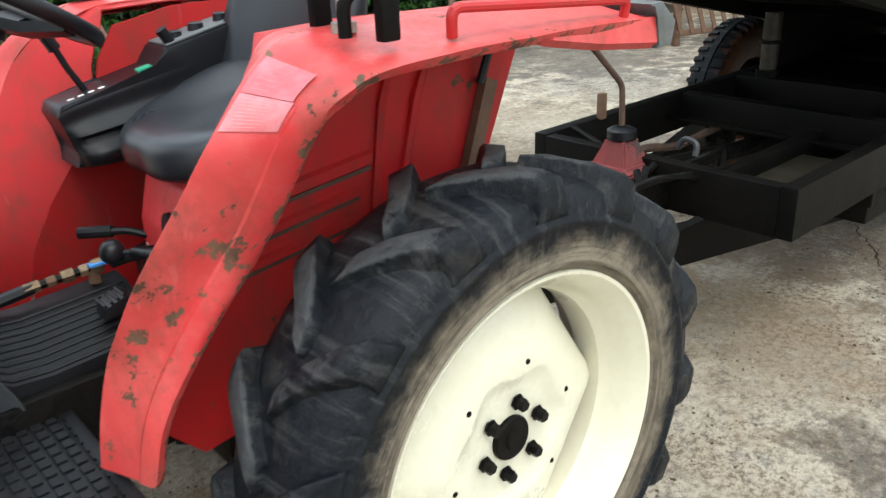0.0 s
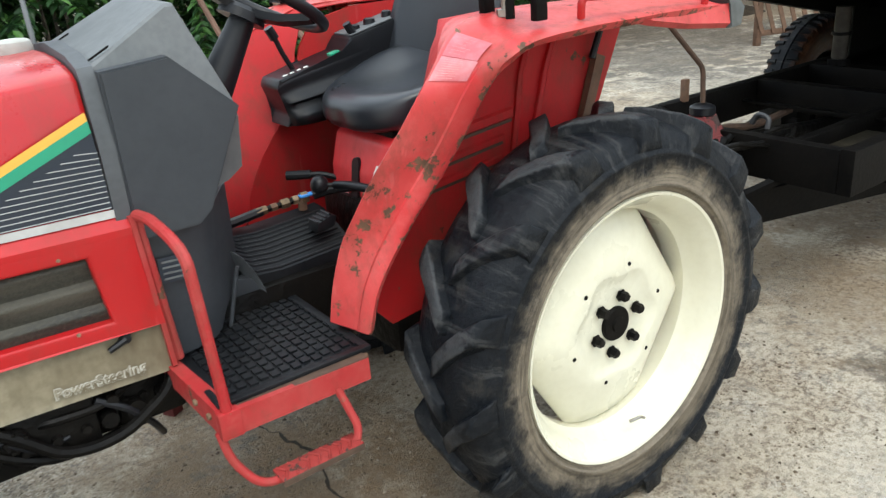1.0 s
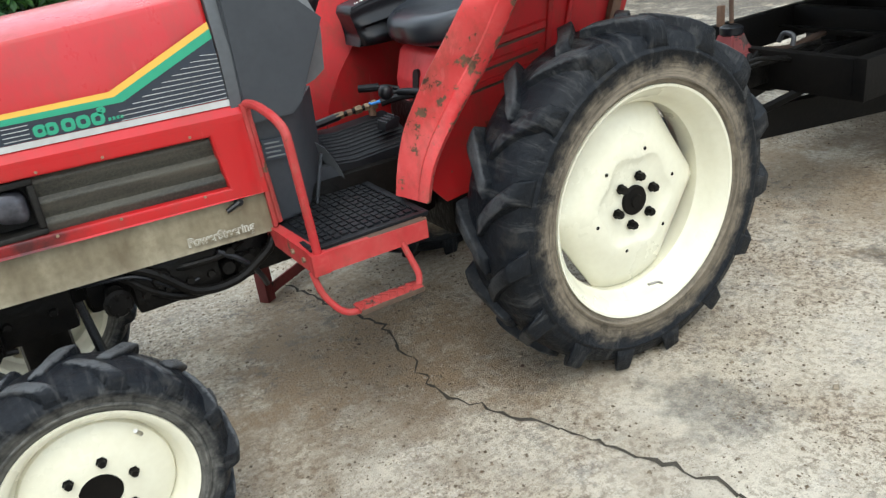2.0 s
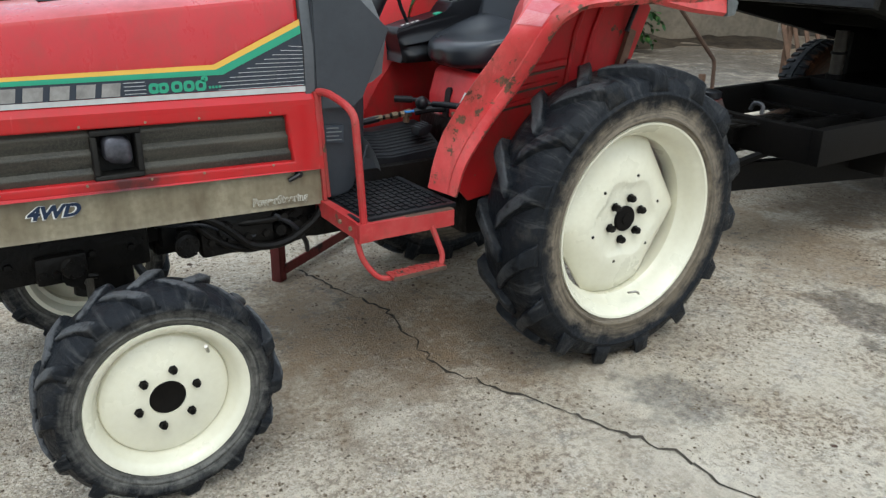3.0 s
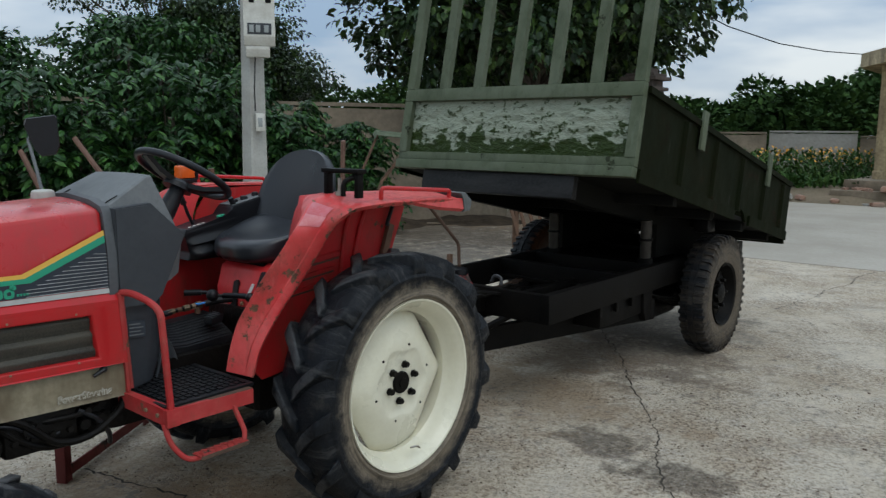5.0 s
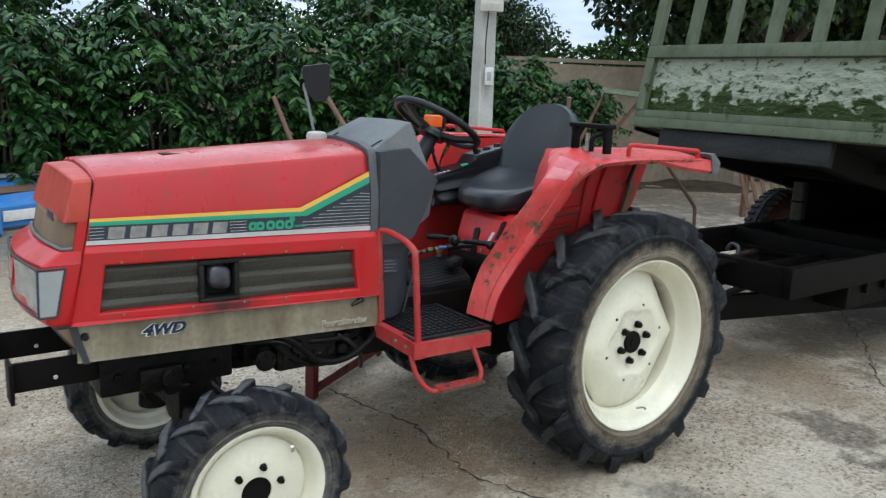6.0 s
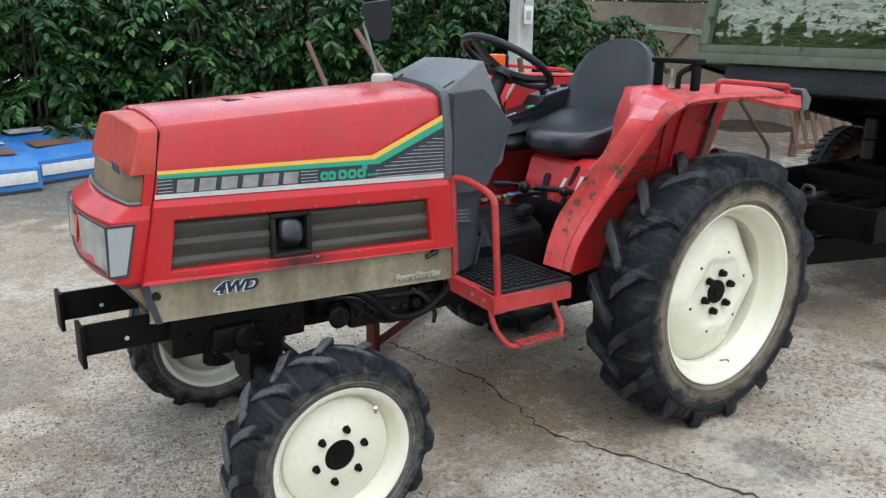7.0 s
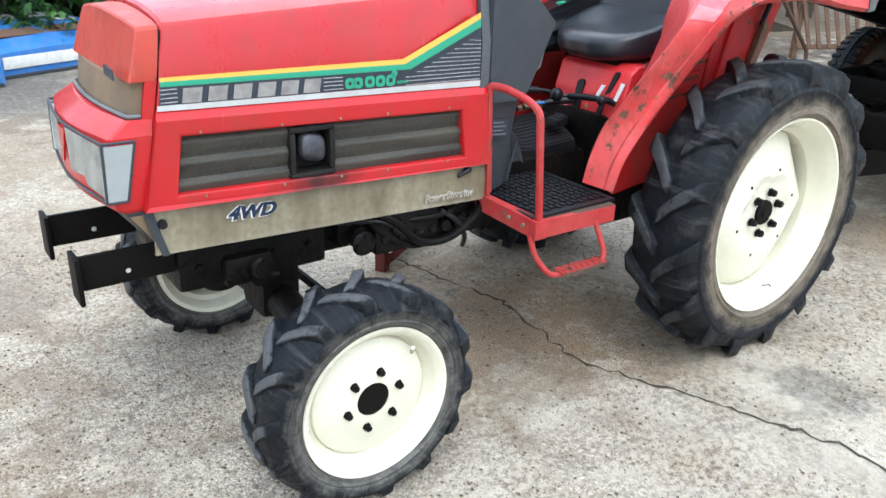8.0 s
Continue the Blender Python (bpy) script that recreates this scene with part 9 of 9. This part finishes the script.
# ---- loose things behind the tractor ----
def fairing(x, y, turn, k, tilt):
    f = thing("fairing_panel", (x, y, 0), "blue and white painted vehicle fairing panel lying on the ground", "panel", "blue panels")
    m = Matrix.Translation((x, y, 0.0)) @ Euler((radians(tilt), 0, radians(turn))).to_matrix().to_4x4()
    bm = B()
    rows = []
    for i in range(9):
        u = -0.62 + 1.24 * i / 8
        row = []
        for v, z in ((-0.42, 0.0), (-0.4, 0.16), (-0.3, 0.22), (-0.1, 0.25), (0.1, 0.28), (0.3, 0.3), (0.4, 0.26), (0.42, 0.05)):
            row.append((u * k, v, 1.35 * z * (1.0 - 0.15 * abs(u)) + 0.01))
        rows.append(row)
    sheet(bm, rows, 0.006)
    part("panel_shell", bm, M_BLUE, f, rot=m.to_3x3().to_4x4(), at=m.translation)
    for y0, y1, z, mat, lab in ((-0.427, -0.42, 0.085, M_WHITE, "white and red lower band"), (-0.24, -0.06, 0.246, M_RUST, "brown inset"), (0.16, 0.28, 0.303, M_SILVER, "silver inset")):
        bm = B()
        if y1 < -0.4:
            box(bm, -0.58 * k, 0.58 * k, y0 - 0.004, y1 - 0.002, 0.08, 0.18, 0.002)
        else:
            rows = [[(u * k, v, 1.35 * z + 0.004 + (v - (y0 + y1) / 2) * 0.19) for v in (y0, y1)] for u in (-0.5, 0.5)]
            sheet(bm, rows, 0.006)
        part("inset", bm, mat, f, lab, rot=m.to_3x3().to_4x4(), at=m.translation)
    for u in (0.2, 0.32, 0.44):
        bm = B()
        sheet(bm, [[(u * k + du, v, 0.375 + (v - 0.1) * 0.13) for v in (0.06, 0.13)] for du in (0.0, 0.08)], 0.004)
        part("panel_mark", bm, M_SILVER, f, "plain pale mark", rot=m.to_3x3().to_4x4(), at=m.translation)
    bm = B()
    box(bm, -0.6 * k, 0.6 * k, -0.44, 0.42, 0.0, 0.03, 0.006)
    part("panel_lip", bm, M_GREY_PLASTIC, f, "dark grey lower lip", rot=m.to_3x3().to_4x4(), at=m.translation)


fairing(-2.15, 5.6, 14, 1.0, 0)
fairing(-1.05, 6.25, 24, 1.0, 0)
fairing(0.1, 6.6, 24, 0.8, 0)


def leaning_stick(a, b, r):
    s = thing("stick", (a[0], a[1], 0), "weathered reddish-brown stake stuck in the ground", "stake", "leaning stakes")
    bm = B()
    tube(bm, [a, (Vector(a) + Vector(b)) / 2 + Vector((0.01, 0, 0)), b], r, 7, r * 0.85)
    part("stake_shaft", bm, M_STICK, s)


leaning_stick((1.75, 5.53, -0.05), (1.36, 5.9, 1.27), 0.031)
leaning_stick((2.26, 4.53, -0.05), (1.57, 5.18, 1.4), 0.031)


def rack():
    r = thing("iron_rack", (6.4, 3.2, 0), "rusty iron rack with slanted bars standing on the yard", "rack")
    turn = Euler((0, 0, radians(-20))).to_matrix().to_4x4()
    at = (6.4, 3.22, 0)
    for x in (0.0, 1.0, 2.0, 3.0, 4.0):
        bm = B()
        box(bm, x - 0.03, x + 0.03, -0.03, 0.03, 0.0, 0.95, 0.004)
        part("post", bm, M_RUST, r, "rusty post", at=at, rot=turn)
    for z in (0.1, 0.88):
        bm = B()
        box(bm, -0.03, 4.03, -0.045, -0.03, z, z + 0.06, 0.003)
        part("rail", bm, M_RUST, r, "rusty rail", at=at, rot=turn)
    for k in range(28):
        x = 0.0 + k * 0.14
        bm = B()
        loft(bm, [[(x + dx, -0.06, 0.12), (x + dx + 0.05, -0.06, 0.12), (x + dx + 0.05, -0.047, 0.12), (x + dx, -0.047, 0.12)] for dx in (0,)] + [[(x - 0.28, -0.06, 0.9), (x - 0.23, -0.06, 0.9), (x - 0.23, -0.047, 0.9), (x - 0.28, -0.047, 0.9)]])
        part("slanted_bar", bm, M_RUST, r, "rusty slanted bar", at=at, rot=turn)


rack()


def metal_stand():
    b = thing("metal_stand", (4.85, 3.85, 0), "grey-green metal hood plate on a thin rusty stand", "stand")
    bm = B()
    rows = [[(u, v, 1.45 - 0.1 * (u + 0.32) * 0.9 + 0.06 * (1 - (v / 0.18) ** 2) - (0.05 if abs(u) > 0.31 else 0.0)) for v in (-0.18, -0.12, 0.0, 0.12, 0.18)] for u in (-0.33, -0.3, -0.1, 0.1, 0.3, 0.33)]
    sheet(bm, rows, 0.006)
    turn = Euler((0, 0, radians(-40))).to_matrix().to_4x4()
    part("hood_plate", bm, M_TRAILER, b, "weathered grey-green plate", at=(4.85, 3.85, 0), rot=turn)
    for x, y in ((-0.28, -0.1), (0.2, -0.1), (-0.26, 0.1), (0.22, 0.1)):
        bm = B()
        tube(bm, [(-0.62 + x * 0.4, y + 0.1, 0.0), (-0.35 + x * 0.6, y, 0.9), (x, y, 1.46)], 0.014, 6)
        part("leg", bm, M_RUST, b, at=(4.85, 3.85, 0), rot=turn)


metal_stand()


def ladder():
    l = thing("ladder", (4.45, 4.4, 0), "weathered wooden ladder standing against the stand", "ladder")
    a, b = Vector((4.4, 4.4, 0.0)), Vector((4.2, 4.15, 1.38))
    side = Vector((0.18, 0.18, 0))
    for k in (-1, 1):
        bm = B()
        tube(bm, [a + side * k, b + side * k], 0.022, 6)
        part("stile", bm, M_STICK, l)
    for i in range(5):
        c = a.lerp(b, 0.12 + 0.19 * i)
        bm = B()
        tube(bm, [c - side, c + side], 0.015, 6)
        part("rung", bm, M_STICK, l)


ladder()


# ---- power lines ----
for k, (a, b) in enumerate((((-3.0, 14.0, 5.6), (7.3, 14.2, 4.9)), ((-3.2, 14.0, 6.1), (7.6, 14.0, 5.2)), ((3.6, 5.0, 7.3), (18.78, 1.82, 3.4)))):
    bm = B()
    a, b = Vector(a), Vector(b)
    tube(bm, [a.lerp(b, t) - Vector((0, 0, (0.5 if k < 2 else 1.45) * math.sin(math.pi * t))) for t in np.linspace(0, 1, 9)], 0.012, 5)
    tagged(part("power_line", bm, M_BLACK_PLASTIC), "thin black sagging overhead cable", "cable", "overhead cables")


# ---- small litter on the yard ----
rnd = random.Random(77)
for k in range(3):
    bm = B()
    s = 0.02
    box(bm, -s, s, -s * 0.7, s * 0.7, 0, s * 0.5, s * 0.3, 1)
    me_k = bpy.data.meshes.new("pebble")
    bm.to_mesh(me_k)
    bm.free()
    me_k.materials.append((M_WALL, M_RUST_DARK, M_WALL)[k])
    for i in range(30):
        x, y = rnd.uniform(-2.4, 3.0), rnd.uniform(-2.0, 1.5)
        sc = rnd.uniform(0.15, 0.7)
        ob = place("pebble", me_k, None, "", (x, y, 0.0005), (Euler((0, 0, rnd.uniform(0, 6))).to_matrix() * sc).to_4x4())
        tagged(ob, "small loose pebble on the concrete", "pebble", "pebbles")

for k in range(1):
    bm = B()
    L = rnd.uniform(0.03, 0.06)
    sheet(bm, [[(u * L, v * L * 0.22 * (1 - (2 * u - 1) ** 2) + 0.0002 * v, 0.004 + 0.2 * L * abs(v) + 0.25 * L * u * u) for v in (-1, 0, 1)] for u in (0.03, 0.3, 0.6, 0.97)], 0.0006)
    x, y = rnd.uniform(-2.2, 2.2), rnd.uniform(-2.0, 1.2)
    if k == 0:
        x, y = -1.32, -1.12
    tagged(part("dry_leaf", bm, M_DRY_LEAF, at=(x, y, 0.0), rot=Euler((0, 0, rnd.uniform(0, 6))).to_matrix().to_4x4()), "curled brown dry leaf on the concrete", "leaf", "fallen leaves")


def gravel():
    """Grains of sand and grit that lie in drifts on the concrete."""
    rng = np.random.default_rng(42)
    n = 110000
    xy = np.stack([rng.uniform(-3.2, 2.6, n), rng.uniform(-2.4, 1.6, n)], 1)
    keep = [k for k in range(n) if noise.noise((xy[k, 0] * 1.3, xy[k, 1] * 1.3, 5.0)) + 0.6 * noise.noise((xy[k, 0] * 5, xy[k, 1] * 5, 1.0)) + rng.uniform(-0.35, 0.35) > 0.14 - 0.3 * min(1.0, max(0.0, -0.2 - xy[k, 0]))]
    xy = xy[keep]
    n = len(xy)
    size = 0.0024 + 0.0055 * rng.uniform(0, 1, n) ** 5
    a = rng.uniform(0, 6.28, n)
    verts = []
    for k in range(4):
        ang = a + k * 1.5708 + rng.uniform(-0.4, 0.4, n)
        r = size * rng.uniform(0.7, 1.3, n)
        verts.append(np.stack([xy[:, 0] + np.cos(ang) * r, xy[:, 1] + np.sin(ang) * r, np.full(n, -0.0005)], 1))
    verts.append(np.stack([xy[:, 0] + rng.uniform(-0.3, 0.3, n) * size, xy[:, 1] + rng.uniform(-0.3, 0.3, n) * size, size * rng.uniform(0.5, 0.9, n)], 1))
    v = np.stack(verts, 1).reshape(-1, 3)
    i = np.arange(n)[:, None] * 5
    f = np.concatenate([i + [0, 1, 4], i + [1, 2, 4], i + [2, 3, 4], i + [3, 0, 4]])
    return tagged(new("gravel", leaf_mesh("gravel", v, f, M_GRAVEL)), "fine brown and grey grit scattered over the concrete", "grit", kind="stuff")


gravel()
